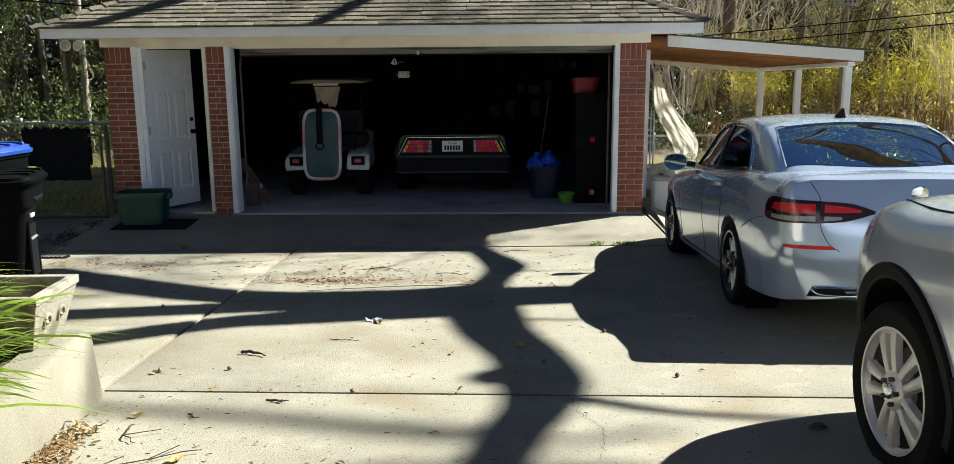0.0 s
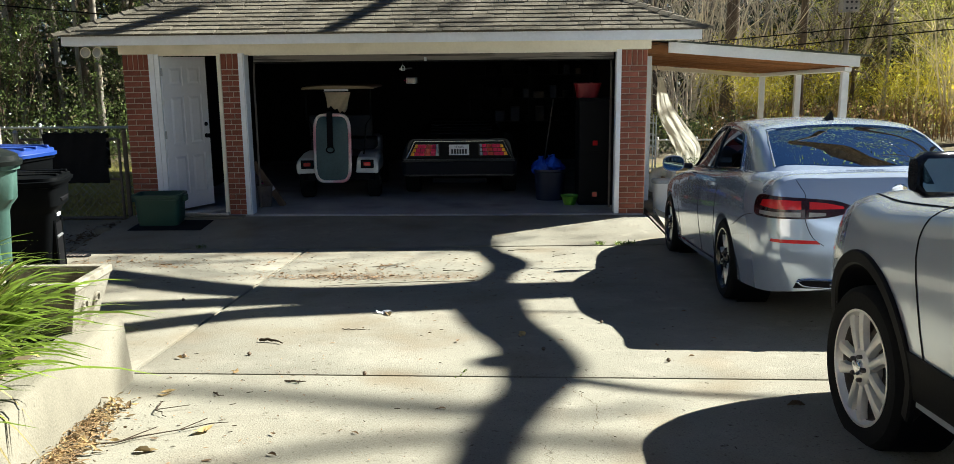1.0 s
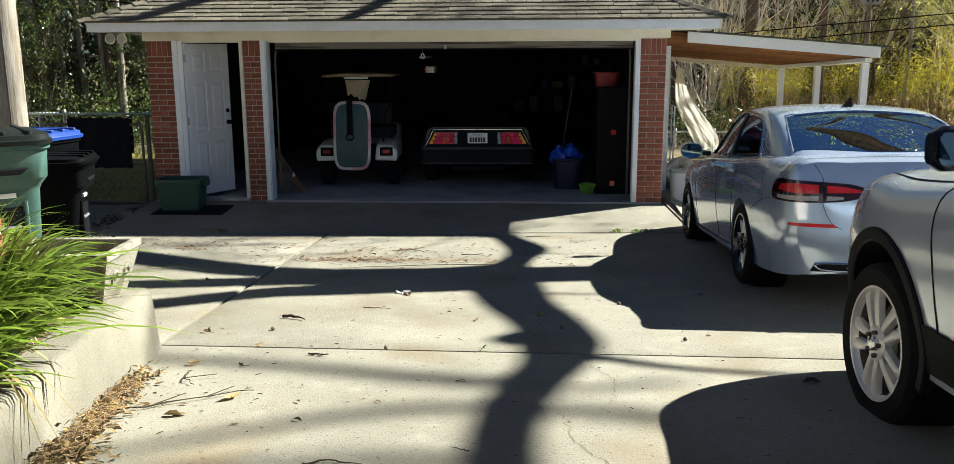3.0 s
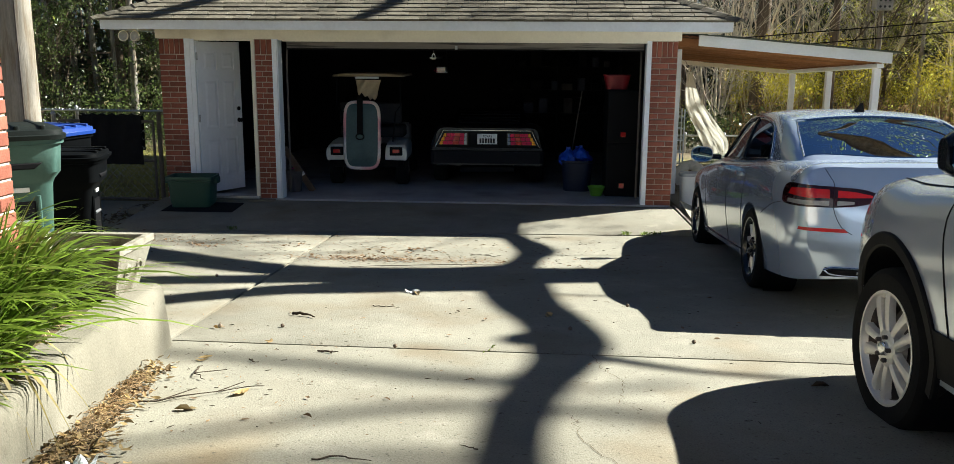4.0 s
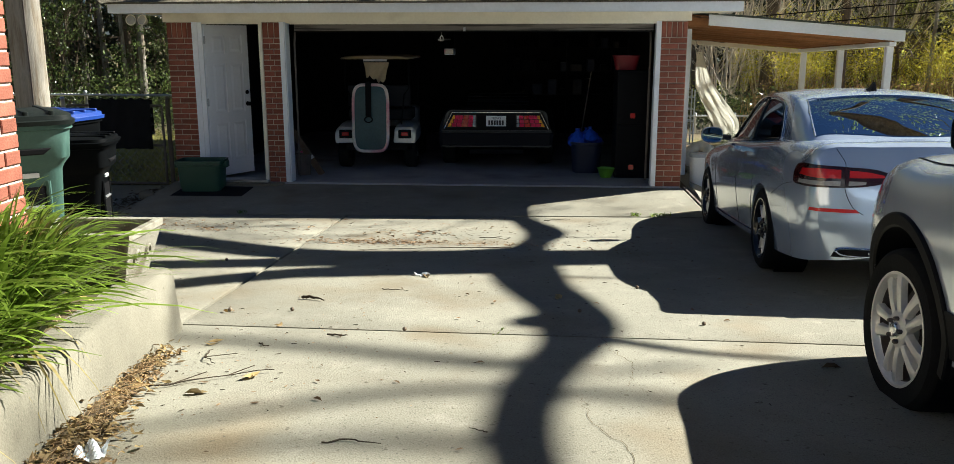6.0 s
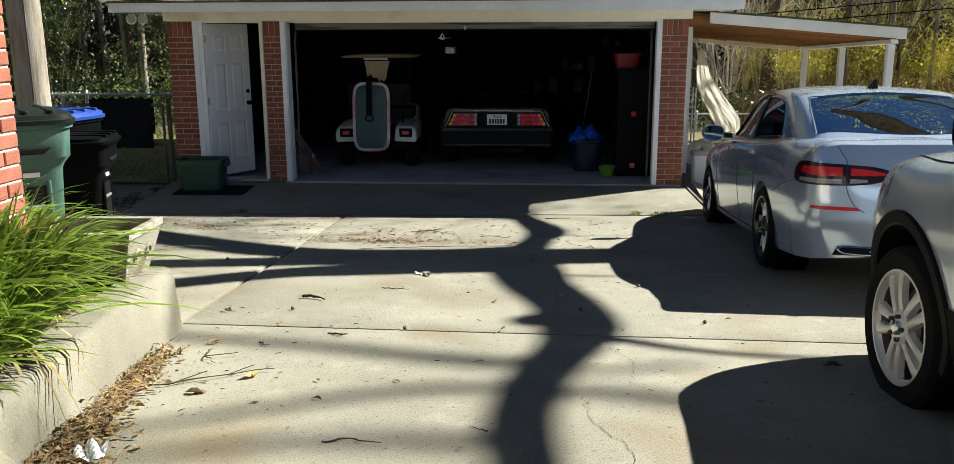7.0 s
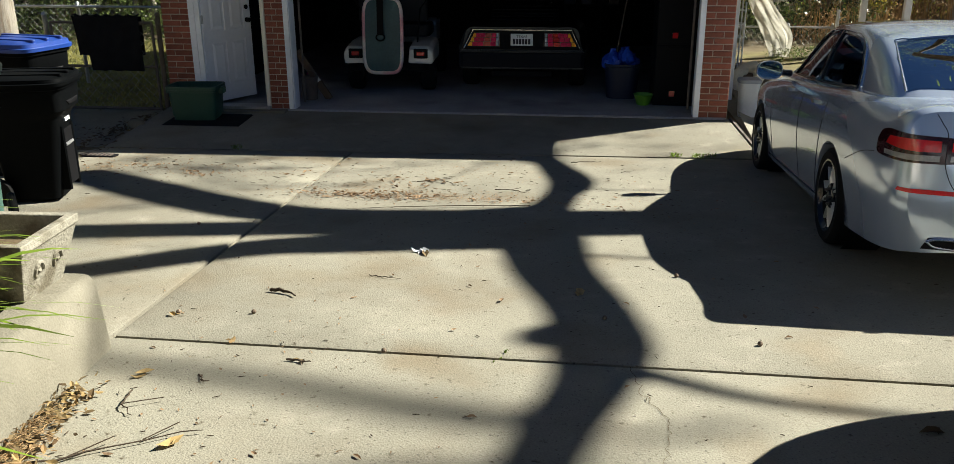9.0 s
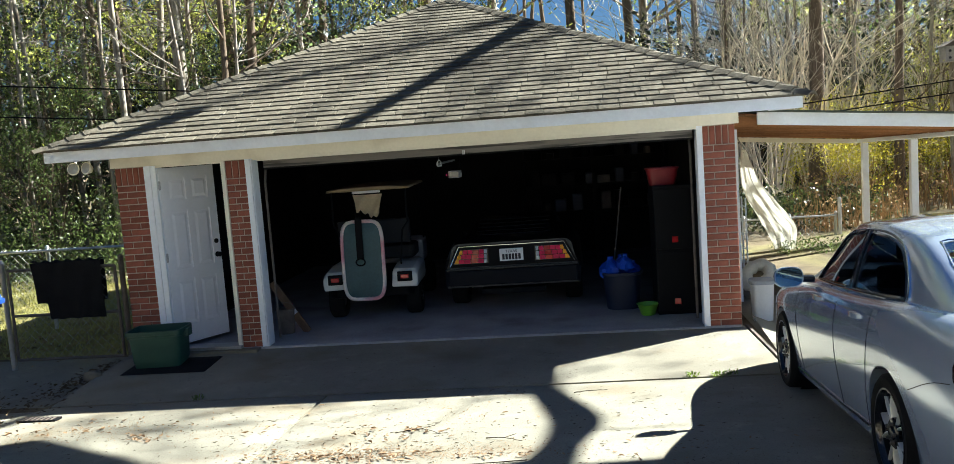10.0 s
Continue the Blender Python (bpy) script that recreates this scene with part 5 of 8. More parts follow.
for x in (-6.50, -4.93):
    part("gate_post", Geo().lathe([(0.032, -0.2), (0.032, 1.16), (0.036, 1.165), (0.02, 1.20), (0.004, 1.205)], 10, Matrix.Translation((x, 11.4, 0))), M_STEEL if x < -6 else M_RUST, gate, smooth=True)
tagged(part("wire_mesh", link_wires(-6.41, -5.04, GB, GT, 11.4), M_STEEL, gate, "chain-link mesh", fix=False), kind="stuff")
M_CLOTH = surf("black_cloth", (0.012, 0.012, 0.013), 0.95, var=0.2, scale=4, fine=60, bump=0.2, spec=0.1)


def cloth(u, v):
    x = -6.10 + 0.93 * u + 0.06 * v * (1 - u)
    z = 1.15 - (0.70 - (0.20 if u < 0.16 else 0.0)) * v + 0.004 * math.sin(u * 30)
    return (x, 11.36 + 0.012 * math.sin(u * 22 + v * 4) - 0.01 * v, z)


cl = Geo().sheet(cloth, [i / 50 for i in range(51)], [i / 16 for i in range(17)])
cl.sheet(lambda u, v: (cloth(u, 0)[0], 11.36 + 0.08 * v, 1.15 + 0.02 * math.sin(v * 3.1) + 0.012 * math.sin(u * 40)), [i / 50 for i in range(51)], [0, 0.3, 0.6, 1])
cl.sheet(lambda u, v: (cloth(u, 0)[0], 11.44, 1.15 - 0.5 * v), [i / 20 for i in range(21)], [0, 0.5, 1])
tagged(part("black_cloth", cl, M_CLOTH, smooth=True), "black cloth slung over the chain-link gate", "cloth")

# ---- waste carts ----
M_CARTG = surf("cart_green", (0.045, 0.10, 0.082), 0.5, var=0.10, scale=3, fine=50, bump=0.08, second=(0.065, 0.125, 0.105), mask=(0.55, 0.75), mscale=3)
M_CARTB = surf("cart_black", (0.0025, 0.003, 0.0035), 0.55, var=0.12, scale=3, fine=50, bump=0.05, spec=0.04)
M_BLUE = surf("lid_blue", (0.012, 0.045, 0.24), 0.42, var=0.08, scale=3, fine=40, bump=0.05)


def cart(label, m, body, lid, h):
    c = thing("waste_cart", label, "waste cart", m, group="waste carts")
    def ring(w, d, z, dy=0.0, p=5):
        return [(x, y + dy, z) for x, y in oval(w, d, 32, p)]
    part("body", Geo().loft([ring(0.20, 0.21, 0.04), ring(0.215, 0.24, 0.30), ring(0.24, 0.285, h * 0.66), ring(0.255, 0.30, h * 0.69), ring(0.295, 0.35, h * 0.735), ring(0.31, 0.362, h * 0.90), ring(0.33, 0.38, h * 0.905), ring(0.33, 0.38, h * 0.93)]), body, c, smooth=True)
    # grip and front recess are solid black pieces, their shade put into colour
    part("grip_recess", Geo().loft([[(x, y, h * z) for x, z in ((-0.15, 0.80), (0.15, 0.80), (0.09, 0.762), (-0.09, 0.762))] for y in (-0.362, -0.30)]), M_BLACK, c, "grip recess drawn as a black block for its shade", bevel=0.01)
    part("lift_bar", Geo().tube([(-0.11, -0.285, h * 0.45), (0.07, -0.285, h * 0.45)], 0.014, 8), M_STEEL, c, "pale steel lift bar", smooth=True)
    part("front_channel", Geo().chamfer(-0.13, -0.29, 0.10, -0.10, -0.20, h * 0.60, 0.01), body, c)
    part("front_channel", Geo().chamfer(0.10, -0.29, 0.10, 0.13, -0.20, h * 0.60, 0.01), body, c)
    part("recess", Geo().box(-0.09, -0.284, 0.14, 0.09, -0.18, h * 0.57), M_BLACK, c)
    part("label_plate", Geo().box(-0.055, -0.294, h * 0.625, 0.055, -0.26, h * 0.652), M_PLATE, c, "small white label")
    ld = part("lid", Geo().loft([ring(0.345, 0.40, h * 0.93), ring(0.35, 0.405, h * 0.955), ring(0.33, 0.385, h * 0.96), ring(0.325, 0.38, h * 0.985), ring(0.27, 0.30, h * 1.0), ring(0.10, 0.12, h * 1.008)]), lid, c, "ribbed lid", smooth=True)
    for s in (-0.17, 0.0, 0.17):
        part("rib", Geo().chamfer(s - 0.02, -0.36, h * 0.97, s + 0.02, 0.33, h * 1.012, 0.01), lid, ld, bevel=0.006)
    part("handle", Geo().tube([(-0.24, 0.36, h * 0.90), (-0.24, 0.46, h * 0.95), (0.24, 0.46, h * 0.95), (0.24, 0.36, h * 0.90)], 0.016, 8), body, c, smooth=True)
    for s in (-0.29, 0.29):
        part("cart_wheel", Geo().lathe([(0.03, -0.025), (0.12, -0.025), (0.13, -0.012), (0.13, 0.012), (0.12, 0.025), (0.03, 0.025)], 24, Matrix.Translation((s, 0.24, 0.13)) @ Matrix.Rotation(radians(90), 4, "Y")), M_RUBBER, c, smooth=True)
    return c


cart("green plastic waste cart with a dark lid beside a planting bed", Matrix.Translation((-3.42, 5.40, gz(-3.2, 5.3))) @ Matrix.Rotation(radians(40), 4, "Z"), M_CARTG, surf("dark_lid", (0.008, 0.011, 0.010), 0.5, var=0.1, spec=0.15), 1.26)
cart("black plastic waste cart standing on the concrete drive", Matrix.Translation((-3.89, 6.91, gz(-3.9, 6.9))) @ Matrix.Rotation(radians(104), 4, "Z"), M_CARTB, M_CARTB, 1.05)
cart("black waste cart with a bright blue lid", Matrix.Translation((-4.66, 8.05, gz(-4.6, 8.1))) @ Matrix.Rotation(radians(80), 4, "Z"), M_CARTB, M_BLUE, 1.29)

# ---- planting bed with its wall ----
WX = lambda y: -1.085 - 0.137 * y
wl = thing("retaining_wall", "low pale concrete retaining wall along the drive", "wall", kind="structure")
rings = []
for i in range(26):
    y = -3.5 + (3.86 + 3.5) * i / 25
    top = 0.735 + 0.03 * (3.86 - y)
    top = min(top, 0.90)
    e = 0.012 * noise.noise((y * 2, 0, 0))
    foot = gz(-1.5, y) - 0.08
    x = WX(y)
    rings.append([(x + 0.03 + e, y, foot), (x + 0.008 + e, y, (foot + top) / 2), (x - 0.012 + e, y, top - 0.03), (x - 0.035 + e, y, top - 0.006), (x - 0.06, y, top), (x - 0.21, y, top), (x - 0.21, y, foot)])
part("wall", Geo().loft(rings), M_CONC2, wl, smooth=True)
part("wall_end", Geo().loft([[(WX(3.86) + 0.026 - q, 3.86 + dy, 0.20), (WX(3.86) - 0.014 - q, 3.86 + dy, 0.70 - dz), (WX(3.86) - 0.06 - q, 3.86 + dy, 0.73 - dz), (-4.6, 3.86 + dy, 0.73 - dz), (-4.6, 3.86 + dy, 0.2)] for dy, q, dz in ((-0.20, 0.004, 0.003), (0.0, 0.002, 0.003), (0.03, 0.008, 0.012), (0.05, 0.025, 0.04))]), M_CONC2, wl, smooth=True)
tagged(part("planting_bed", Geo().sheet(lambda u, y: (-7 + (WX(y) - 0.18 + 7) * u, y, 0.70 + 0.028 * (3.8 - y) * (1 if y > -2 else 0.6) + 0.03 * noise.noise((u * 17, y * 3, 1))), [i / 22 for i in range(23)], [-3.5 + i * 0.25 for i in range(30)]), M_DIRT, smooth=True), "dark soil of the raised planting bed", "soil", kind="structure")
tagged(part("bed_edge", Geo().box(-7.0, -3.6, 0.0, -6.95, 3.8, 0.8).box(-7.0, 3.7, 0.0, -4.6, 3.78, 0.72), M_CONC2), "plain concrete edge of the planting bed", "wall", kind="structure")

pl = thing("planter", "weathered concrete planter with scroll relief on the wall end", "planter", Matrix.Translation((-1.965, 3.64, 0.73)) @ Matrix.Rotation(radians(3), 4, "Z"))
o1, o2, o3, o4 = ([(-w, -d), (w, -d), (w, d), (-w, d)] for w, d in ((0.23, 0.16), (0.30, 0.225), (0.265, 0.19), (0.21, 0.14)))
part("trough", Geo().loft([[(x, y, 0) for x, y in o1], [(x, y, 0.25) for x, y in o2], [(x * 1.03, y * 1.04, 0.255) for x, y in o2], [(x * 1.03, y * 1.04, 0.295) for x, y in o2], [(x, y, 0.295) for x, y in o3], [(x, y, 0.12) for x, y in o4]]), M_PLANTER, pl, bevel=0.008)
for s in (-1, 1):
    part("scroll_relief", Geo().tube([(0.266 + 0.012 * math.sin(t), s * 0.075 + 0.04 * math.cos(t) * (1 - t / 9), 0.13 + 0.05 * math.sin(t) * (1 - t / 9)) for t in [k * 0.5 for k in range(14)]], 0.010, 6), M_PLANTER, pl, smooth=True)
    part("scroll_relief", Geo().tube([(s * 0.08 + 0.06 * math.cos(t) * (1 - t / 9), -0.197, 0.13 + 0.05 * math.sin(t) * (1 - t / 9)) for t in [k * 0.5 for k in range(14)]], 0.010, 6), M_PLANTER, pl, smooth=True)
part("soil", Geo().box(-0.21, -0.12, 0.1, 0.21, 0.12, 0.20), M_DIRT, pl, "dark soil")

M_BLADE = surf("blade_green", (0.135, 0.20, 0.022), 0.32, var=0.2, scale=3, fine=20, bump=0.0, rand=0.42, thin=0.35)
M_BLADEY = surf("blade_dry", (0.34, 0.27, 0.09), 0.6, var=0.2, bump=0.0, rand=0.3, thin=0.3)


def blades(n, spread, length, rng, lean=(0.35, -0.1), droop=1.0, wid=0.008):
    g = Geo()
    for i in range(n):
        a = rng.uniform(0, 2 * math.pi)
        r = spread * math.sqrt(rng.random())
        base = Vector((r * math.cos(a), r * math.sin(a), 0.0))
        out = Vector((math.cos(a) * rng.uniform(0.2, 1.0) + lean[0], math.sin(a) * rng.uniform(0.2, 1.0) + lean[1], 0)) * rng.uniform(0.5, 1.1)
        L = length * rng.uniform(0.55, 1.15)
        w = wid * rng.uniform(0.6, 1.3)
        side = Vector((-out.y, out.x, 0)).normalized() if out.length > 0.01 else Vector((1, 0, 0))
        side = (side + Vector((0, 0, rng.uniform(-0.5, 0.5)))).normalized()
        k = 9
        vs = []
        for j in range(k):
            t = j / (k - 1)
            p = base + out * L * (t ** 1.2) * 0.85 + Vector((0, 0, L * (0.95 * t - 0.72 * droop * t ** 2.2 * min(1.3, 0.5 + out.length))))
            ww = w * (1 - t ** 2.5) + 0.0006
            vs += [p - side * ww, p + side * ww]
        g.add(vs, [(2 * j, 2 * j + 1, 2 * j + 3, 2 * j + 2) for j in range(k - 1)])
    return g


rng = random.Random(5)
for x, y, n, s, L, lean in ((-2.15, 3.05, 190, 0.15, 0.64, 0.20), (-1.98, 2.75, 210, 0.17, 0.70, 0.22), (-1.78, 2.42, 210, 0.15, 0.72, 0.28), (-2.20, 2.45, 200, 0.18, 0.80, 0.30), (-1.68, 2.00, 190, 0.14, 0.62, 0.25), (-2.10, 2.00, 190, 0.18, 0.76, 0.3), (-1.62, 1.55, 180, 0.13, 0.56, 0.2), (-2.55, 2.75, 180, 0.2, 0.82, 0.3), (-2.60, 3.25, 170, 0.2, 0.74, 0.3), (-2.1, 1.5, 170, 0.2, 0.7, 0.3), (-1.75, 1.05, 150, 0.16, 0.56, 0.2)):
    z = 0.70 + 0.028 * (3.8 - y)
    c = thing("border_grass_plant", "clump of arching strap leaves in the raised bed", "plant", Matrix.Translation((x, y, z)), group="border plants")
    tagged(part("leaves", blades(int(n * 1.9), s * 1.1, L * 1.28, rng, (lean - 0.07, -0.10), 0.60, 0.0155), M_BLADE, c, "glossy green strap leaves", fix=False), kind="stuff")
    tagged(part("tall_leaves", blades(12, s, L * 1.35, rng, (lean * 0.3, -0.1), 0.45, 0.014), M_BLADE, c, "long upright strap leaves", fix=False), kind="stuff")
    tagged(part("dry_leaves", blades(14, s * 1.3, L * 0.7, rng, droop=1.3), M_BLADEY, c, "withered yellow leaves", fix=False), kind="stuff")
c = thing("wispy_grass_plant", "thin yellow-green grass sprawling over the wall foot", "plant", Matrix.Translation((-1.42, 1.35, 0.60)), group="border plants")
tagged(part("leaves", blades(60, 0.22, 0.62, rng, (0.5, -0.2), 1.5, 0.003), M_BLADEY, c, fix=False), kind="stuff")

# brick corner of the house beside the bed, and the pole behind it
pole = thing("utility_pole", "weathered grey timber utility pole behind the carts", "pole", Matrix.Translation((-5.42, 8.9, gz(-5.4, 8.9) - 0.1)))
part("shaft", Geo().lathe([(0.185, 0), (0.18, 2.0), (0.17, 6.0), (0.16, 9.0), (0.12, 9.05)], 20), M_WOODG, pole, smooth=True)
part("ground_wire", Geo().tube([(0.10, -0.16, 0.1), (0.10, -0.16, 8.0)], 0.008, 5), M_RUST, pole)
house = thing("house", "red-brick corner of the house beside the bed", "house")
part("wall_core", Geo().box(-5.2, 2.812, 0.5, -1.962, 3.05, 3.6), M_MORTAR, house)
part("wall_core", Geo().box(-5.2, -9.0, 0.2, -5.0, 2.812, 3.6), M_MORTAR, house)
part("roof_edge", Geo().box(-5.8, 2.2, 3.6, -1.3, 3.6, 3.75).box(-5.8, -9.5, 3.6, -4.4, 2.2, 3.75), M_WHITE, house, bevel=0.01)

# floodlights below the eave
fld = thing("floodlight", "pair of round white floodlights below the garage eave", "floodlight", Matrix.Translation((-5.08, 11.22, 2.31)) @ Matrix.Diagonal((0.82, 0.82, 0.9, 1)))
part("mount", Geo().tube([(0, 0, 0.065), (0, 0, 0.0), (-0.02, -0.03, -0.02)], 0.02, 8), M_WHITE, fld, smooth=True)
for x, s in ((-0.22, 1.0), (-0.02, 1.0)):
    mm = Matrix.Translation((x, -0.05, -0.05)) @ Matrix.Rotation(radians(75), 4, "X") @ Matrix.Rotation(radians(12 if x < -0.1 else -10), 4, "Y")
    part("lamp_head", Geo().lathe([(0.03, -0.10), (0.05, -0.08), (0.085, 0.0), (0.085, 0.015), (0.075, 0.02), (0.004, 0.012)], 24, mm), M_CREAM, fld, smooth=True)
    part("lens", Geo().lathe([(0.07, 0.021), (0.06, 0.026), (0.004, 0.03)], 24, mm), surf("frosted_lens", (0.42, 0.42, 0.40), 0.4, var=0.1), fld, "pale frosted lens", smooth=True)

# bin and mat by the entry door
gb = thing("storage_tub", "dark green plastic tub standing on the concrete ramp", "tub", Matrix.Translation((-4.26, 10.86, -0.048)) @ Matrix.Rotation(radians(5), 4, "Z") @ Matrix.Diagonal((1, 1, 1.06, 1)))
M_TUB = surf("tub_green", (0.012, 0.062, 0.042), 0.45, var=0.08, scale=4, fine=50, bump=0.05)
rr4 = lambda w, d, z: [(x, y, z) for x, y in oval(w, d, 32, 7)]
part("tub", Geo().loft([rr4(0.265, 0.18, 0), rr4(0.30, 0.205, 0.33), rr4(0.315, 0.215, 0.335), rr4(0.315, 0.215, 0.355), rr4(0.33, 0.23, 0.36), rr4(0.33, 0.23, 0.40), rr4(0.305, 0.205, 0.40), rr4(0.28, 0.19, 0.05)]), M_TUB, gb, smooth=True)
for s in (-1, 1):
    part("handle_lug", Geo().chamfer(s * 0.335 - 0.03, -0.07, 0.30, s * 0.335 + 0.03, 0.07, 0.38, 0.01), M_TUB, gb, bevel=0.008)
mat = Geo().sheet(lambda u, v: (lambda p: (p[0], p[1], p[2] + (0.004 if u in (0, 1) or v in (0, 1) else 0.016)))(apron((-4.60 + 1.0 * u + 4.88) / 7.3, 0.50 + 0.31 * v)), [0, 0.02] + [i / 10 for i in range(1, 10)] + [0.98, 1], [0, 0.03, 0.25, 0.5, 0.75, 0.97, 1])
tagged(part("door_mat", mat, M_CLOTH, smooth=True), "black rubber mat before the entry door", "mat")
rk = thing("rock", "pale stone at the edge of the drive", "rock", Matrix.Translation((-4.95, 10.55, -0.13)))
part("stone", Geo().loft([[(x * s, y * s * 0.6, z) for x, y in oval(0.12, 0.10, 12, 2.3)] for s, z in ((0.8, 0), (1, 0.04), (0.8, 0.09), (0.35, 0.11))]), M_CONC2, rk, smooth=True)
drain = thing("drain_grate", "dark drain grate with a pale end", "grate", Matrix.Translation((-4.55, 9.0, gz(-4.5, 9.0))))
part("frame", Geo().box(-0.22, -0.06, 0, 0.16, 0.06, 0.02), M_BLACK, drain, bevel=0.003)
for k in range(7):
    part("slat", Geo().box(-0.20 + k * 0.05, -0.055, 0.02, -0.18 + k * 0.05, 0.055, 0.026), M_RUST, drain)

# overhead wires and the nest-box pole
for n, (a, b, sag) in enumerate((((-30, 17.5, 6.02), (-4.2, 17.5, 3.33), 0.02), ((-30, 17.5, 5.28), (-5.3, 17.5, 2.88), 0.02), ((4.5, 21.0, 2.15), (26, 21.0, 4.1), 0.03), ((4.5, 21.0, 2.42), (26, 21.0, 4.35), 0.03))):
    tagged(part("overhead_wire", Geo().tube([Vector(a).lerp(Vector(b), t / 14) - Vector((0, 0, sag * 4 * (t / 14) * (1 - t / 14))) for t in range(15)], 0.014, 5), M_BLACK), "black overhead cable strung between poles", "cable", group="overhead wires")
nb = thing("nest_box", "weathered grey nest box on a tall grey pole", "nest box", Matrix.Translation((8.95, 22.0, -0.17)))
part("pole", Geo().tube([(0, 0, -0.2), (0, 0, 3.36)], 0.06, 10), M_BARKL, nb, smooth=True)
part("house_box", Geo().box(-0.20, -0.18, 3.36, 0.20, 0.18, 3.70), surf("weathered_wood", (0.34, 0.33, 0.31), 0.8, var=0.3, scale=5, fine=60, bump=0.3), nb, bevel=0.01)
part("roof", Geo().prism([(-0.26, 3.70), (0.26, 3.70), (0.0, 3.84)], 0.46, Matrix.Translation((0, -0.23, 0))), M_RUST, nb, "dark gabled roof")
for x in (-0.11, 0.0, 0.11):
    for z in (3.45, 3.60):
        # no openings: the dark inside each hole is an ink-black disc
        part("painted_hole", Geo().lathe([(0.03, 0), (0.03, 0.012)], 12, Matrix.Translation((x, -0.17, z)) @ Matrix.Rotation(radians(90), 4, "X")), M_INK, nb)

# ---- inside the garage ----
M_BLUEBIN = surf("bin_blue", (0.006, 0.011, 0.036), 0.5, var=0.1)
M_BAG = surf("blue_bag", (0.015, 0.07, 0.52), 0.35, var=0.2, scale=8, fine=30, bump=0.5)
bb = thing("blue_tub", "dark blue plastic tub on the garage floor", "tub", Matrix.Translation((1.13, 12.62, 0)))
part("tub", Geo().loft([[(x * s, y * s, z) for x, y in oval(0.25, 0.25, 28, 3)] for s, z in ((0.82, 0), (0.97, 0.43), (1.03, 0.44), (1.03, 0.47), (0.94, 0.47), (0.8, 0.1))]), M_BLUEBIN, bb, smooth=True)
for k, (x, y, z, s) in enumerate(((-0.14, -0.02, 0.48, 0.14), (0.0, 0.06, 0.50, 0.13), (0.05, -0.06, 0.55, 0.11), (0.15, 0.03, 0.46, 0.10))):
    crease = lambda a, dz: 1 + 0.42 * noise.noise((math.cos(a) * 1.9 + k * 3, math.sin(a) * 1.9, dz * 2.3)) + 0.16 * noise.noise((math.cos(a) * 6, math.sin(a) * 6 + k, dz * 6))
    bag = Geo().loft([[(x + math.cos(a) * q * s * crease(a, dz), y + math.sin(a) * q * s * crease(a, dz), z + dz * s + 0.03 * s * math.sin(3 * a + k)) for a in [2 * math.pi * j / 26 for j in range(26)]] for q, dz in ((0.4, -0.9), (0.75, -0.65), (0.95, -0.35), (1.02, 0.0), (0.92, 0.3), (0.66, 0.6), (0.36, 0.85), (0.2, 1.05), (0.26, 1.3))])
    tagged(part("plastic_bag", bag, M_BAG, smooth=True, m=Matrix.Translation((1.13, 12.62, 0))), "crumpled bright blue plastic bag in a tub", "bag", group="blue bags")
bw = thing("bowl", "lime green plastic bowl on the garage floor", "bowl", Matrix.Translation((1.40, 12.05, 0)))
part("shell", Geo().lathe([(0.075, 0.0), (0.085, 0.012), (0.125, 0.13), (0.138, 0.14), (0.128, 0.142), (0.08, 0.02), (0.002, 0.018)], 28), surf("lime_plastic", (0.16, 0.42, 0.03), 0.45, var=0.05), bw, smooth=True)
cab = thing("tool_cabinet", "tall black cabinet with small red reflectors inside the garage", "cabinet", Matrix.Translation((1.78, 12.35, 0)))
part("carcass", Geo().box(-0.26, -0.35, 0, 0.30, 0.35, 1.56), M_BLACK, cab, bevel=0.01)
for z in (0.05, 0.80):
    d = part("door", Geo().box(-0.25, -0.372, z, 0.29, -0.352, z + 0.72), M_BLACK, cab, bevel=0.006)
    part("reflector", Geo().box(-0.06, -0.385, z + 0.08, 0.01, -0.374, z + 0.15), M_RED, d, "small red reflector")
rt = thing("red_tub", "red plastic tub on top of the cabinet", "tub", Matrix.Translation((1.66, 12.25, 1.56)))
part("tub", Geo().loft([[(x * s, y * s, z) for x, y in oval(0.19, 0.15, 28, 4)] for s, z in ((0.82, 0), (1.0, 0.19), (1.06, 0.195), (1.06, 0.21), (0.95, 0.21), (0.8, 0.05))]), surf("red_plastic", (0.22, 0.008, 0.014), 0.45, var=0.05), rt, smooth=True)
gp = thing("garden_pole", "long thin pole leaning in the garage", "pole", Matrix.Translation((0.98, 12.95, 0)))
part("shaft", Geo().tube([(0, 0, 0), (0.22, 0.15, 1.5)], 0.010, 6), M_RUST, gp)
bk = thing("bucket", "dull grey metal bucket behind the garage jamb", "bucket", Matrix.Translation((-3.13, 11.98, 0)) @ Matrix.Diagonal((0.72, 0.72, 1, 1)))
part("pail", Geo().lathe([(0.13, 0.0), (0.165, 0.30), (0.175, 0.305), (0.175, 0.32), (0.16, 0.32), (0.125, 0.03), (0.002, 0.03)], 24), M_RUST, bk, smooth=True)
part("bail", Geo().tube([(0.17 * math.cos(a), -0.02, 0.30 + 0.10 * math.sin(a)) for a in [math.pi * k / 10 for k in range(11)]], 0.005, 5), M_RUST, bk)
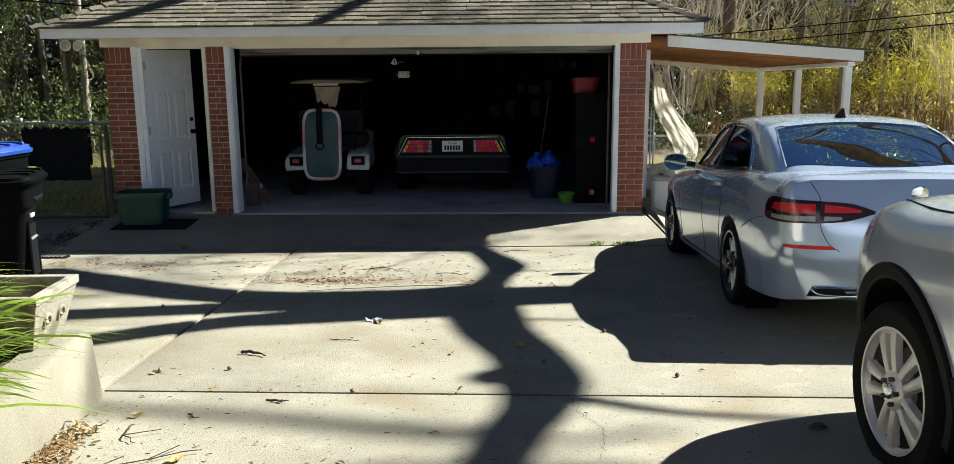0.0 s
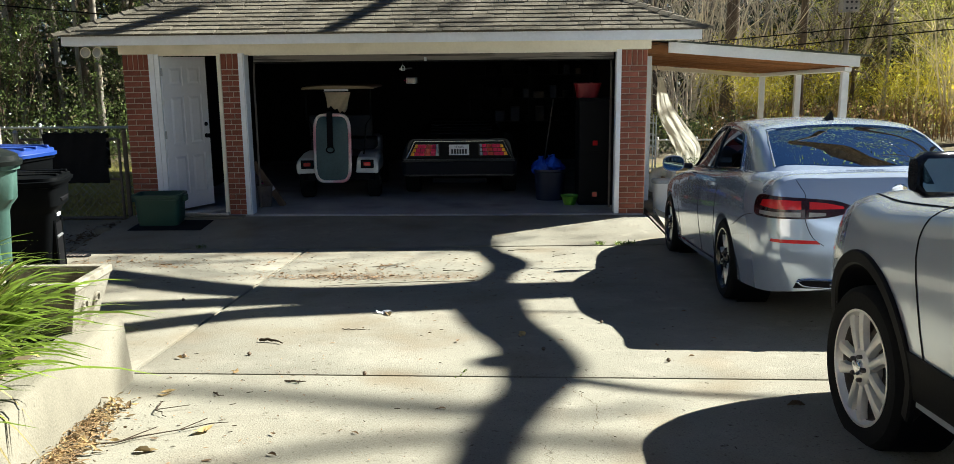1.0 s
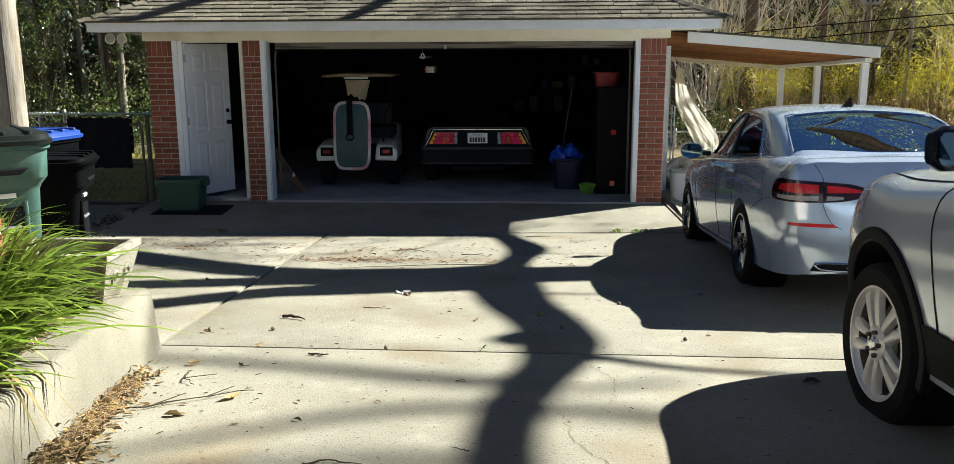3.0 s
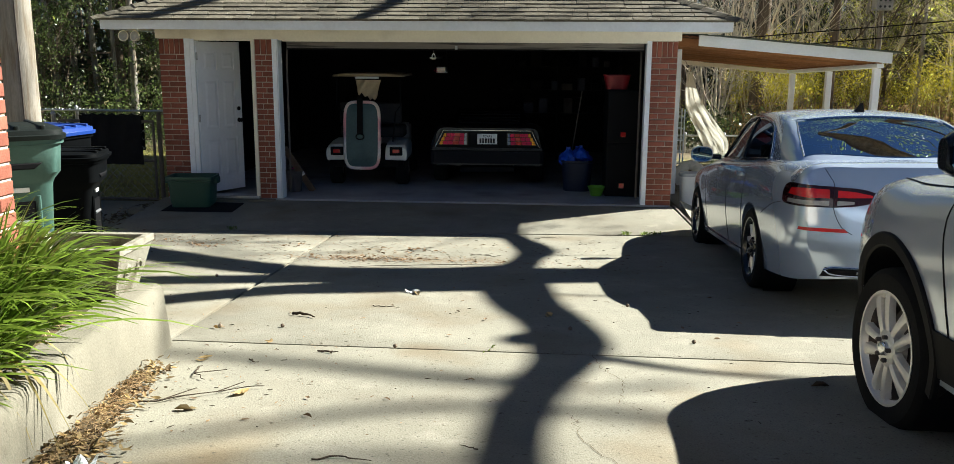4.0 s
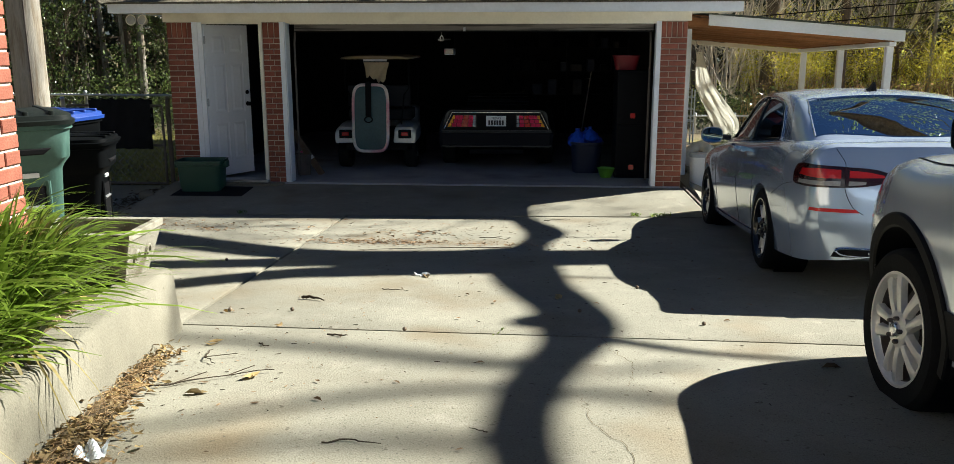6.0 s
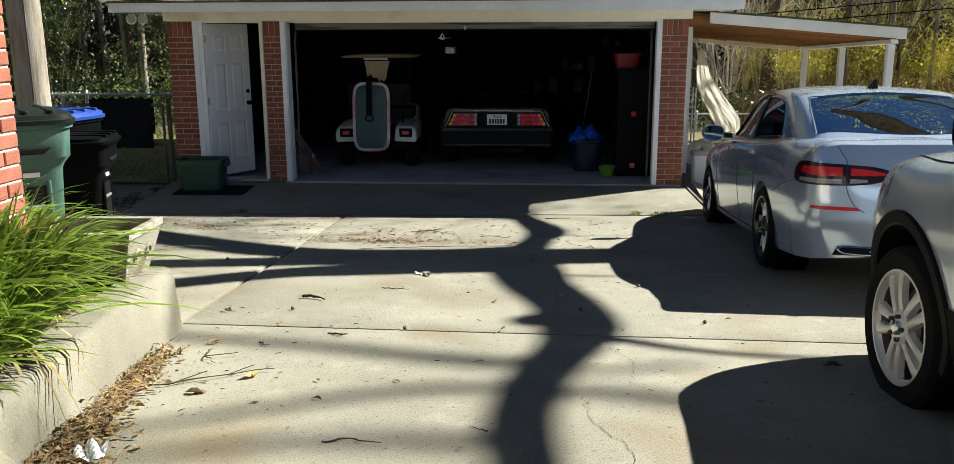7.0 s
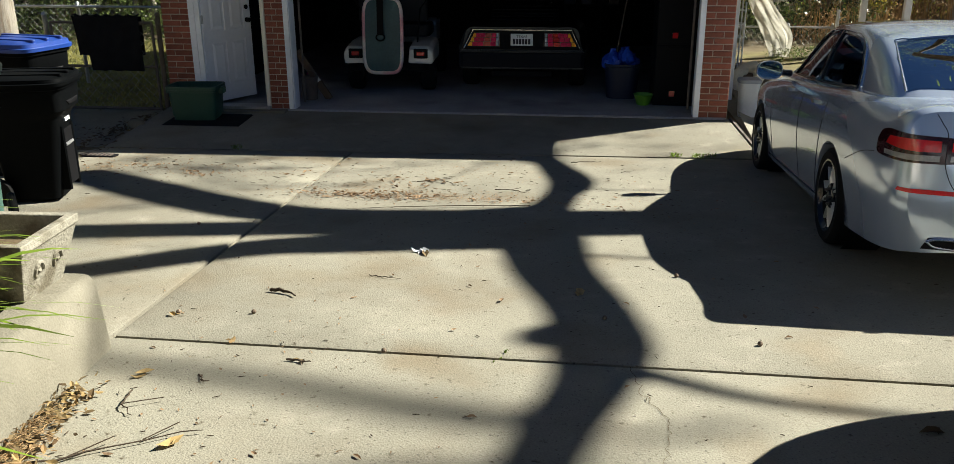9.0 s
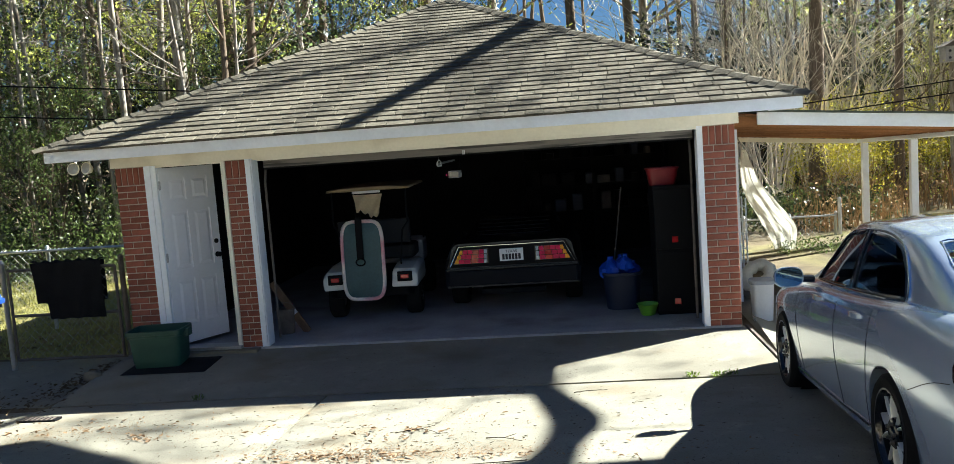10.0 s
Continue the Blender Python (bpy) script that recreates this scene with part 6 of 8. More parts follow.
pk = thing("pink_pot", "bright pink plastic pot beside a bucket", "pot", Matrix.Translation((-3.22, 12.35, 0.20)) @ Matrix.Diagonal((0.7, 0.7, 0.62, 1)))
part("pot", Geo().lathe([(0.06, -0.32), (0.07, 0.0), (0.09, 0.17), (0.08, 0.17), (0.05, 0.05)], 20), surf("pink_plastic", (0.55, 0.03, 0.20), 0.5), pk, smooth=True)
brd = thing("plank", "brown plank with a white tag leaning in the garage", "plank", Matrix.Translation((-2.86, 12.0, 0.0)))
part("board", Geo().box(-0.05, -0.015, 0, 0.05, 0.015, 0.78, Matrix.Rotation(radians(-33), 4, "Y")), surf("brown_plank", (0.11, 0.072, 0.044), 0.85, var=0.2, stretch=(6, 6, 0.6)), brd, bevel=0.004)
part("tag", Geo().box(-0.052, -0.019, 0.28, 0.052, -0.0165, 0.34, Matrix.Rotation(radians(-33), 4, "Y")), M_PLATE, brd, "white paper tag")
op = thing("door_opener", "white door opener unit hanging from the garage ceiling", "door opener", Matrix.Translation((-1.12, 14.0, 1.74)) @ Matrix.Diagonal((0.55, 0.6, 0.6, 1)))
part("housing", Geo().chamfer(-0.15, -0.2, 0.0, 0.15, 0.2, 0.17, 0.03), M_WHITE, op, bevel=0.015)
part("lamp_cover", Geo().chamfer(-0.13, -0.24, 0.02, 0.13, -0.2, 0.15, 0.01), M_CLEAR, op)
part("rail", Geo().box(-0.02, -2.6, 0.40, 0.02, 0.0, 0.44), M_STEEL, op)
part("hanger", Geo().box(-0.14, -0.02, 0.17, -0.12, 0.02, 0.70).box(0.12, -0.02, 0.17, 0.14, 0.02, 0.70), M_BLACK, op)
part("led", Geo().lathe([(0.008, 0), (0.006, 0.008)], 8, Matrix.Translation((-0.19, -0.2, 0.08)) @ Matrix.Rotation(radians(90), 4, "X")), surf("led_red", (0.5, 0.0, 0.02), 0.4, glow=((1, 0.02, 0.08), 3.0)), op, "tiny red light")
hg = thing("pull_handle", "white rope handle hanging below the raised door", "handle", Matrix.Translation((-1.02, 12.0, 1.98)))
part("cord", Geo().tube([(0, 0, 0.06), (0, 0, 0.26)], 0.005, 5), M_RUST, hg)
part("grip", Geo().tube([(-0.025, 0, 0.0), (-0.02, 0, 0.05), (0.0, 0, 0.075), (0.02, 0, 0.05), (0.025, 0, 0.0), (-0.025, 0, 0.0)], 0.009, 6), M_PLATE, hg, smooth=True)
cw = thing("work_cloth", "torn tan cloth draped on the golf cart", "cloth", Matrix.Translation((-2.14, 12.72, 1.32)))
part("rag", Geo().sheet(lambda u, v: (-0.19 + 0.40 * u + 0.10 * v * (0.4 - u), 0.03 * math.sin(u * 9 + v * 4), 0.33 - 0.27 * v * (0.55 + 0.45 * math.sin(u * 2.6 + 0.3)) - 0.05 * v * abs(math.sin(u * 11 + 1)) + 0.05 * v * math.sin(u * 5)), [i / 16 for i in range(17)], [i / 10 for i in range(11)]), surf("tan_cloth", (0.52, 0.42, 0.27), 0.9, var=0.1, bump=0.3), cw, smooth=True)
shf = thing("wall_shelf", "shelf with jars and boxes along the garage wall, near-black for shade", "shelf", Matrix.Translation((0.9, 16.5, 0)))
# shelves share the near-black that stands in for indoor shade
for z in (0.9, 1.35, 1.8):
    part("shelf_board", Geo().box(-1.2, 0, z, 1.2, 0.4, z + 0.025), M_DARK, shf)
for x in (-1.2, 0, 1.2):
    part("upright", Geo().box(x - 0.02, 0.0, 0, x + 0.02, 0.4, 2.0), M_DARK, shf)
rng = random.Random(8)
for z in (0.925, 1.375, 1.825):
    x = -1.05
    while x < 1.0:
        w, h = rng.uniform(0.08, 0.26), rng.uniform(0.10, 0.30)
        col = rng.choice([M_CARTB, M_DARK, M_BLACK, M_BLUEBIN, M_DARK, M_RUST])
        tagged(part("storage_box", Geo().chamfer(x, 16.55 - 16.5, z, x + w, 0.36, z + h, 0.01), col, bevel=0.005, m=Matrix.Translation((0.9, 16.5, 0))), "small dusty box on the garage shelf", "box", group="shelf boxes")
        x += w + rng.uniform(0.05, 0.2)

# ---- trees and shrubs ----
def leaf_mat(name, col, thin=0.45, rand=0.35, rough=0.5):
    return surf(name, col, rough, var=0.2, scale=0.6, fine=8, bump=0.0, rand=rand, thin=thin, spec=0.4)


M_LEAFD = leaf_mat("leaf_dark", (0.09, 0.12, 0.035), 0.4, 0.7, 0.32)
# near-black leaf: the wood's deep shade is put into its colour
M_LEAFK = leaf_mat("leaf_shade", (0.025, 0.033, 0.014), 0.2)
M_LEAFO = leaf_mat("leaf_olive", (0.43, 0.45, 0.10), 0.6, 0.6, 0.4)
M_LEAFY = leaf_mat("leaf_yellow", (0.70, 0.62, 0.07), 0.5, 0.5)
M_LEAFF = leaf_mat("leaf_far", (0.26, 0.285, 0.12), 0.6)
M_LEAFP = leaf_mat("pine_needles", (0.14, 0.19, 0.07), 0.55)
M_DRYST = surf("dry_stalk", (0.36, 0.24, 0.12), 0.85, var=0.2, bump=0.0, rand=0.3, thin=0.3)


def cloud(rs, centres, per, spread, size, thin=0.5):
    """Small four-cornered leaves scattered round the centres."""
    c = np.repeat(np.asarray(centres), per, axis=0)
    n = len(c)
    p = c + rs.normal(0, 1, (n, 3)) * np.asarray(spread)
    a = rs.normal(0, 1, (n, 3))
    a /= np.linalg.norm(a, axis=1, keepdims=True)
    b = np.cross(a, rs.normal(0, 1, (n, 3)))
    b /= np.linalg.norm(b, axis=1, keepdims=True)
    s = size * rs.uniform(0.55, 1.35, (n, 1))
    v = np.stack([p - a * s, p + b * s * thin, p + a * s, p - b * s * thin], axis=1).reshape(-1, 3)
    g = Geo()
    g.v = [tuple(q) for q in v.tolist()]
    g.f = [(4 * i, 4 * i + 1, 4 * i + 2, 4 * i + 3) for i in range(n)]
    return g


def grow(g, rng, p, d, L, r, depth, ends, kids=(2, 4), bend=0.25, up=0.08, sides=5):
    """A limb with side limbs; ends collects the twig tips."""
    pts, rad = [p.copy()], [r]
    n = 5
    for i in range(n):
        d = (d + Vector((rng.gauss(0, bend), rng.gauss(0, bend), rng.gauss(0, bend) + up)) * 0.5).normalized()
        p = p + d * L / n
        pts.append(p.copy())
        rad.append(r * (1 - 0.62 * (i + 1) / n))
    g.tube(pts, rad, sides if depth > 0 else 3, caps=False)
    if depth <= 0:
        ends.append(p)
        ends.append(pts[3])
        return
    for k in range(rng.randint(*kids)):
        i = rng.randint(2, n)
        side = Vector((rng.gauss(0, 1), rng.gauss(0, 1), rng.gauss(0.25, 0.7))).normalized()
        grow(g, rng, pts[i], (d + side * 0.95).normalized(), L * rng.uniform(0.45, 0.72), rad[i] * 0.62, depth - 1, ends, kids, bend, up, max(3, sides - 1))
    ends.append(p)


def tall_tree(name, label, seed, H, r, lean, bark, leaf, crown_from, crown, size, limbs=9, twigs=2):
    rng, rs = random.Random(seed), np.random.RandomState(seed)
    t = thing(name, label, "tree", group="woodland trees")
    g, ends = Geo(), []
    pts, rad = [], []
    for i in range(11):
        s = i / 10
        pts.append(Vector((lean[0] * s * H + 0.10 * math.sin(seed + s * 6) * H / 12, lean[1] * s * H + 0.10 * math.cos(seed * 2 + s * 5) * H / 12, H * s - 0.15)))
        rad.append(r * (1.25 if i == 0 else 1) * (1 - 0.72 * s))
    g.tube(pts, rad, 12)
    part("trunk", g, bark, t, smooth=True, fix=False)
    g2 = Geo()
    for k in range(limbs):
        s = rng.uniform(crown_from, 0.97)
        i = min(9, int(s * 10))
        p = pts[i].lerp(pts[i + 1], s * 10 - i)
        a = rng.uniform(0, 2 * math.pi)
        grow(g2, rng, p, Vector((math.cos(a), math.sin(a), rng.uniform(0.0, 0.7))).normalized(), H * rng.uniform(0.14, 0.26), rad[i] * 0.42, twigs, ends)
    part("limb", g2, bark, t, smooth=True, fix=False)
    if crown:
        tagged(part("crown", cloud(rs, [tuple(e) for e in ends], max(1, crown // max(1, len(ends))), (0.45, 0.45, 0.3), size), leaf, t, fix=False), kind="stuff")
    return t


def shrub(name, label, seed, H, W, stems, bark, leaf, count, size, twigs=2, bush_z=0.5, cat="shrub", spread=0.28, r=0.035, bend=0.16):
    rng, rs = random.Random(seed), np.random.RandomState(seed)
    t = thing(name, label, cat, group=name + "s")
    g, ends = Geo(), []
    single = count == 0
    for k in range(stems):
        a = rng.uniform(0, 2 * math.pi)
        q = rng.uniform(0.1, 1.0)
        d = Vector((math.cos(a) * q * W / H, math.sin(a) * q * W / H, 1)).normalized()
        grow(g, rng, Vector((math.cos(a) * 0.15, math.sin(a) * 0.15, -0.1)), d, H * rng.uniform(0.55, 0.85), r * rng.uniform(0.6, 1.2), twigs, ends, (3, 5), bend, 0.05)
        if single:
            part("stem", g, bark, t, smooth=True, fix=False)
            g = Geo()
    if not single:
        part("stem", g, bark, t, smooth=True, fix=False)
    if count:
        pts = [tuple(e) for e in ends if e.z > bush_z * 0.4]
        tagged(part("foliage", cloud(rs, pts, max(1, count // len(pts)), (spread, spread, spread * 0.8), size), leaf, t, fix=False), kind="stuff")
    return t


def plant_out(proto, spots, rng):
    for k, (x, y, s) in enumerate(spots):
        m = Matrix.Translation((x, y, ground_z(x, y))) @ Matrix.Rotation(rng.uniform(0, 6.28), 4, "Z") @ Matrix.Diagonal((s, s, s * rng.uniform(0.9, 1.1), 1))
        if k == 0:
            proto.matrix_basis = m
        else:
            c = copy_thing(proto, m)
            c.matrix_basis = m


rng = random.Random(21)
# evergreen understorey
ev1 = shrub("evergreen_shrub", "dense dark evergreen understorey tree behind the fence", 3, 6.5, 4.5, 7, M_BARK, M_LEAFD, 9000, 0.055, 2, 0.3, "tree", 0.16, 0.05)
plant_out(ev1, [(-8.0, 23.0, 0.8), (-13.6, 24.0, 0.95), (-17.5, 25, 1.1), (-7.6, 27, 1.05), (-20, 29, 1.3), (-13.5, 31, 1.4), (-4.6, 36, 1.0), (16.5, 33, 1.2), (-7.6, 22.2, 0.48), (-9.6, 21.8, 0.52), (-11.6, 20.0, 0.6), (-14.2, 20.2, 0.65), (-16.5, 19.0, 0.7)], rng)
ev2 = shrub("evergreen_shrub", "olive-green evergreen tree in the wood edge", 4, 7.5, 4.0, 6, M_BARK, M_LEAFO, 8000, 0.052, 2, 0.3, "tree", 0.15, 0.05)
plant_out(ev2, [(-11.6, 27.0, 1.0), (-15.5, 27.0, 1.1), (-9.8, 30, 1.2), (-18, 34, 1.5), (-5.4, 31, 1.0), (13.4, 31.5, 0.8), (18.0, 35.0, 1.1), (11, 37, 1.3), (12.0, 27.8, 0.55), (14.6, 28.6, 0.7)], rng)
yb = shrub("yellow_shrub", "bright yellow-leaved shrub behind the carport", 6, 3.2, 3.2, 10, M_TWIG, M_LEAFY, 5600, 0.046, 2, 0.3, "shrub", 0.18, 0.025)
plant_out(yb, [(6.81, 23.0, 0.62), (7.8, 24.3, 0.68), (9.3, 24.8, 0.62), (10.9, 24.6, 0.5), (12.9, 24.4, 0.66)], rng)
bs = shrub("bare_shrub", "leafless pale multi-stemmed shrub behind the carport", 9, 5.6, 1.9, 13, M_TWIG, M_LEAFO, 0, 0.05, 2, 0.3, "shrub", 0.2, 0.036, 0.17)
plant_out(bs, [(4.9, 21.8, 0.85), (6.4, 23.5, 1.0), (9.2, 28.5, 1.2), (12.3, 23.3, 0.7), (12.8, 31, 1.3), (5.2, 28, 1.2), (8.0, 33, 1.5), (6.0, 25.5, 1.1), (10.4, 26.2, 1.0)], rng)
bt = shrub("twiggy_tree", "grey-brown leafless tree with dense fine twigs", 12, 9.0, 5.0, 5, M_TWIG, M_LEAFO, 900, 0.05, 2, 0.3, "tree", 0.4, 0.07)
plant_out(bt, [(8.6, 30.0, 1.0), (12.2, 33.0, 1.1), (5.4, 33.0, 1.0), (17.0, 36.0, 1.2), (-5.8, 34.0, 1.0), (-12.0, 36.0, 1.2)], rng)

# tall trunks
oak = tall_tree("hardwood_tree", "tall grey-barked leafless hardwood in the wood edge", 5, 17, 0.24, (-0.05, 0.0), M_BARKL, M_LEAFO, 0.22, 500, 0.08, 11, 2)
plant_out(oak, [(3.8, 38, 1.0), (-17.0, 27.0, 0.9), (-2.5, 38.0, 1.1), (-8.8, 32, 1.0)], random.Random(2))
pine = tall_tree("pine_tree", "tall dark pine trunk with high sparse crown", 7, 20, 0.25, (0.01, 0.01), M_BARK, M_LEAFP, 0.45, 2600, 0.11, 14, 2)
# pine at x 17.4 stands out of view, added to dapple the roof
plant_out(pine, [(6.3, 23.0, 0.78), (8.3, 23.2, 0.52), (-6.9, 22.0, 0.62), (-8.6, 24.6, 0.8), (-15.2, 31.0, 1.1), (2.6, 33.5, 0.9), (0.7, 34.5, 0.95), (-4.4, 33.5, 0.95), (15.6, 33.5, 0.8), (14.6, 35, 1.0), (20.5, 36, 1.0), (-22.0, 33.0, 1.0), (17.6, 38, 1.1), (7.0, 39, 1.1), (17.4, 24.2, 1.05)], random.Random(3))

# single trunks that stand out at the wood edge
for x, y, seed, H, r, lean, bark, low, leaf, lab in ((-12.35, 22.0, 51, 14, 0.085, (-0.065, 0.0), M_BARKL, 0.55, 300, "slender pale-grey trunk leaning over the back fence"), (-10.5, 22.0, 52, 15, 0.115, (-0.055, 0.0), M_BARK, 0.40, 300, "dark rough-barked trunk with a slight lean"),
                                              (-8.8, 22.0, 53, 16, 0.21, (0.02, 0.0), M_BARKL, 0.26, 400, "stout grey forked trunk behind the garage"), (-9.7, 22.6, 54, 14, 0.12, (0.05, 0.0), M_BARKL, 0.45, 250, "grey trunk leaning towards the garage"), (-6.35, 26.0, 55, 17, 0.15, (0.0, 0.0), M_BARK, 0.45, 300, "straight dark trunk behind the roof")):
    tt = tall_tree("woodland_tree", lab, seed, H, r, lean, bark, M_LEAFO, low, leaf, 0.05, 12, 2)
    tt.matrix_basis = Matrix.Translation((x, y, ground_z(x, y)))
tw = shrub("twisted_tree", "small dark tree with arching twisted limbs", 62, 5.2, 5.5, 6, M_BARK, M_LEAFO, 1500, 0.04, 2, 0.3, "tree", 0.35, 0.085, 0.42)
plant_out(tw, [(10.4, 26.0, 0.85), (13.2, 27.5, 0.9), (-7.2, 24.0, 1.25)], random.Random(8))
ob2 = shrub("olive_shrub", "tall shrub with small golden-olive leaves", 63, 4.6, 3.4, 9, M_TWIG, surf("leaf_golden", (0.60, 0.58, 0.10), 0.45, var=0.2, scale=0.6, fine=8, bump=0.0, rand=0.6, thin=0.6), 4200, 0.036, 2, 0.3, "shrub", 0.15, 0.03)
plant_out(ob2, [(12.4, 25.6, 0.85), (14.2, 25.0, 0.75), (10.6, 28.2, 0.8), (16.2, 26.5, 0.9)], random.Random(9))

# slender saplings between the larger trunks
sap = tall_tree("sapling_tree", "slender pale-barked leafless sapling in the wood edge", 15, 12, 0.085, (0.015, 0.0), M_BARKL, M_LEAFO, 0.35, 260, 0.05, 10, 2)
rq = random.Random(44)
plant_out(sap, [(-6.2 - 0.62 * k + rq.uniform(-0.3, 0.3), rq.uniform(19.5, 27.0), rq.uniform(0.7, 1.15)) for k in range(18)] + [(4.2 + 0.85 * k + rq.uniform(-0.3, 0.3), rq.uniform(24.0, 32.0), rq.uniform(0.6, 1.0)) for k in range(15)], rq)
dk = tall_tree("sapling_tree", "slender dark-barked leafless sapling in the wood edge", 16, 13, 0.10, (-0.02, 0.01), M_BARK, M_LEAFO, 0.3, 420, 0.05, 12, 2)
plant_out(dk, [(-6.0 - 0.9 * k + rq.uniform(-0.4, 0.4), rq.uniform(20.5, 29.0), rq.uniform(0.7, 1.15)) for k in range(12)] + [(4.8 + 1.15 * k + rq.uniform(-0.4, 0.4), rq.uniform(25.0, 33.0), rq.uniform(0.6, 1.05)) for k in range(11)], rq)

# brown stalks along the back fence
rs = np.random.RandomState(4)
g = Geo()
for i in range(420):
    x, y = rs.uniform(5.6, 14.5), rs.uniform(20.9, 23.5)
    h = rs.uniform(0.4, 1.3)
    d = rs.normal(0, 0.22, 2)
    z = ground_z(x, y)
    g.tube([(x, y, z), (x + d[0] * h * 0.4, y + d[1] * h * 0.4, z + h * 0.6), (x + d[0] * h * 1.2, y + d[1] * h, z + h)], [0.012, 0.009, 0.003], 3, caps=False)
tagged(part("dry_stalks", g, M_DRYST, fix=False), "dry brown stalks along the back fence", "dry plants", kind="stuff")
tagged(part("dead_leaves", cloud(rs, np.column_stack([rs.uniform(5.6, 14.5, 500), rs.uniform(20.9, 23.8, 500), rs.uniform(0.0, 0.9, 500)]), 5, (0.12, 0.12, 0.1), 0.042), M_DRYST, fix=False), "withered brown leaves on the stalks", "dry plants", kind="stuff")
# brush behind the low wire fence
rs = np.random.RandomState(91)
g = Geo()
for x, y, top in zip(rs.uniform(4.9, 7.0, 150), rs.uniform(18.9, 19.9, 150), rs.uniform(0.3, 0.8, 150)):
    z = ground_z(x, y)
    q = rs.normal(0, 0.12, 2)
    g.tube([(x, y, z - 0.02), (x + q[0] * 0.3, y + q[1] * 0.3, z + top * 0.6), (x + q[0], y + q[1], z + top)], [0.009, 0.007, 0.003], 4, caps=False)
tagged(part("dry_stalks", g, M_DRYST, fix=False), "withered brown stalks by a steel post", "dry plants", kind="stuff")
tagged(part("dead_leaves", cloud(rs, np.column_stack([rs.uniform(4.9, 7.0, 130), rs.uniform(18.8, 19.9, 130), rs.uniform(0.0, 0.55, 130)]), 6, (0.08, 0.08, 0.1), 0.026), M_DRYST, fix=False), "curled brown leaves among withered stalks", "dead leaves", kind="stuff")
tagged(part("brush", cloud(rs, np.column_stack([rs.uniform(2.9, 6.6, 260), rs.uniform(19.2, 20.6, 260), rs.uniform(0.0, 0.7, 260)]), 12, (0.16, 0.16, 0.12), 0.045), M_LEAFD, fix=False), "dark green brush behind the wire fence", "undergrowth", kind="stuff")
tagged(part("ground_plants", cloud(rs, np.column_stack([rs.uniform(4.0, 5.2, 90), rs.uniform(16.4, 17.6, 90), rs.uniform(-0.05, 0.10, 90)]), 14, (0.08, 0.08, 0.05), 0.022), M_LEAFD, fix=False), "low green plants behind the carport", "plants", kind="stuff")

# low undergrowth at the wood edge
# both near-black thickets are added backdrops with shade in their colour
for lab, mat, n, (xa, xb), (ya, yb2), top in (("dark evergreen undergrowth behind the fence", M_LEAFD, 2600, (-17, -5.5), (17.6, 22.5), 1.7), ("tangled green and brown undergrowth behind the carport", M_LEAFO, 700, (4.5, 14), (23.0, 27.0), 1.2), ("near-black leaf mass standing in for shade behind the bare shrubs", M_LEAFK, 2600, (2.5, 19.0), (28.5, 33.0), 5.6), ("near-black leaf mass standing in for shade deep in the wood", M_LEAFK, 2200, (-22.0, -4.0), (24.0, 33.0), 6.5)):
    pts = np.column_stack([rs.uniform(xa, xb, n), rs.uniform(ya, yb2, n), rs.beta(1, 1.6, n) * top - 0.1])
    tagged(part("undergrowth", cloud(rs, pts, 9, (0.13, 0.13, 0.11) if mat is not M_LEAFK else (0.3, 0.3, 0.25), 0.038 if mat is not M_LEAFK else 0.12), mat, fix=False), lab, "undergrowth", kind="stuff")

# far wood closing the view
c, back = [], []
rs = np.random.RandomState(14)
for i in range(1000):
    a = rs.uniform(-math.pi, math.pi)
    rad = rs.uniform(44, 66)
    h = rs.beta(1.1, 1.9) * (9 + 3 * math.sin(a * 9))
    if -0.10 < a < 0.32:
        h *= 0.4
    elif a < -1.25 or a > 2.0:
        h *= 1.0
    (c if -1.25 < a < 1.25 else back).append((rad * math.sin(a), 5 + rad * math.cos(a), h))
tagged(part("far_wood_leaves", cloud(rs, c, 12, (0.7, 0.7, 0.5), 0.22), M_LEAFF, fix=False), "distant wall of mixed winter woodland", "woods", kind="stuff")
# leaves out of view, added near-black so little warm light bounces back
tagged(part("far_wood_evergreens", cloud(rs, back, 16, (1.2, 1.2, 1.0), 0.36), M_LEAFK, fix=False), "unseen near-black leaf ring added to cut bounced light", "woods", kind="stuff")
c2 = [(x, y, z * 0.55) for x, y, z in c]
# dark leaf layer behind the far wood, painted as its shade
tagged(part("far_wood_shade", cloud(rs, [(x * 1.12, y * 1.12, z * 0.9) for x, y, z in c2], 12, (1.2, 1.2, 0.7), 0.34), M_LEAFK, fix=False), "distant near-black leaves standing in for woodland shade", "woods", kind="stuff")
g = Geo()
for i in range(150):
    a = rs.uniform(-math.pi, math.pi)
    rad = rs.uniform(38, 60)
    x, y = rad * math.sin(a), 5 + rad * math.cos(a)
    h = rs.uniform(12, 19)
    g.tube([(x, y, -0.5), (x + rs.normal(0, 0.3), y, h * 0.5), (x + rs.normal(0, 0.5), y, h)], [rs.uniform(0.14, 0.28), 0.14, 0.05], 7, caps=False)
tw = Geo()
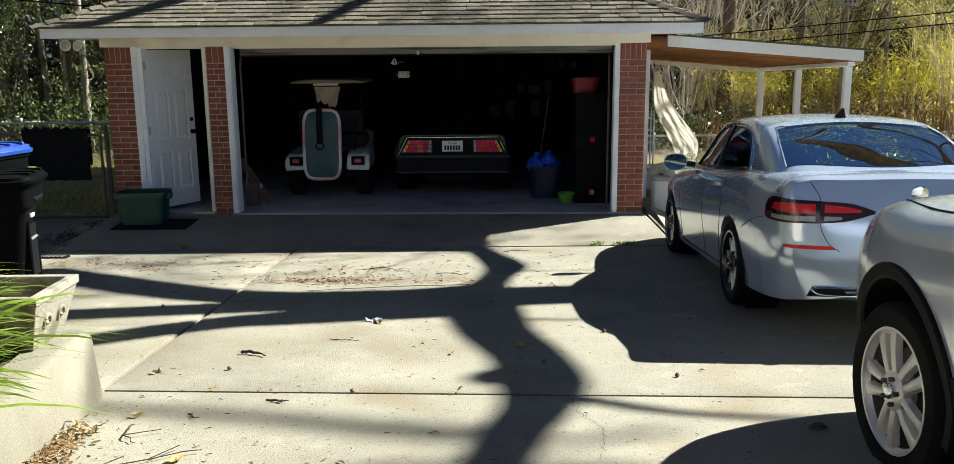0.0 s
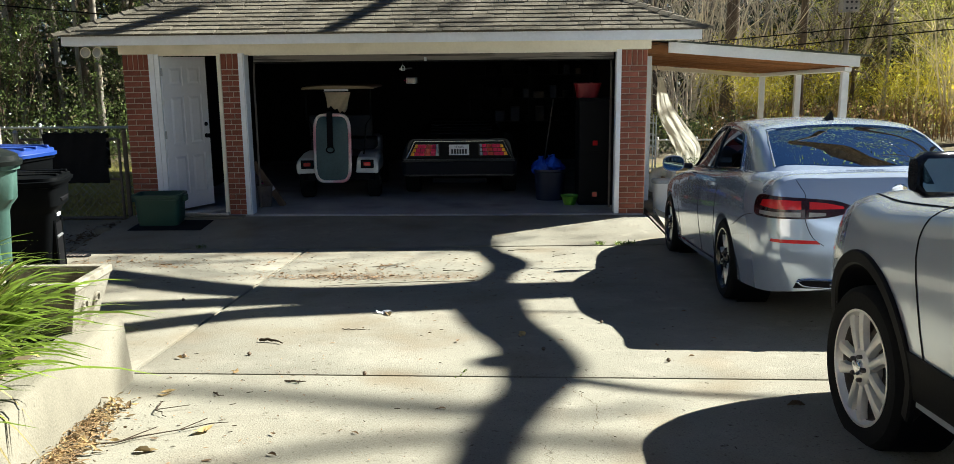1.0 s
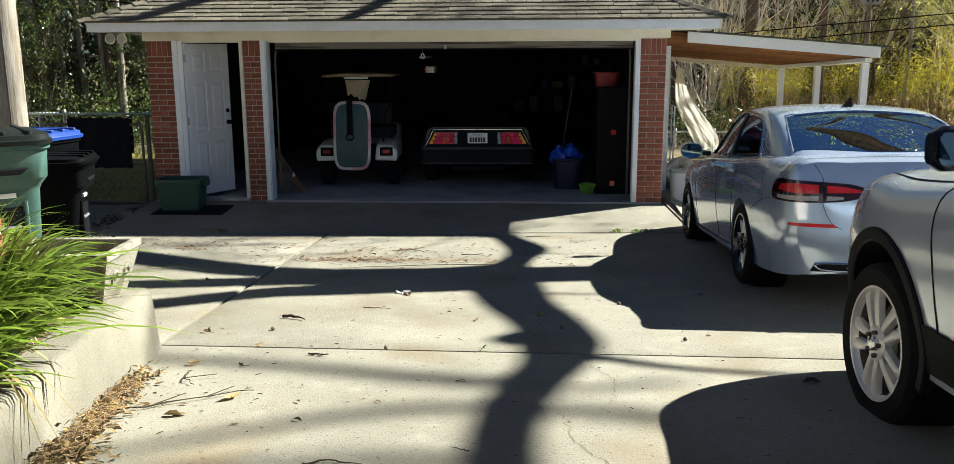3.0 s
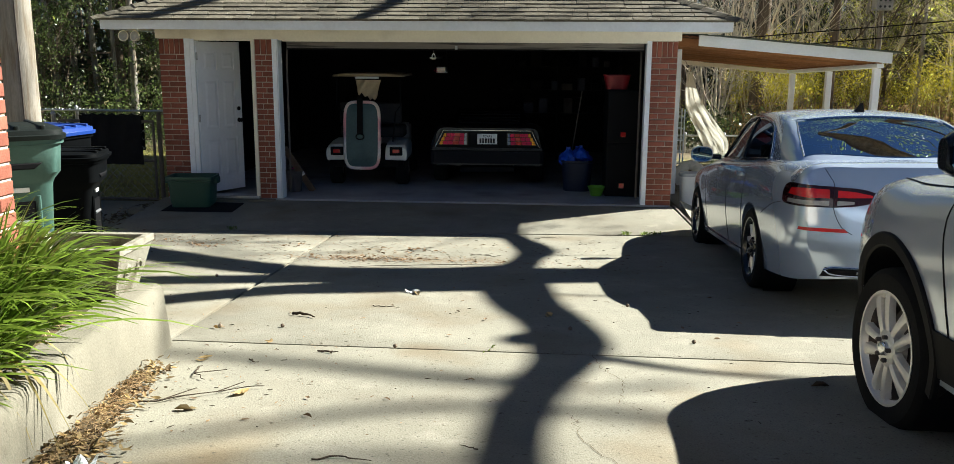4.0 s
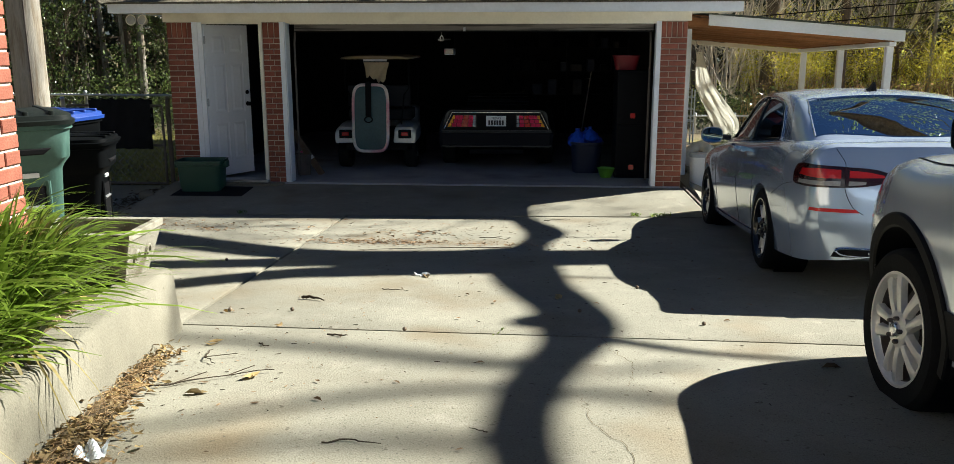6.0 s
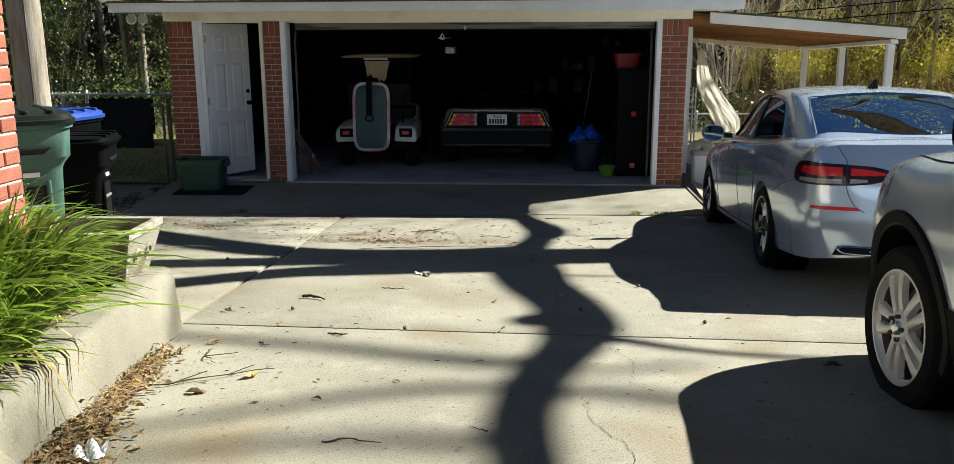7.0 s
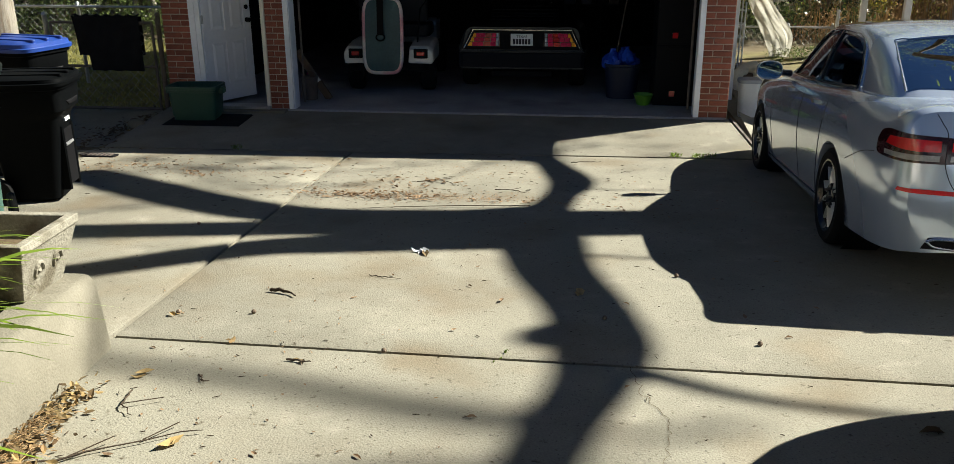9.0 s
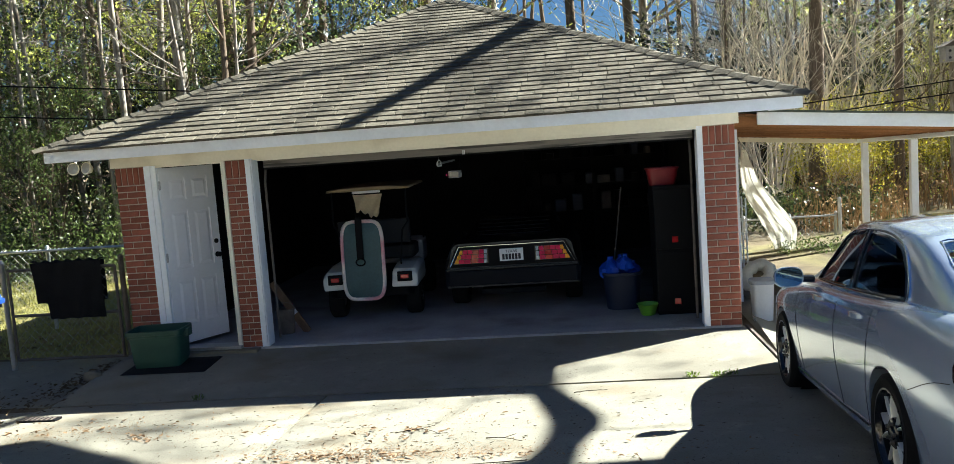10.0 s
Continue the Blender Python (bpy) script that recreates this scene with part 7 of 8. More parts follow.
for i in range(1500):
    a = rs.uniform(-1.1, 1.1)
    rad = rs.uniform(36, 60)
    p = Vector((rad * math.sin(a), 5 + rad * math.cos(a), rs.uniform(2.0, 13)))
    d = Vector((rs.normal(0, 0.8), rs.normal(0, 0.4), rs.uniform(0.2, 1.4)))
    L = rs.uniform(0.8, 2.6)
    tw.tube([p, p + d * L * 0.5 + Vector((rs.normal(0, 0.15), 0, rs.normal(0, 0.15))), p + d * L], [0.030, 0.020, 0.008], 3, caps=False)
tagged(part("far_wood_twigs", tw, M_TWIG, fix=False), "haze of bare twigs in the distant wood", "woods", kind="stuff")
tagged(part("far_wood_trunks", g, M_BARK, smooth=True, fix=False), "distant bare tree trunks", "woods", kind="stuff")

# the big leafless tree off to the side, whose limbs shade the drive
S = SUN / SUN.z
shade = thing("spreading_tree", "large leafless tree beside the drive with twisting limbs", "tree")
over = lambda x, y, h: Vector((x, y, gz(x, min(y, 9.6)))) + S * h
g = Geo()
crown = [over(0.16, 9.75, 7.3), over(0.27, 9.2, 7.3), over(0.52, 8.2, 7.4), over(0.42, 7.5, 7.5), over(0.30, 6.8, 7.6), over(0.35, 6.1, 7.7), over(0.46, 5.4, 7.8), over(0.65, 4.8, 7.95), over(0.73, 4.2, 8.1), over(0.68, 3.8, 8.2),
         over(0.53, 3.3, 8.35), over(0.44, 2.8, 8.5), over(0.43, 2.4, 8.6), over(0.47, 2.0, 8.7), over(0.52, 0.8, 8.9), over(0.4, -1.5, 9.4)]
trunk = [(11.0, 17.4, -0.3), (10.9, 17.2, 2.2), (10.2, 16.7, 4.8), tuple(over(-0.3, 11.0, 7.2))]
n1 = spline([tuple(p) for p in trunk + crown], 110)
part("trunk", Geo().tube(n1, [q[0] for q in spline([(0.42,), (0.36,), (0.30,), (0.22,), (0.10,), (0.11,), (0.155,), (0.12,), (0.18,), (0.215,), (0.19,), (0.175,), (0.185,), (0.15,), (0.13,), (0.12,), (0.115,), (0.11,), (0.11,), (0.06,)], 110)], 12), M_BARK, shade, smooth=True, fix=False)
SHADE_LIMBS = (((0.3, 6.2), (-0.95, 5.86), (-1.68, 5.57), (-2.9, 4.6), 7.7, 0.29, 0.45), ((0.3, 6.42), (-1.02, 6.30), (-1.69, 6.18), (-4.2, 5.6), 7.8, 0.25, 0.2), ((0.3, 6.95), (-0.57, 6.68), (-2.05, 6.75), (-4.3, 8.05), 7.6, 0.25, 0.1),
               ((0.72, 4.38), (0.66, 4.37), (0.60, 4.36), (0.53, 4.35), 7.95, 0.185, 0.05), ((0.75, 4.05), (1.1, 3.85), (1.5, 3.71), (2.4, 3.62), 8.1, 0.06, 0.5), ((0.6, 3.35), (-0.08, 3.46), (-0.87, 3.63), (-2.0, 3.75), 19.0, 0.10, 0.4),
               ((1.3, 2.88), (0.6, 3.0), (-0.24, 2.86), (-1.5, 2.05), 20.0, 0.09, 0.4), ((0.5, 2.3), (-0.1, 2.3), (-0.6, 2.2), (-1.6, 1.8), 22.0, 0.09, 0.4), ((1.3, 3.5), (1.0, 3.38), (0.8, 3.3), (0.5, 3.3), 19.0, 0.05, 0.3),
               ((0.25, 6.6), (0.55, 6.66), (0.9, 6.72), (1.4, 6.8), 7.6, 0.40, 0.1), ((0.6, 5.82), (0.8, 5.80), (0.95, 5.79), (1.2, 5.78), 7.7, 0.022, 0.2), ((0.6, 8.0), (0.85, 7.9), (1.1, 7.93), (1.4, 7.96), 7.4, 0.018, 0.3), ((-0.3, 9.3), (-0.9, 7.5), (-1.3, 7.4), (-2.4, 7.2), 9.0, 0.012, 0.3))
rng = random.Random(31)
for q in SHADE_LIMBS:
    h, r, taper = q[4:]
    pts = [over(x, y, h + 0.25 * k) for k, (x, y) in enumerate(q[:4])]
    part("limb", Geo().tube(spline([tuple(p) for p in pts], 24), [r * (1 - taper * k / 23) for k in range(24)], 9), M_BARK, shade, smooth=True, fix=False)
for (xa, ya, za), (xb, yb_, zb), r in (((-2.0, 10.7, 2.45), (0.35, 14.2, 4.0), 0.12), ((-5.2, 10.9, 2.45), (-4.4, 11.4, 2.6), 0.12)):
    pa, pb = Vector((xa, ya, za)) + S * 7.2, Vector((xb, yb_, zb)) + S * 6.6
    mid = pa.lerp(pb, 0.5) + Vector((0.1, -0.15, 0.1))
    part("limb", Geo().tube(spline([tuple(pa - (pb - pa) * 0.15), tuple(mid), tuple(pb + (pb - pa) * 0.3)], 16), [r * (0.7 + 0.6 * k / 15) for k in range(16)], 9), M_BARK, shade, smooth=True, fix=False)

# trees behind the viewer, seen in the car windows
for k, (x, y, s) in enumerate(((-6, -16, 0.8), (3.5, -19, 0.75), (9, -15, 0.8), (14, -20, 0.9), (-13, -22, 0.9))):
    m = Matrix.Translation((x, y, ground_z(x, y))) @ Matrix.Rotation(k * 1.3, 4, "Z") @ Matrix.Diagonal((s, s, s, 1))
    copy_thing(bt if k % 2 else oak, m).matrix_basis = m

# ---- litter ----
M_LITTERD = surf("leaf_dark_brown", (0.125, 0.078, 0.04), 0.85, var=0.2, bump=0.0, rand=0.45, thin=0.1)
M_LITTER = surf("leaf_brown", (0.27, 0.19, 0.075), 0.8, var=0.25, bump=0.0, rand=0.6, thin=0.15, second=(0.14, 0.085, 0.035), mask=(0.45, 0.6), mscale=6)


def fallen(rs, x, y, n, sx, sy, size, lift=0.0, zf=gz):
    """Curled dead leaves lying about a spot."""
    g = Geo()
    for i in range(n):
        px, py = x + rs.normal(0, sx), y + rs.normal(0, sy)
        s = size * rs.uniform(0.5, 1.4)
        a = rs.uniform(0, 6.28)
        w = s * rs.uniform(0.28, 0.5)
        z = zf(px, py) + 0.004 + abs(rs.normal(0, lift)) if lift else zf(px, py) + 0.004
        c, d = math.cos(a), math.sin(a)
        curl = s * rs.uniform(0.05, 0.5)
        tip = rs.uniform(-0.3, 0.6) * s
        lean, turn = rs.normal(0, 0.45) if lift > 0.01 else 0.0, rs.normal(0, 0.3) if lift > 0.01 else 0.0
        pts = [(-s, 0, tip * 0.6), (-s * 0.3, -w, curl), (s * 0.4, -w * 0.8, curl), (s, 0, tip), (s * 0.4, w * 0.8, curl), (-s * 0.3, w, curl), (0.05 * s, 0, 0.003)]
        g.add([(px + q[0] * c - q[1] * d, py + q[0] * d + q[1] * c, z + max(q[2] + q[0] * lean + q[1] * turn, 0)) for q in pts], [(0, 1, 6), (1, 2, 6), (2, 3, 6), (3, 4, 6), (4, 5, 6), (5, 0, 6)])
    return g


rs = np.random.RandomState(6)
lit = Geo()
for i in range(34):
    y = 0.6 + 2.75 * i / 33
    lit_part = fallen(rs, WX(y) + 0.06 + 0.09 * (1 - i / 33), y, 120 if y < 2.3 else 44, 0.05 + 0.065 * (1 - i / 33), 0.06, 0.019, 0.020)
    lit.add(lit_part.v, lit_part.f)
tagged(part("leaf_litter", lit, M_LITTER, fix=False), "drift of dry brown leaves along the wall foot", "leaves", kind="stuff")
mound = lambda u, y: (WX(y) + 0.02 + u * (0.07 + 0.17 * min(max((3.1 - y) / 1.6, 0), 1)), y, gz(WX(y), y) + 0.003 + 0.035 * math.sin(math.pi * (0.25 + 0.75 * u)) * (0.6 + 0.4 * noise.noise((u * 9, y * 9, 2))) - 0.012 * u)
tagged(part("leaf_mould", Geo().sheet(mound, [i / 8 for i in range(9)], [0.4 + i * 0.05 for i in range(58)]), M_DIRT, smooth=True, fix=False), "dark leaf mould along the wall foot", "leaf mould", kind="stuff")
lit = Geo()
for i in range(900):
    y = rs.uniform(0.6, 3.2)
    x = WX(y) + 0.04 + abs(rs.normal(0, 0.10)) * min(1.0, 0.35 + (3.2 - y) / 2)
    a, L = rs.uniform(0, 6.28), rs.uniform(0.03, 0.09)
    z = gz(x, y) + rs.uniform(0.008, 0.05)
    lit.tube([(x, y, z), (x + L * 0.5 * math.cos(a), y + L * 0.5 * math.sin(a), z + rs.uniform(0, 0.014)), (x + L * math.cos(a + 0.2), y + L * math.sin(a + 0.2), z)], 0.0012, 3, caps=False)
tagged(part("pine_straw", lit, M_DRYST, fix=False), "dry straw-coloured needles among the leaves", "needles", kind="stuff")
lit = Geo()
for x, y, n, sx, sy, sz in ((-1.05, 7.36, 130, 0.27, 0.08, 0.024), (-1.5, 7.42, 50, 0.25, 0.08, 0.022), (-0.1, 7.32, 45, 0.45, 0.05, 0.022), (-0.9, 8.0, 40, 0.25, 0.12, 0.028), (-2.6, 8.4, 36, 0.8, 0.3, 0.024), (-3.9, 8.5, 60, 0.45, 0.22, 0.028), (-3.1, 8.1, 26, 0.12, 0.06, 0.028), (-0.3, 8.6, 24, 0.7, 0.3, 0.02), (1.3, 7.1, 22, 0.5, 0.5, 0.022)):
    q = fallen(rs, x, y, n, sx, sy, sz, 0.006)
    lit.add(q.v, q.f)
q = fallen(rs, 0.4, 5.2, 60, 1.5, 2.0, 0.020)
lit.add(q.v, q.f)
tagged(part("scattered_litter", lit, M_LITTERD, fix=False), "scattered dry leaves and chaff on the drive", "leaves", kind="stuff")
q = fallen(rs, -5.1, 10.6, 260, 0.12, 0.5, 0.03, 0.02)
q2 = fallen(rs, -5.4, 9.6, 160, 0.4, 0.5, 0.028, 0.012)
q.add(q2.v, q2.f)
tagged(part("leaf_litter", q, M_DIRT, fix=False), "rotting dark leaves by the gate", "leaves", kind="stuff")
q = fallen(rs, -7.6, 12.6, 900, 1.3, 0.6, 0.035, 0.01, ground_z)
tagged(part("lawn_leaves", q, M_LITTER, fix=False), "dry leaves on the shaded lawn", "leaves", kind="stuff")
for x, y, s in ((-0.42, 5.68, 0.055), (-0.86, 3.02, 0.045), (-1.42, 2.95, 0.05), (-1.05, 2.75, 0.05), (0.62, 5.0, 0.045), (-1.30, 3.55, 0.04), (2.0, 3.55, 0.045), (-0.66, 3.83, 0.035), (-1.49, 4.33, 0.03), (-1.08, 4.02, 0.03)):
    tagged(part("fallen_leaf", fallen(rs, x, y, 2, 0.02, 0.02, s), M_LITTER, fix=False), "curled brown oak leaf lying on the concrete", "leaf", group="fallen leaves")


def stick(pts, r, forks=()):
    rj = random.Random(int(abs(pts[0][0]) * 1000))
    bent = [(x + rj.gauss(0, 0.006), y + rj.gauss(0, 0.006), max(z + rj.gauss(0, 0.002), r * 0.5)) for x, y, z in spline(pts, 11)]
    g = Geo().tube([(x, y, gz(x, y) + z) for x, y, z in bent], [r * (1 - 0.06 * k) * rj.uniform(0.8, 1.2) for k in range(11)], 6)
    for f in forks:
        g.tube([(x, y, gz(x, y) + z) for x, y, z in f], [r * 0.6, r * 0.5, r * 0.25][:len(f)], 5)
    return g


STICKS = [([(-1.14, 4.78, 0.012), (-1.05, 4.76, 0.02), (-0.96, 4.70, 0.012)], 0.019, ()), ([(-0.72, 3.84, 0.01), (-0.60, 3.82, 0.012)], 0.010, ()), ([(-1.45, 2.72, 0.008), (-1.2, 2.86, 0.015), (-0.95, 3.05, 0.012), (-0.80, 3.12, 0.02)], 0.008, ([(-1.2, 2.86, 0.015), (-1.1, 3.0, 0.03)], [(-1.0, 3.02, 0.012), (-0.92, 3.16, 0.02)])),
          ([(-1.26, 3.42, 0.01), (-1.22, 3.28, 0.02), (-1.14, 3.20, 0.01)], 0.007, ([(-1.22, 3.28, 0.02), (-1.08, 3.36, 0.02)],)), ([(-0.35, 2.25, 0.008), (-0.22, 2.27, 0.01), (-0.10, 2.24, 0.008)], 0.007, ()), ([(-1.05, 3.62, 0.006), (-0.98, 3.54, 0.01)], 0.007, ()), ([(0.30, 2.42, 0.008), (0.22, 2.46, 0.01)], 0.005, ()),
          ([(-0.15, 7.75, 0.01), (0.0, 7.70, 0.02), (0.15, 7.62, 0.01)], 0.008, ([(0.0, 7.70, 0.02), (0.08, 7.8, 0.02)],)), ([(-0.9, 8.0, 0.01), (-0.7, 8.05, 0.02), (-0.55, 7.95, 0.01)], 0.008, ([(-0.7, 8.05, 0.02), (-0.6, 8.15, 0.02)],)), ([(-0.65, 5.15, 0.006), (-0.45, 5.1, 0.01)], 0.006, ()), ([(0.5, 9.2, 0.01), (0.8, 9.25, 0.01)], 0.008, ()), ([(0.2, 7.15, 0.01), (-0.6, 7.0, 0.015), (-1.2, 6.85, 0.01)], 0.007, ())]
for pts, r, forks in STICKS:
    tagged(part("fallen_stick", stick(pts, r * 0.6, forks), M_STICK, fix=False, smooth=True), "thin dark fallen stick lying on the concrete", "stick", group="fallen sticks")
for x, y in ((-1.49, 4.36), (-1.1, 4.42), (-0.3, 4.0), (0.75, 4.6), (1.2, 5.4), (-2.2, 6.2), (1.5, 4.35)):
    tagged(part("acorn", Geo().lathe([(0.003, 0), (0.012, 0.006), (0.014, 0.014), (0.009, 0.022), (0.002, 0.026)], 8, Matrix.Translation((x, y, gz(x, y)))), M_BARK, smooth=True), "dark acorn lying on the concrete", "acorn", group="acorns")
paper = Geo().sheet(lambda u, v: (-1.18 + 0.11 * u, 1.92 + 0.09 * v, gz(-1.1, 1.9) + 0.02 + 0.05 * abs(math.sin(u * 5 + v * 3)) * (0.3 + v * 0.7)), [i / 8 for i in range(9)], [i / 8 for i in range(9)])
tagged(part("paper_scrap", paper, surf("paper_white", (0.75, 0.78, 0.82), 0.7, var=0.05, thin=0.3)), "crumpled white paper scrap among dry leaves", "paper")
tagged(part("wrapper", fallen(rs, -0.41, 5.72, 5, 0.04, 0.02, 0.04), M_PLATE, fix=False), "torn white and red wrapper on the drive", "wrapper")
# fine brown chaff swept together by rain
rs = np.random.RandomState(78)
chaff = Geo()
for x, y, k, sx, sy in ((-1.1, 7.45, 1300, 0.55, 0.16), (-0.2, 7.4, 500, 0.6, 0.10), (-2.4, 8.3, 420, 0.7, 0.35), (-3.8, 8.4, 520, 0.5, 0.25), (-0.6, 8.5, 300, 0.9, 0.35), (0.3, 6.6, 160, 0.8, 0.5), (-0.9, 3.4, 160, 0.5, 0.8)):
    for px, py, a, L in zip(rs.normal(x, sx, k), rs.normal(y, sy, k), rs.uniform(0, 6.28, k), rs.uniform(0.004, 0.013, k)):
        if py < 9.55 and (py > 3.9 or px > WX(py) + 0.08):
            c, d, w = math.cos(a) * L, math.sin(a) * L, rs.uniform(0.25, 0.6)
            z = gz(px, py) + 0.004
            chaff.add([(px - c, py - d, z), (px + d * w, py - c * w, z + 0.003), (px + c, py + d, z + rs.uniform(0, 0.006)), (px - d * w, py + c * w, z + 0.003)], [(0, 1, 2, 3)])
tagged(part("chaff", chaff, M_LITTERD, fix=False), "fine brown chaff in drifts on the concrete", "leaf chaff", kind="stuff")
# dark chips of twig and bark
rs = np.random.RandomState(77)
g = Geo()
for x, y, n, sx, sy in ((-1.0, 7.6, 260, 1.1, 0.5), (-3.2, 8.5, 120, 0.9, 0.35), (0.9, 8.0, 80, 0.8, 0.7), (0.2, 5.0, 90, 1.3, 1.6), (0.0, 9.3, 70, 1.8, 0.3), (1.6, 10.3, 30, 0.7, 0.5), (-1.2, 3.2, 45, 0.3, 0.7)):
    for i in range(n):
        px, py = x + rs.normal(0, sx), y + rs.normal(0, sy)
        if py > 9.55 or px < WX(py) + 0.08 and py < 3.9:
            continue
        a, L = rs.uniform(0, 6.28), rs.uniform(0.006, 0.026) * (1 if y > 6 else 0.7)
        q = [(px + math.cos(a + b) * L * s, py + math.sin(a + b) * L * s) for s, b in ((-1, 0), (0, rs.normal(0, 0.8)), (1, 0))]
        g.tube([(u, v, gz(u, v) + 0.006) for u, v in q], [0.0014, 0.0024, 0.0012], 4)
tagged(part("twig_chips", g, M_STICK, fix=False), "dark chips of twig and bark on the concrete", "twigs", kind="stuff")
# weeds in the joint at the ramp
for x, y in ((1.62, 9.66), (1.85, 9.64), (1.98, 9.68), (-3.3, 9.66), (0.24, 4.03)):
    wd = thing("weed", "small green weed growing in a concrete joint", "weed", Matrix.Translation((x, y, gz(x, 9.5 if y > 9 else y))), group="joint weeds")
    tagged(part("leaves", blades(26 if y > 9 else 4, 0.06, 0.09 if y > 9 else 0.05, random.Random(int(x * 100)), (0, 0), 1.2, 0.006), M_BLADE, wd, fix=False), kind="stuff")
# grass in the back lawn
M_LAWN = surf("lawn_turf", (0.22, 0.205, 0.07), 0.95, var=0.35, scale=2, fine=50, bump=0.9, second=(0.22, 0.17, 0.08), mask=(0.5, 0.7), mscale=1.2, spec=0.1)
tagged(part("lawn", Geo().sheet(lambda x, y: (x, y, ground_z(x, y) + 0.012), [-15 + i * 0.5 for i in range(21)], [12 + i * 0.5 for i in range(13)]), M_LAWN, smooth=True), "short yellow-green lawn behind the gate", "lawn", kind="structure")
rs = np.random.RandomState(9)
g = Geo()
for i in range(24000):
    x, y = rs.uniform(-14, -5), rs.uniform(12.0, 18.8)
    z = ground_z(x, y)
    h = rs.uniform(0.04, 0.10)
    a = rs.uniform(0, 6.28)
    g.add([(x - 0.008 * math.cos(a), y - 0.008 * math.sin(a), z - 0.01), (x + 0.008 * math.cos(a), y + 0.008 * math.sin(a), z - 0.01), (x + rs.normal(0, 0.03), y + rs.normal(0, 0.03), z + h)], [(0, 1, 2)])
M_GBL = surf("lawn_blade", (0.28, 0.27, 0.075), 0.6, var=0.2, bump=0.0, rand=0.4, thin=0.4)
tagged(part("lawn_grass", g, M_GBL, fix=False), "short winter lawn behind the gate", "grass", kind="stuff")
# cracks in the drive
for pts in ([(0.86, 4.0), (0.90, 3.7), (0.98, 3.45), (0.93, 3.1)], [(0.70, 2.9), (0.74, 2.55), (0.86, 2.3), (0.84, 1.9), (0.95, 1.5)], [(-4.2, 5.55), (-3.0, 5.6), (-1.82, 5.55)]):
    line = spline(pts, 40)
    rs2 = np.random.RandomState(int(pts[0][0] * 10) + 50)
    jit = [(x + rs2.normal(0, 0.008), y + rs2.normal(0, 0.004)) for x, y in line]
    g = Geo()
    for (x0, y0), (x1, y1) in zip(jit, jit[1:]):
        w = 0.0013
        g.add([(x0 - w, y0, gz(x0, y0) + 0.0035), (x0 + w, y0 + w, gz(x0, y0) + 0.0035), (x1 + w, y1 + w, gz(x1, y1) + 0.0035), (x1 - w, y1, gz(x1, y1) + 0.0035)], [(0, 1, 2, 3)])
    part("crack", g, M_DIRT, drive, "fine dirt-filled crack", fix=False)

# ---- bricks ----
def brick_mesh(w, h, d=0.09):
    c = 0.004
    g = Geo()
    outer = [(0, 0), (w, 0), (w, h), (0, h)]
    inner = [(c, c), (w - c, c), (w - c, h - c), (c, h - c)]
    g.add([(x, 0, z) for x, z in inner] + [(x, c, z) for x, z in outer] + [(x, d, z) for x, z in outer],
          [(0, 1, 2, 3)] + [(i, 4 + i, 4 + (i + 1) % 4, (i + 1) % 4) for i in range(4)] + [(4 + i, 8 + i, 8 + (i + 1) % 4, 4 + (i + 1) % 4) for i in range(4)])
    me = g.mesh("brick")
    me.materials.append(M_BRICK)
    return me


bricks = {}


def lay(parent, x0, x1, y, z0, n, ch, rng, patterns, soldier=0.0, m=Matrix.Identity(4)):
    """Courses of bricks across x0..x1 with recessed joints."""
    j = 0.013
    for i in range(n):
        pat = patterns[i % len(patterns)]
        tot = sum(pat)
        x = x0
        for q in pat:
            w = (x1 - x0) * q / tot
            key = (round(w - j, 4), round(ch - j, 4))
            if key not in bricks:
                bricks[key] = brick_mesh(*key)
            link("brick", bricks[key], None, parent, m=m @ Matrix.Translation((x + j / 2, y + rng.uniform(-0.002, 0.002), z0 + i * ch + j / 2)))
            x += w
    if soldier:
        k = max(2, round((x1 - x0) / ch))
        for i in range(k):
            w = (x1 - x0) / k
            key = (round(w - j, 4), round(soldier - j, 4))
            if key not in bricks:
                bricks[key] = brick_mesh(*key)
            link("brick", bricks[key], None, parent, m=m @ Matrix.Translation((x0 + i * w + j / 2, y + rng.uniform(-0.002, 0.002), z0 + n * ch + j / 2)))


rng = random.Random(17)
CH = 2.03 / 27
for x0, x1, pats in ((GX0, -4.45, ((2, 1), (1, 2))), (-3.45, -3.2, ((1.6, 1), (1, 1.6))), (2.03, GX1, ((1, 2), (2, 1)))):
    pier = part("pier", Geo().box(x0 + 0.006, GY + 0.013, -0.06, x1 - 0.006, GY + 0.10, 2.237), M_MORTAR, garage, "red brick pier with pale joints")
    lay(pier, x0, x1, GY, -0.01, 27, CH, rng, pats, 0.215)
corner = part("corner", Geo().box(-2.94, 2.7645, 0.5, -1.955, 3.045, 3.6), M_MORTAR, house, "red brick wall with pale joints")
lay(corner, -2.94, -1.94, 2.76, 0.62, 30, 0.0752, rng, ((1, 1, 1, 0.5, 0.5), (0.5, 1, 1, 1, 0.5)))
lay(corner, 0.0, 0.28, 0.0, 0.62, 30, 0.0752, rng, ((1,), (0.55, 0.45)), m=Matrix.Translation((-1.945, 2.772, 0)) @ Matrix.Rotation(radians(90), 4, "Z"))

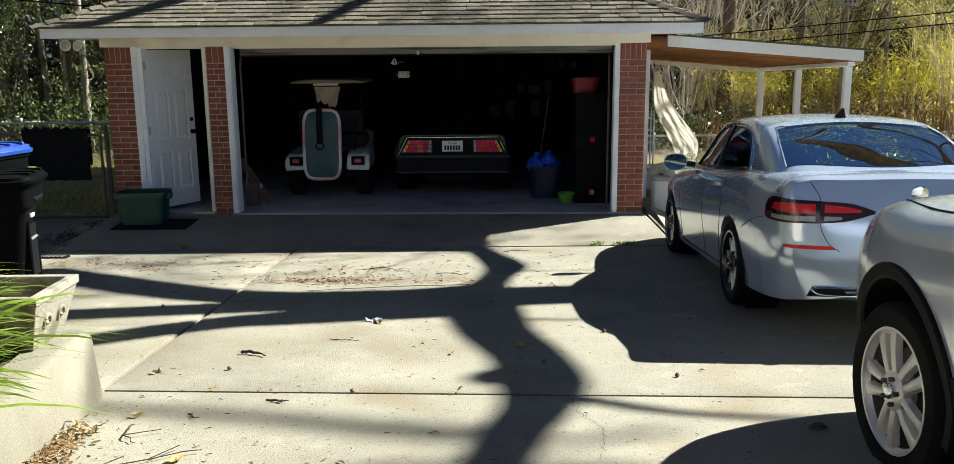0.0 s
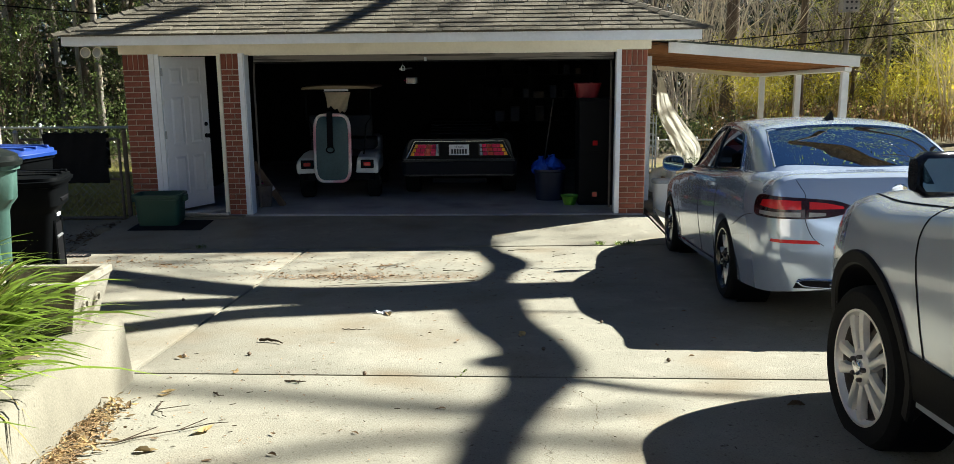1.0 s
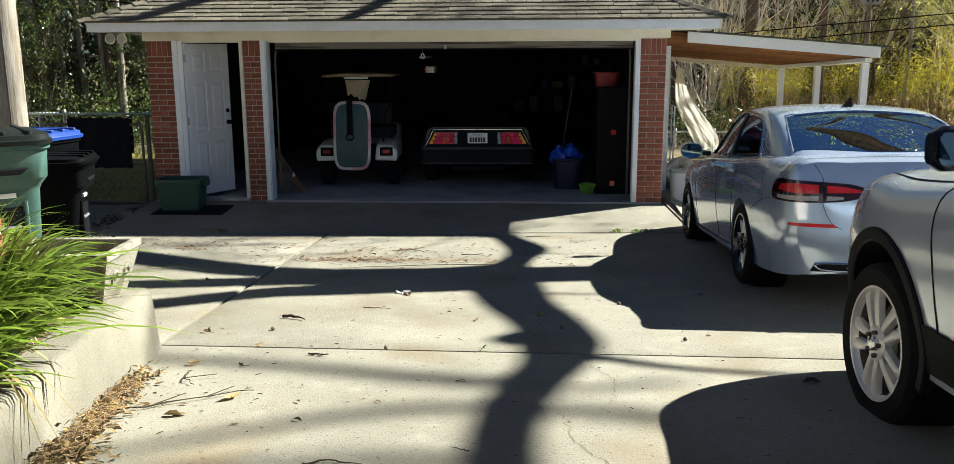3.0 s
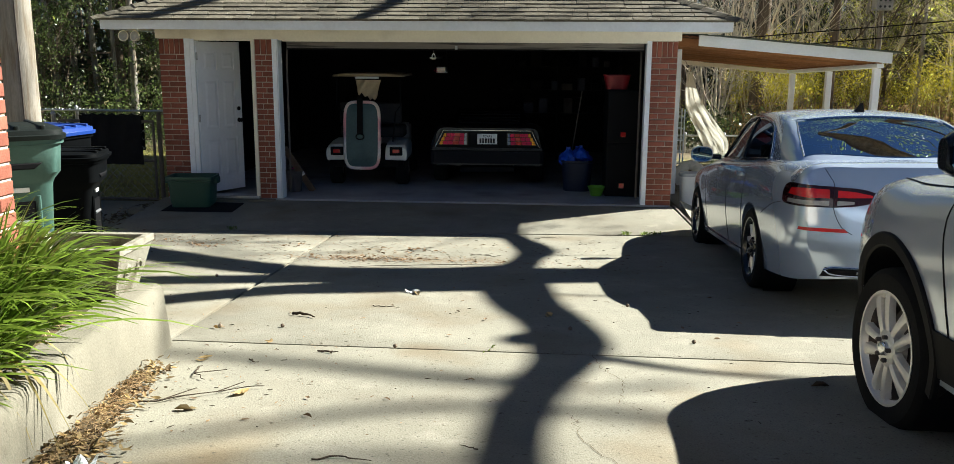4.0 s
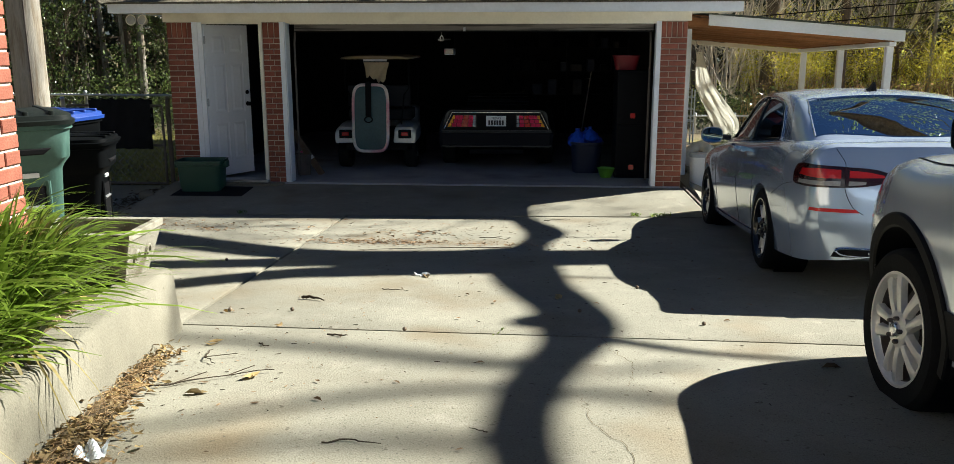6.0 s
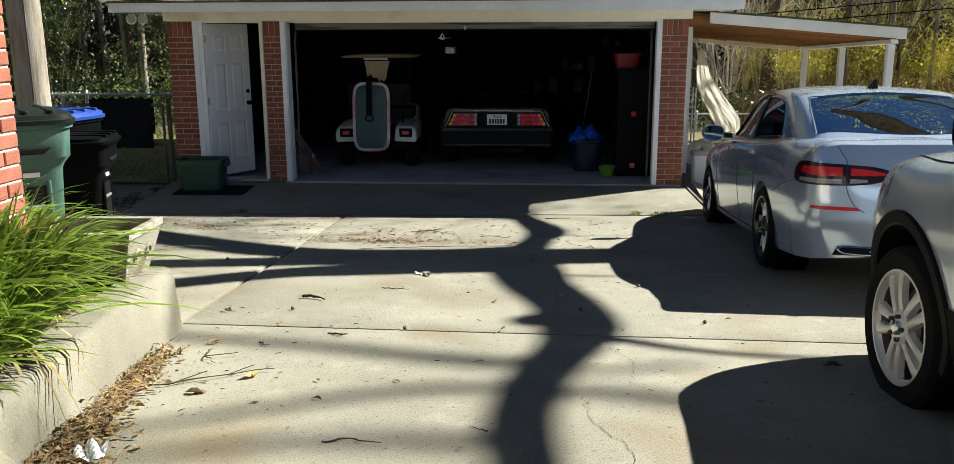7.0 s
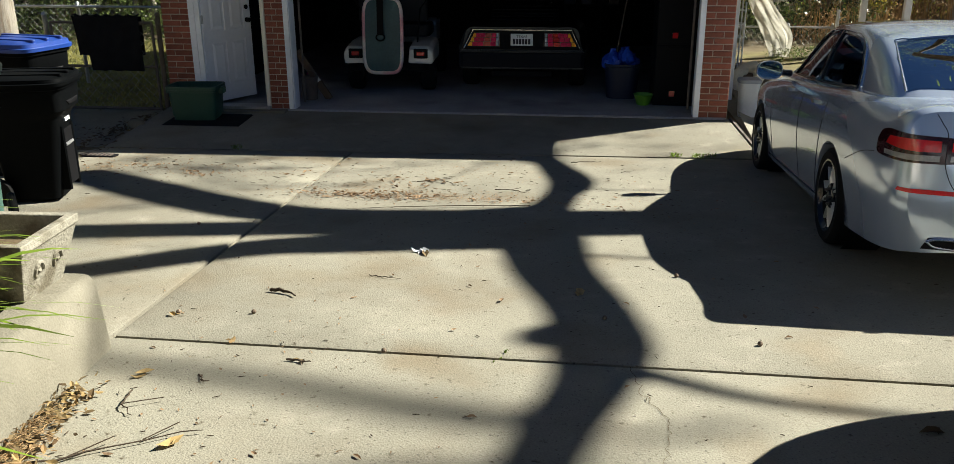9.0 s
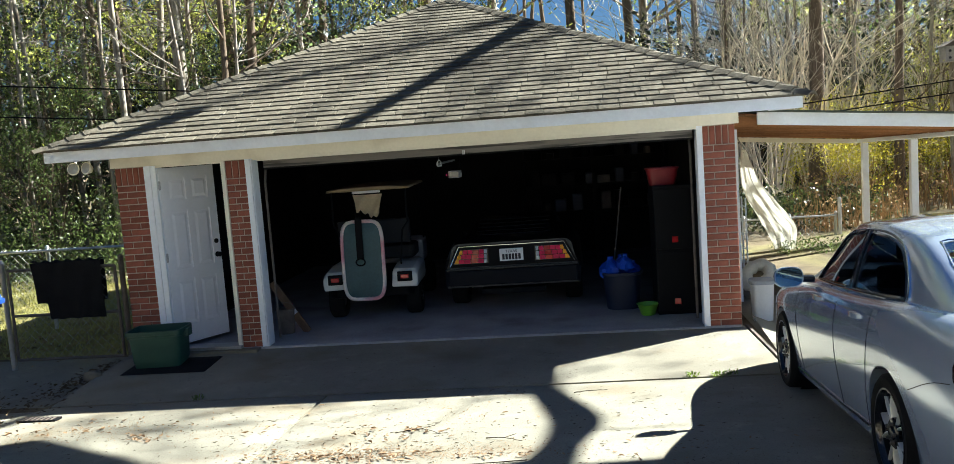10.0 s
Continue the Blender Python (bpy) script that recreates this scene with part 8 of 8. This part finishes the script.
# ---- shingles ----
def tab(w):
    L, t = 0.155, 0.018
    g = Geo().add([(0, 0, 0), (w, 0, 0), (w, L, 0), (0, L, 0), (0.001, 0.001, t), (w - 0.001, 0.001, t), (w - 0.001, L, 0.003), (0.001, L, 0.003)], [(4, 5, 6, 7), (0, 1, 5, 4), (1, 2, 6, 5), (3, 0, 4, 7)])
    return g


EXPO = 0.140
plane = Matrix.Translation((RX0, RY0, RZ)) @ Matrix.Rotation(PITCH, 4, "X")
slope = HALF / math.cos(PITCH)
WID = [0.20, 0.23, 0.26, 0.29, 0.32, 0.35]
tabs = {}
rng = random.Random(23)
rest = Geo()
made = 0
rows = int(slope / EXPO) + 1
for i in range(rows):
    v = i * EXPO - 0.012
    inset = max(v, 0) * math.cos(PITCH)
    x, xe = inset + 0.0, 2 * HALF - inset
    x += -rng.uniform(0, 0.05)
    while x < xe - 0.02:
        w = rng.choice(WID)
        w = min(w, xe - x + 0.02)
        if w < 0.05:
            break
        lift = rng.uniform(0.0, 0.006)
        m = plane @ Matrix.Translation((max(x, inset - 0.02), v + rng.uniform(-0.003, 0.003), lift + 0.003))
        key = round(w, 2)
        if made < 300:
            if key not in tabs:
                tabs[key] = tab(key - 0.009).mesh("shingle")
                tabs[key].materials.append(M_SHINGLE)
            link("shingle", tabs[key], None, roof, m=m)
            made += 1
        else:
            q = tab(key - 0.009)
            rest.add([m @ Vector(p) for p in q.v], q.f)
        x += w
tagged(part("upper_shingles", rest, M_SHINGLE, roof, fix=False), kind="stuff")
# ridge caps along both front hips
for start, sgn in ((Vector(A), 1), (Vector(B), -1)):
    d = Vector(P) - start
    n = int(d.length / 0.20)
    d.normalize()
    side = Vector((-d.y, d.x, 0)).normalized()
    upv = d.cross(side)
    if upv.z < 0:
        side, upv = -side, -upv
    g = Geo()
    for s, zz in ((0.0, 0.026), (0.30, 0.004)):
        for q, h in ((-0.10, -0.034), (-0.035, 0.008), (0.035, 0.008), (0.10, -0.034)):
            g.v.append((q, s, h + zz + 0.012))
    for q in range(4):
        x, y, z = g.v[q]
        g.v.append((x, y, z - 0.024))
    g.f = [(0, 1, 5, 4), (1, 2, 6, 5), (2, 3, 7, 6), (8, 9, 1, 0), (9, 10, 2, 1), (10, 11, 3, 2)]
    cap = g.mesh("hip_cap")
    cap.materials.append(M_SHINGLE)
    rot = Matrix((side, d, upv)).transposed().to_4x4()
    for i in range(n + 1):
        link("hip_cap", cap, None, roof, m=Matrix.Translation(start + d * (0.20 * i - 0.04)) @ rot)
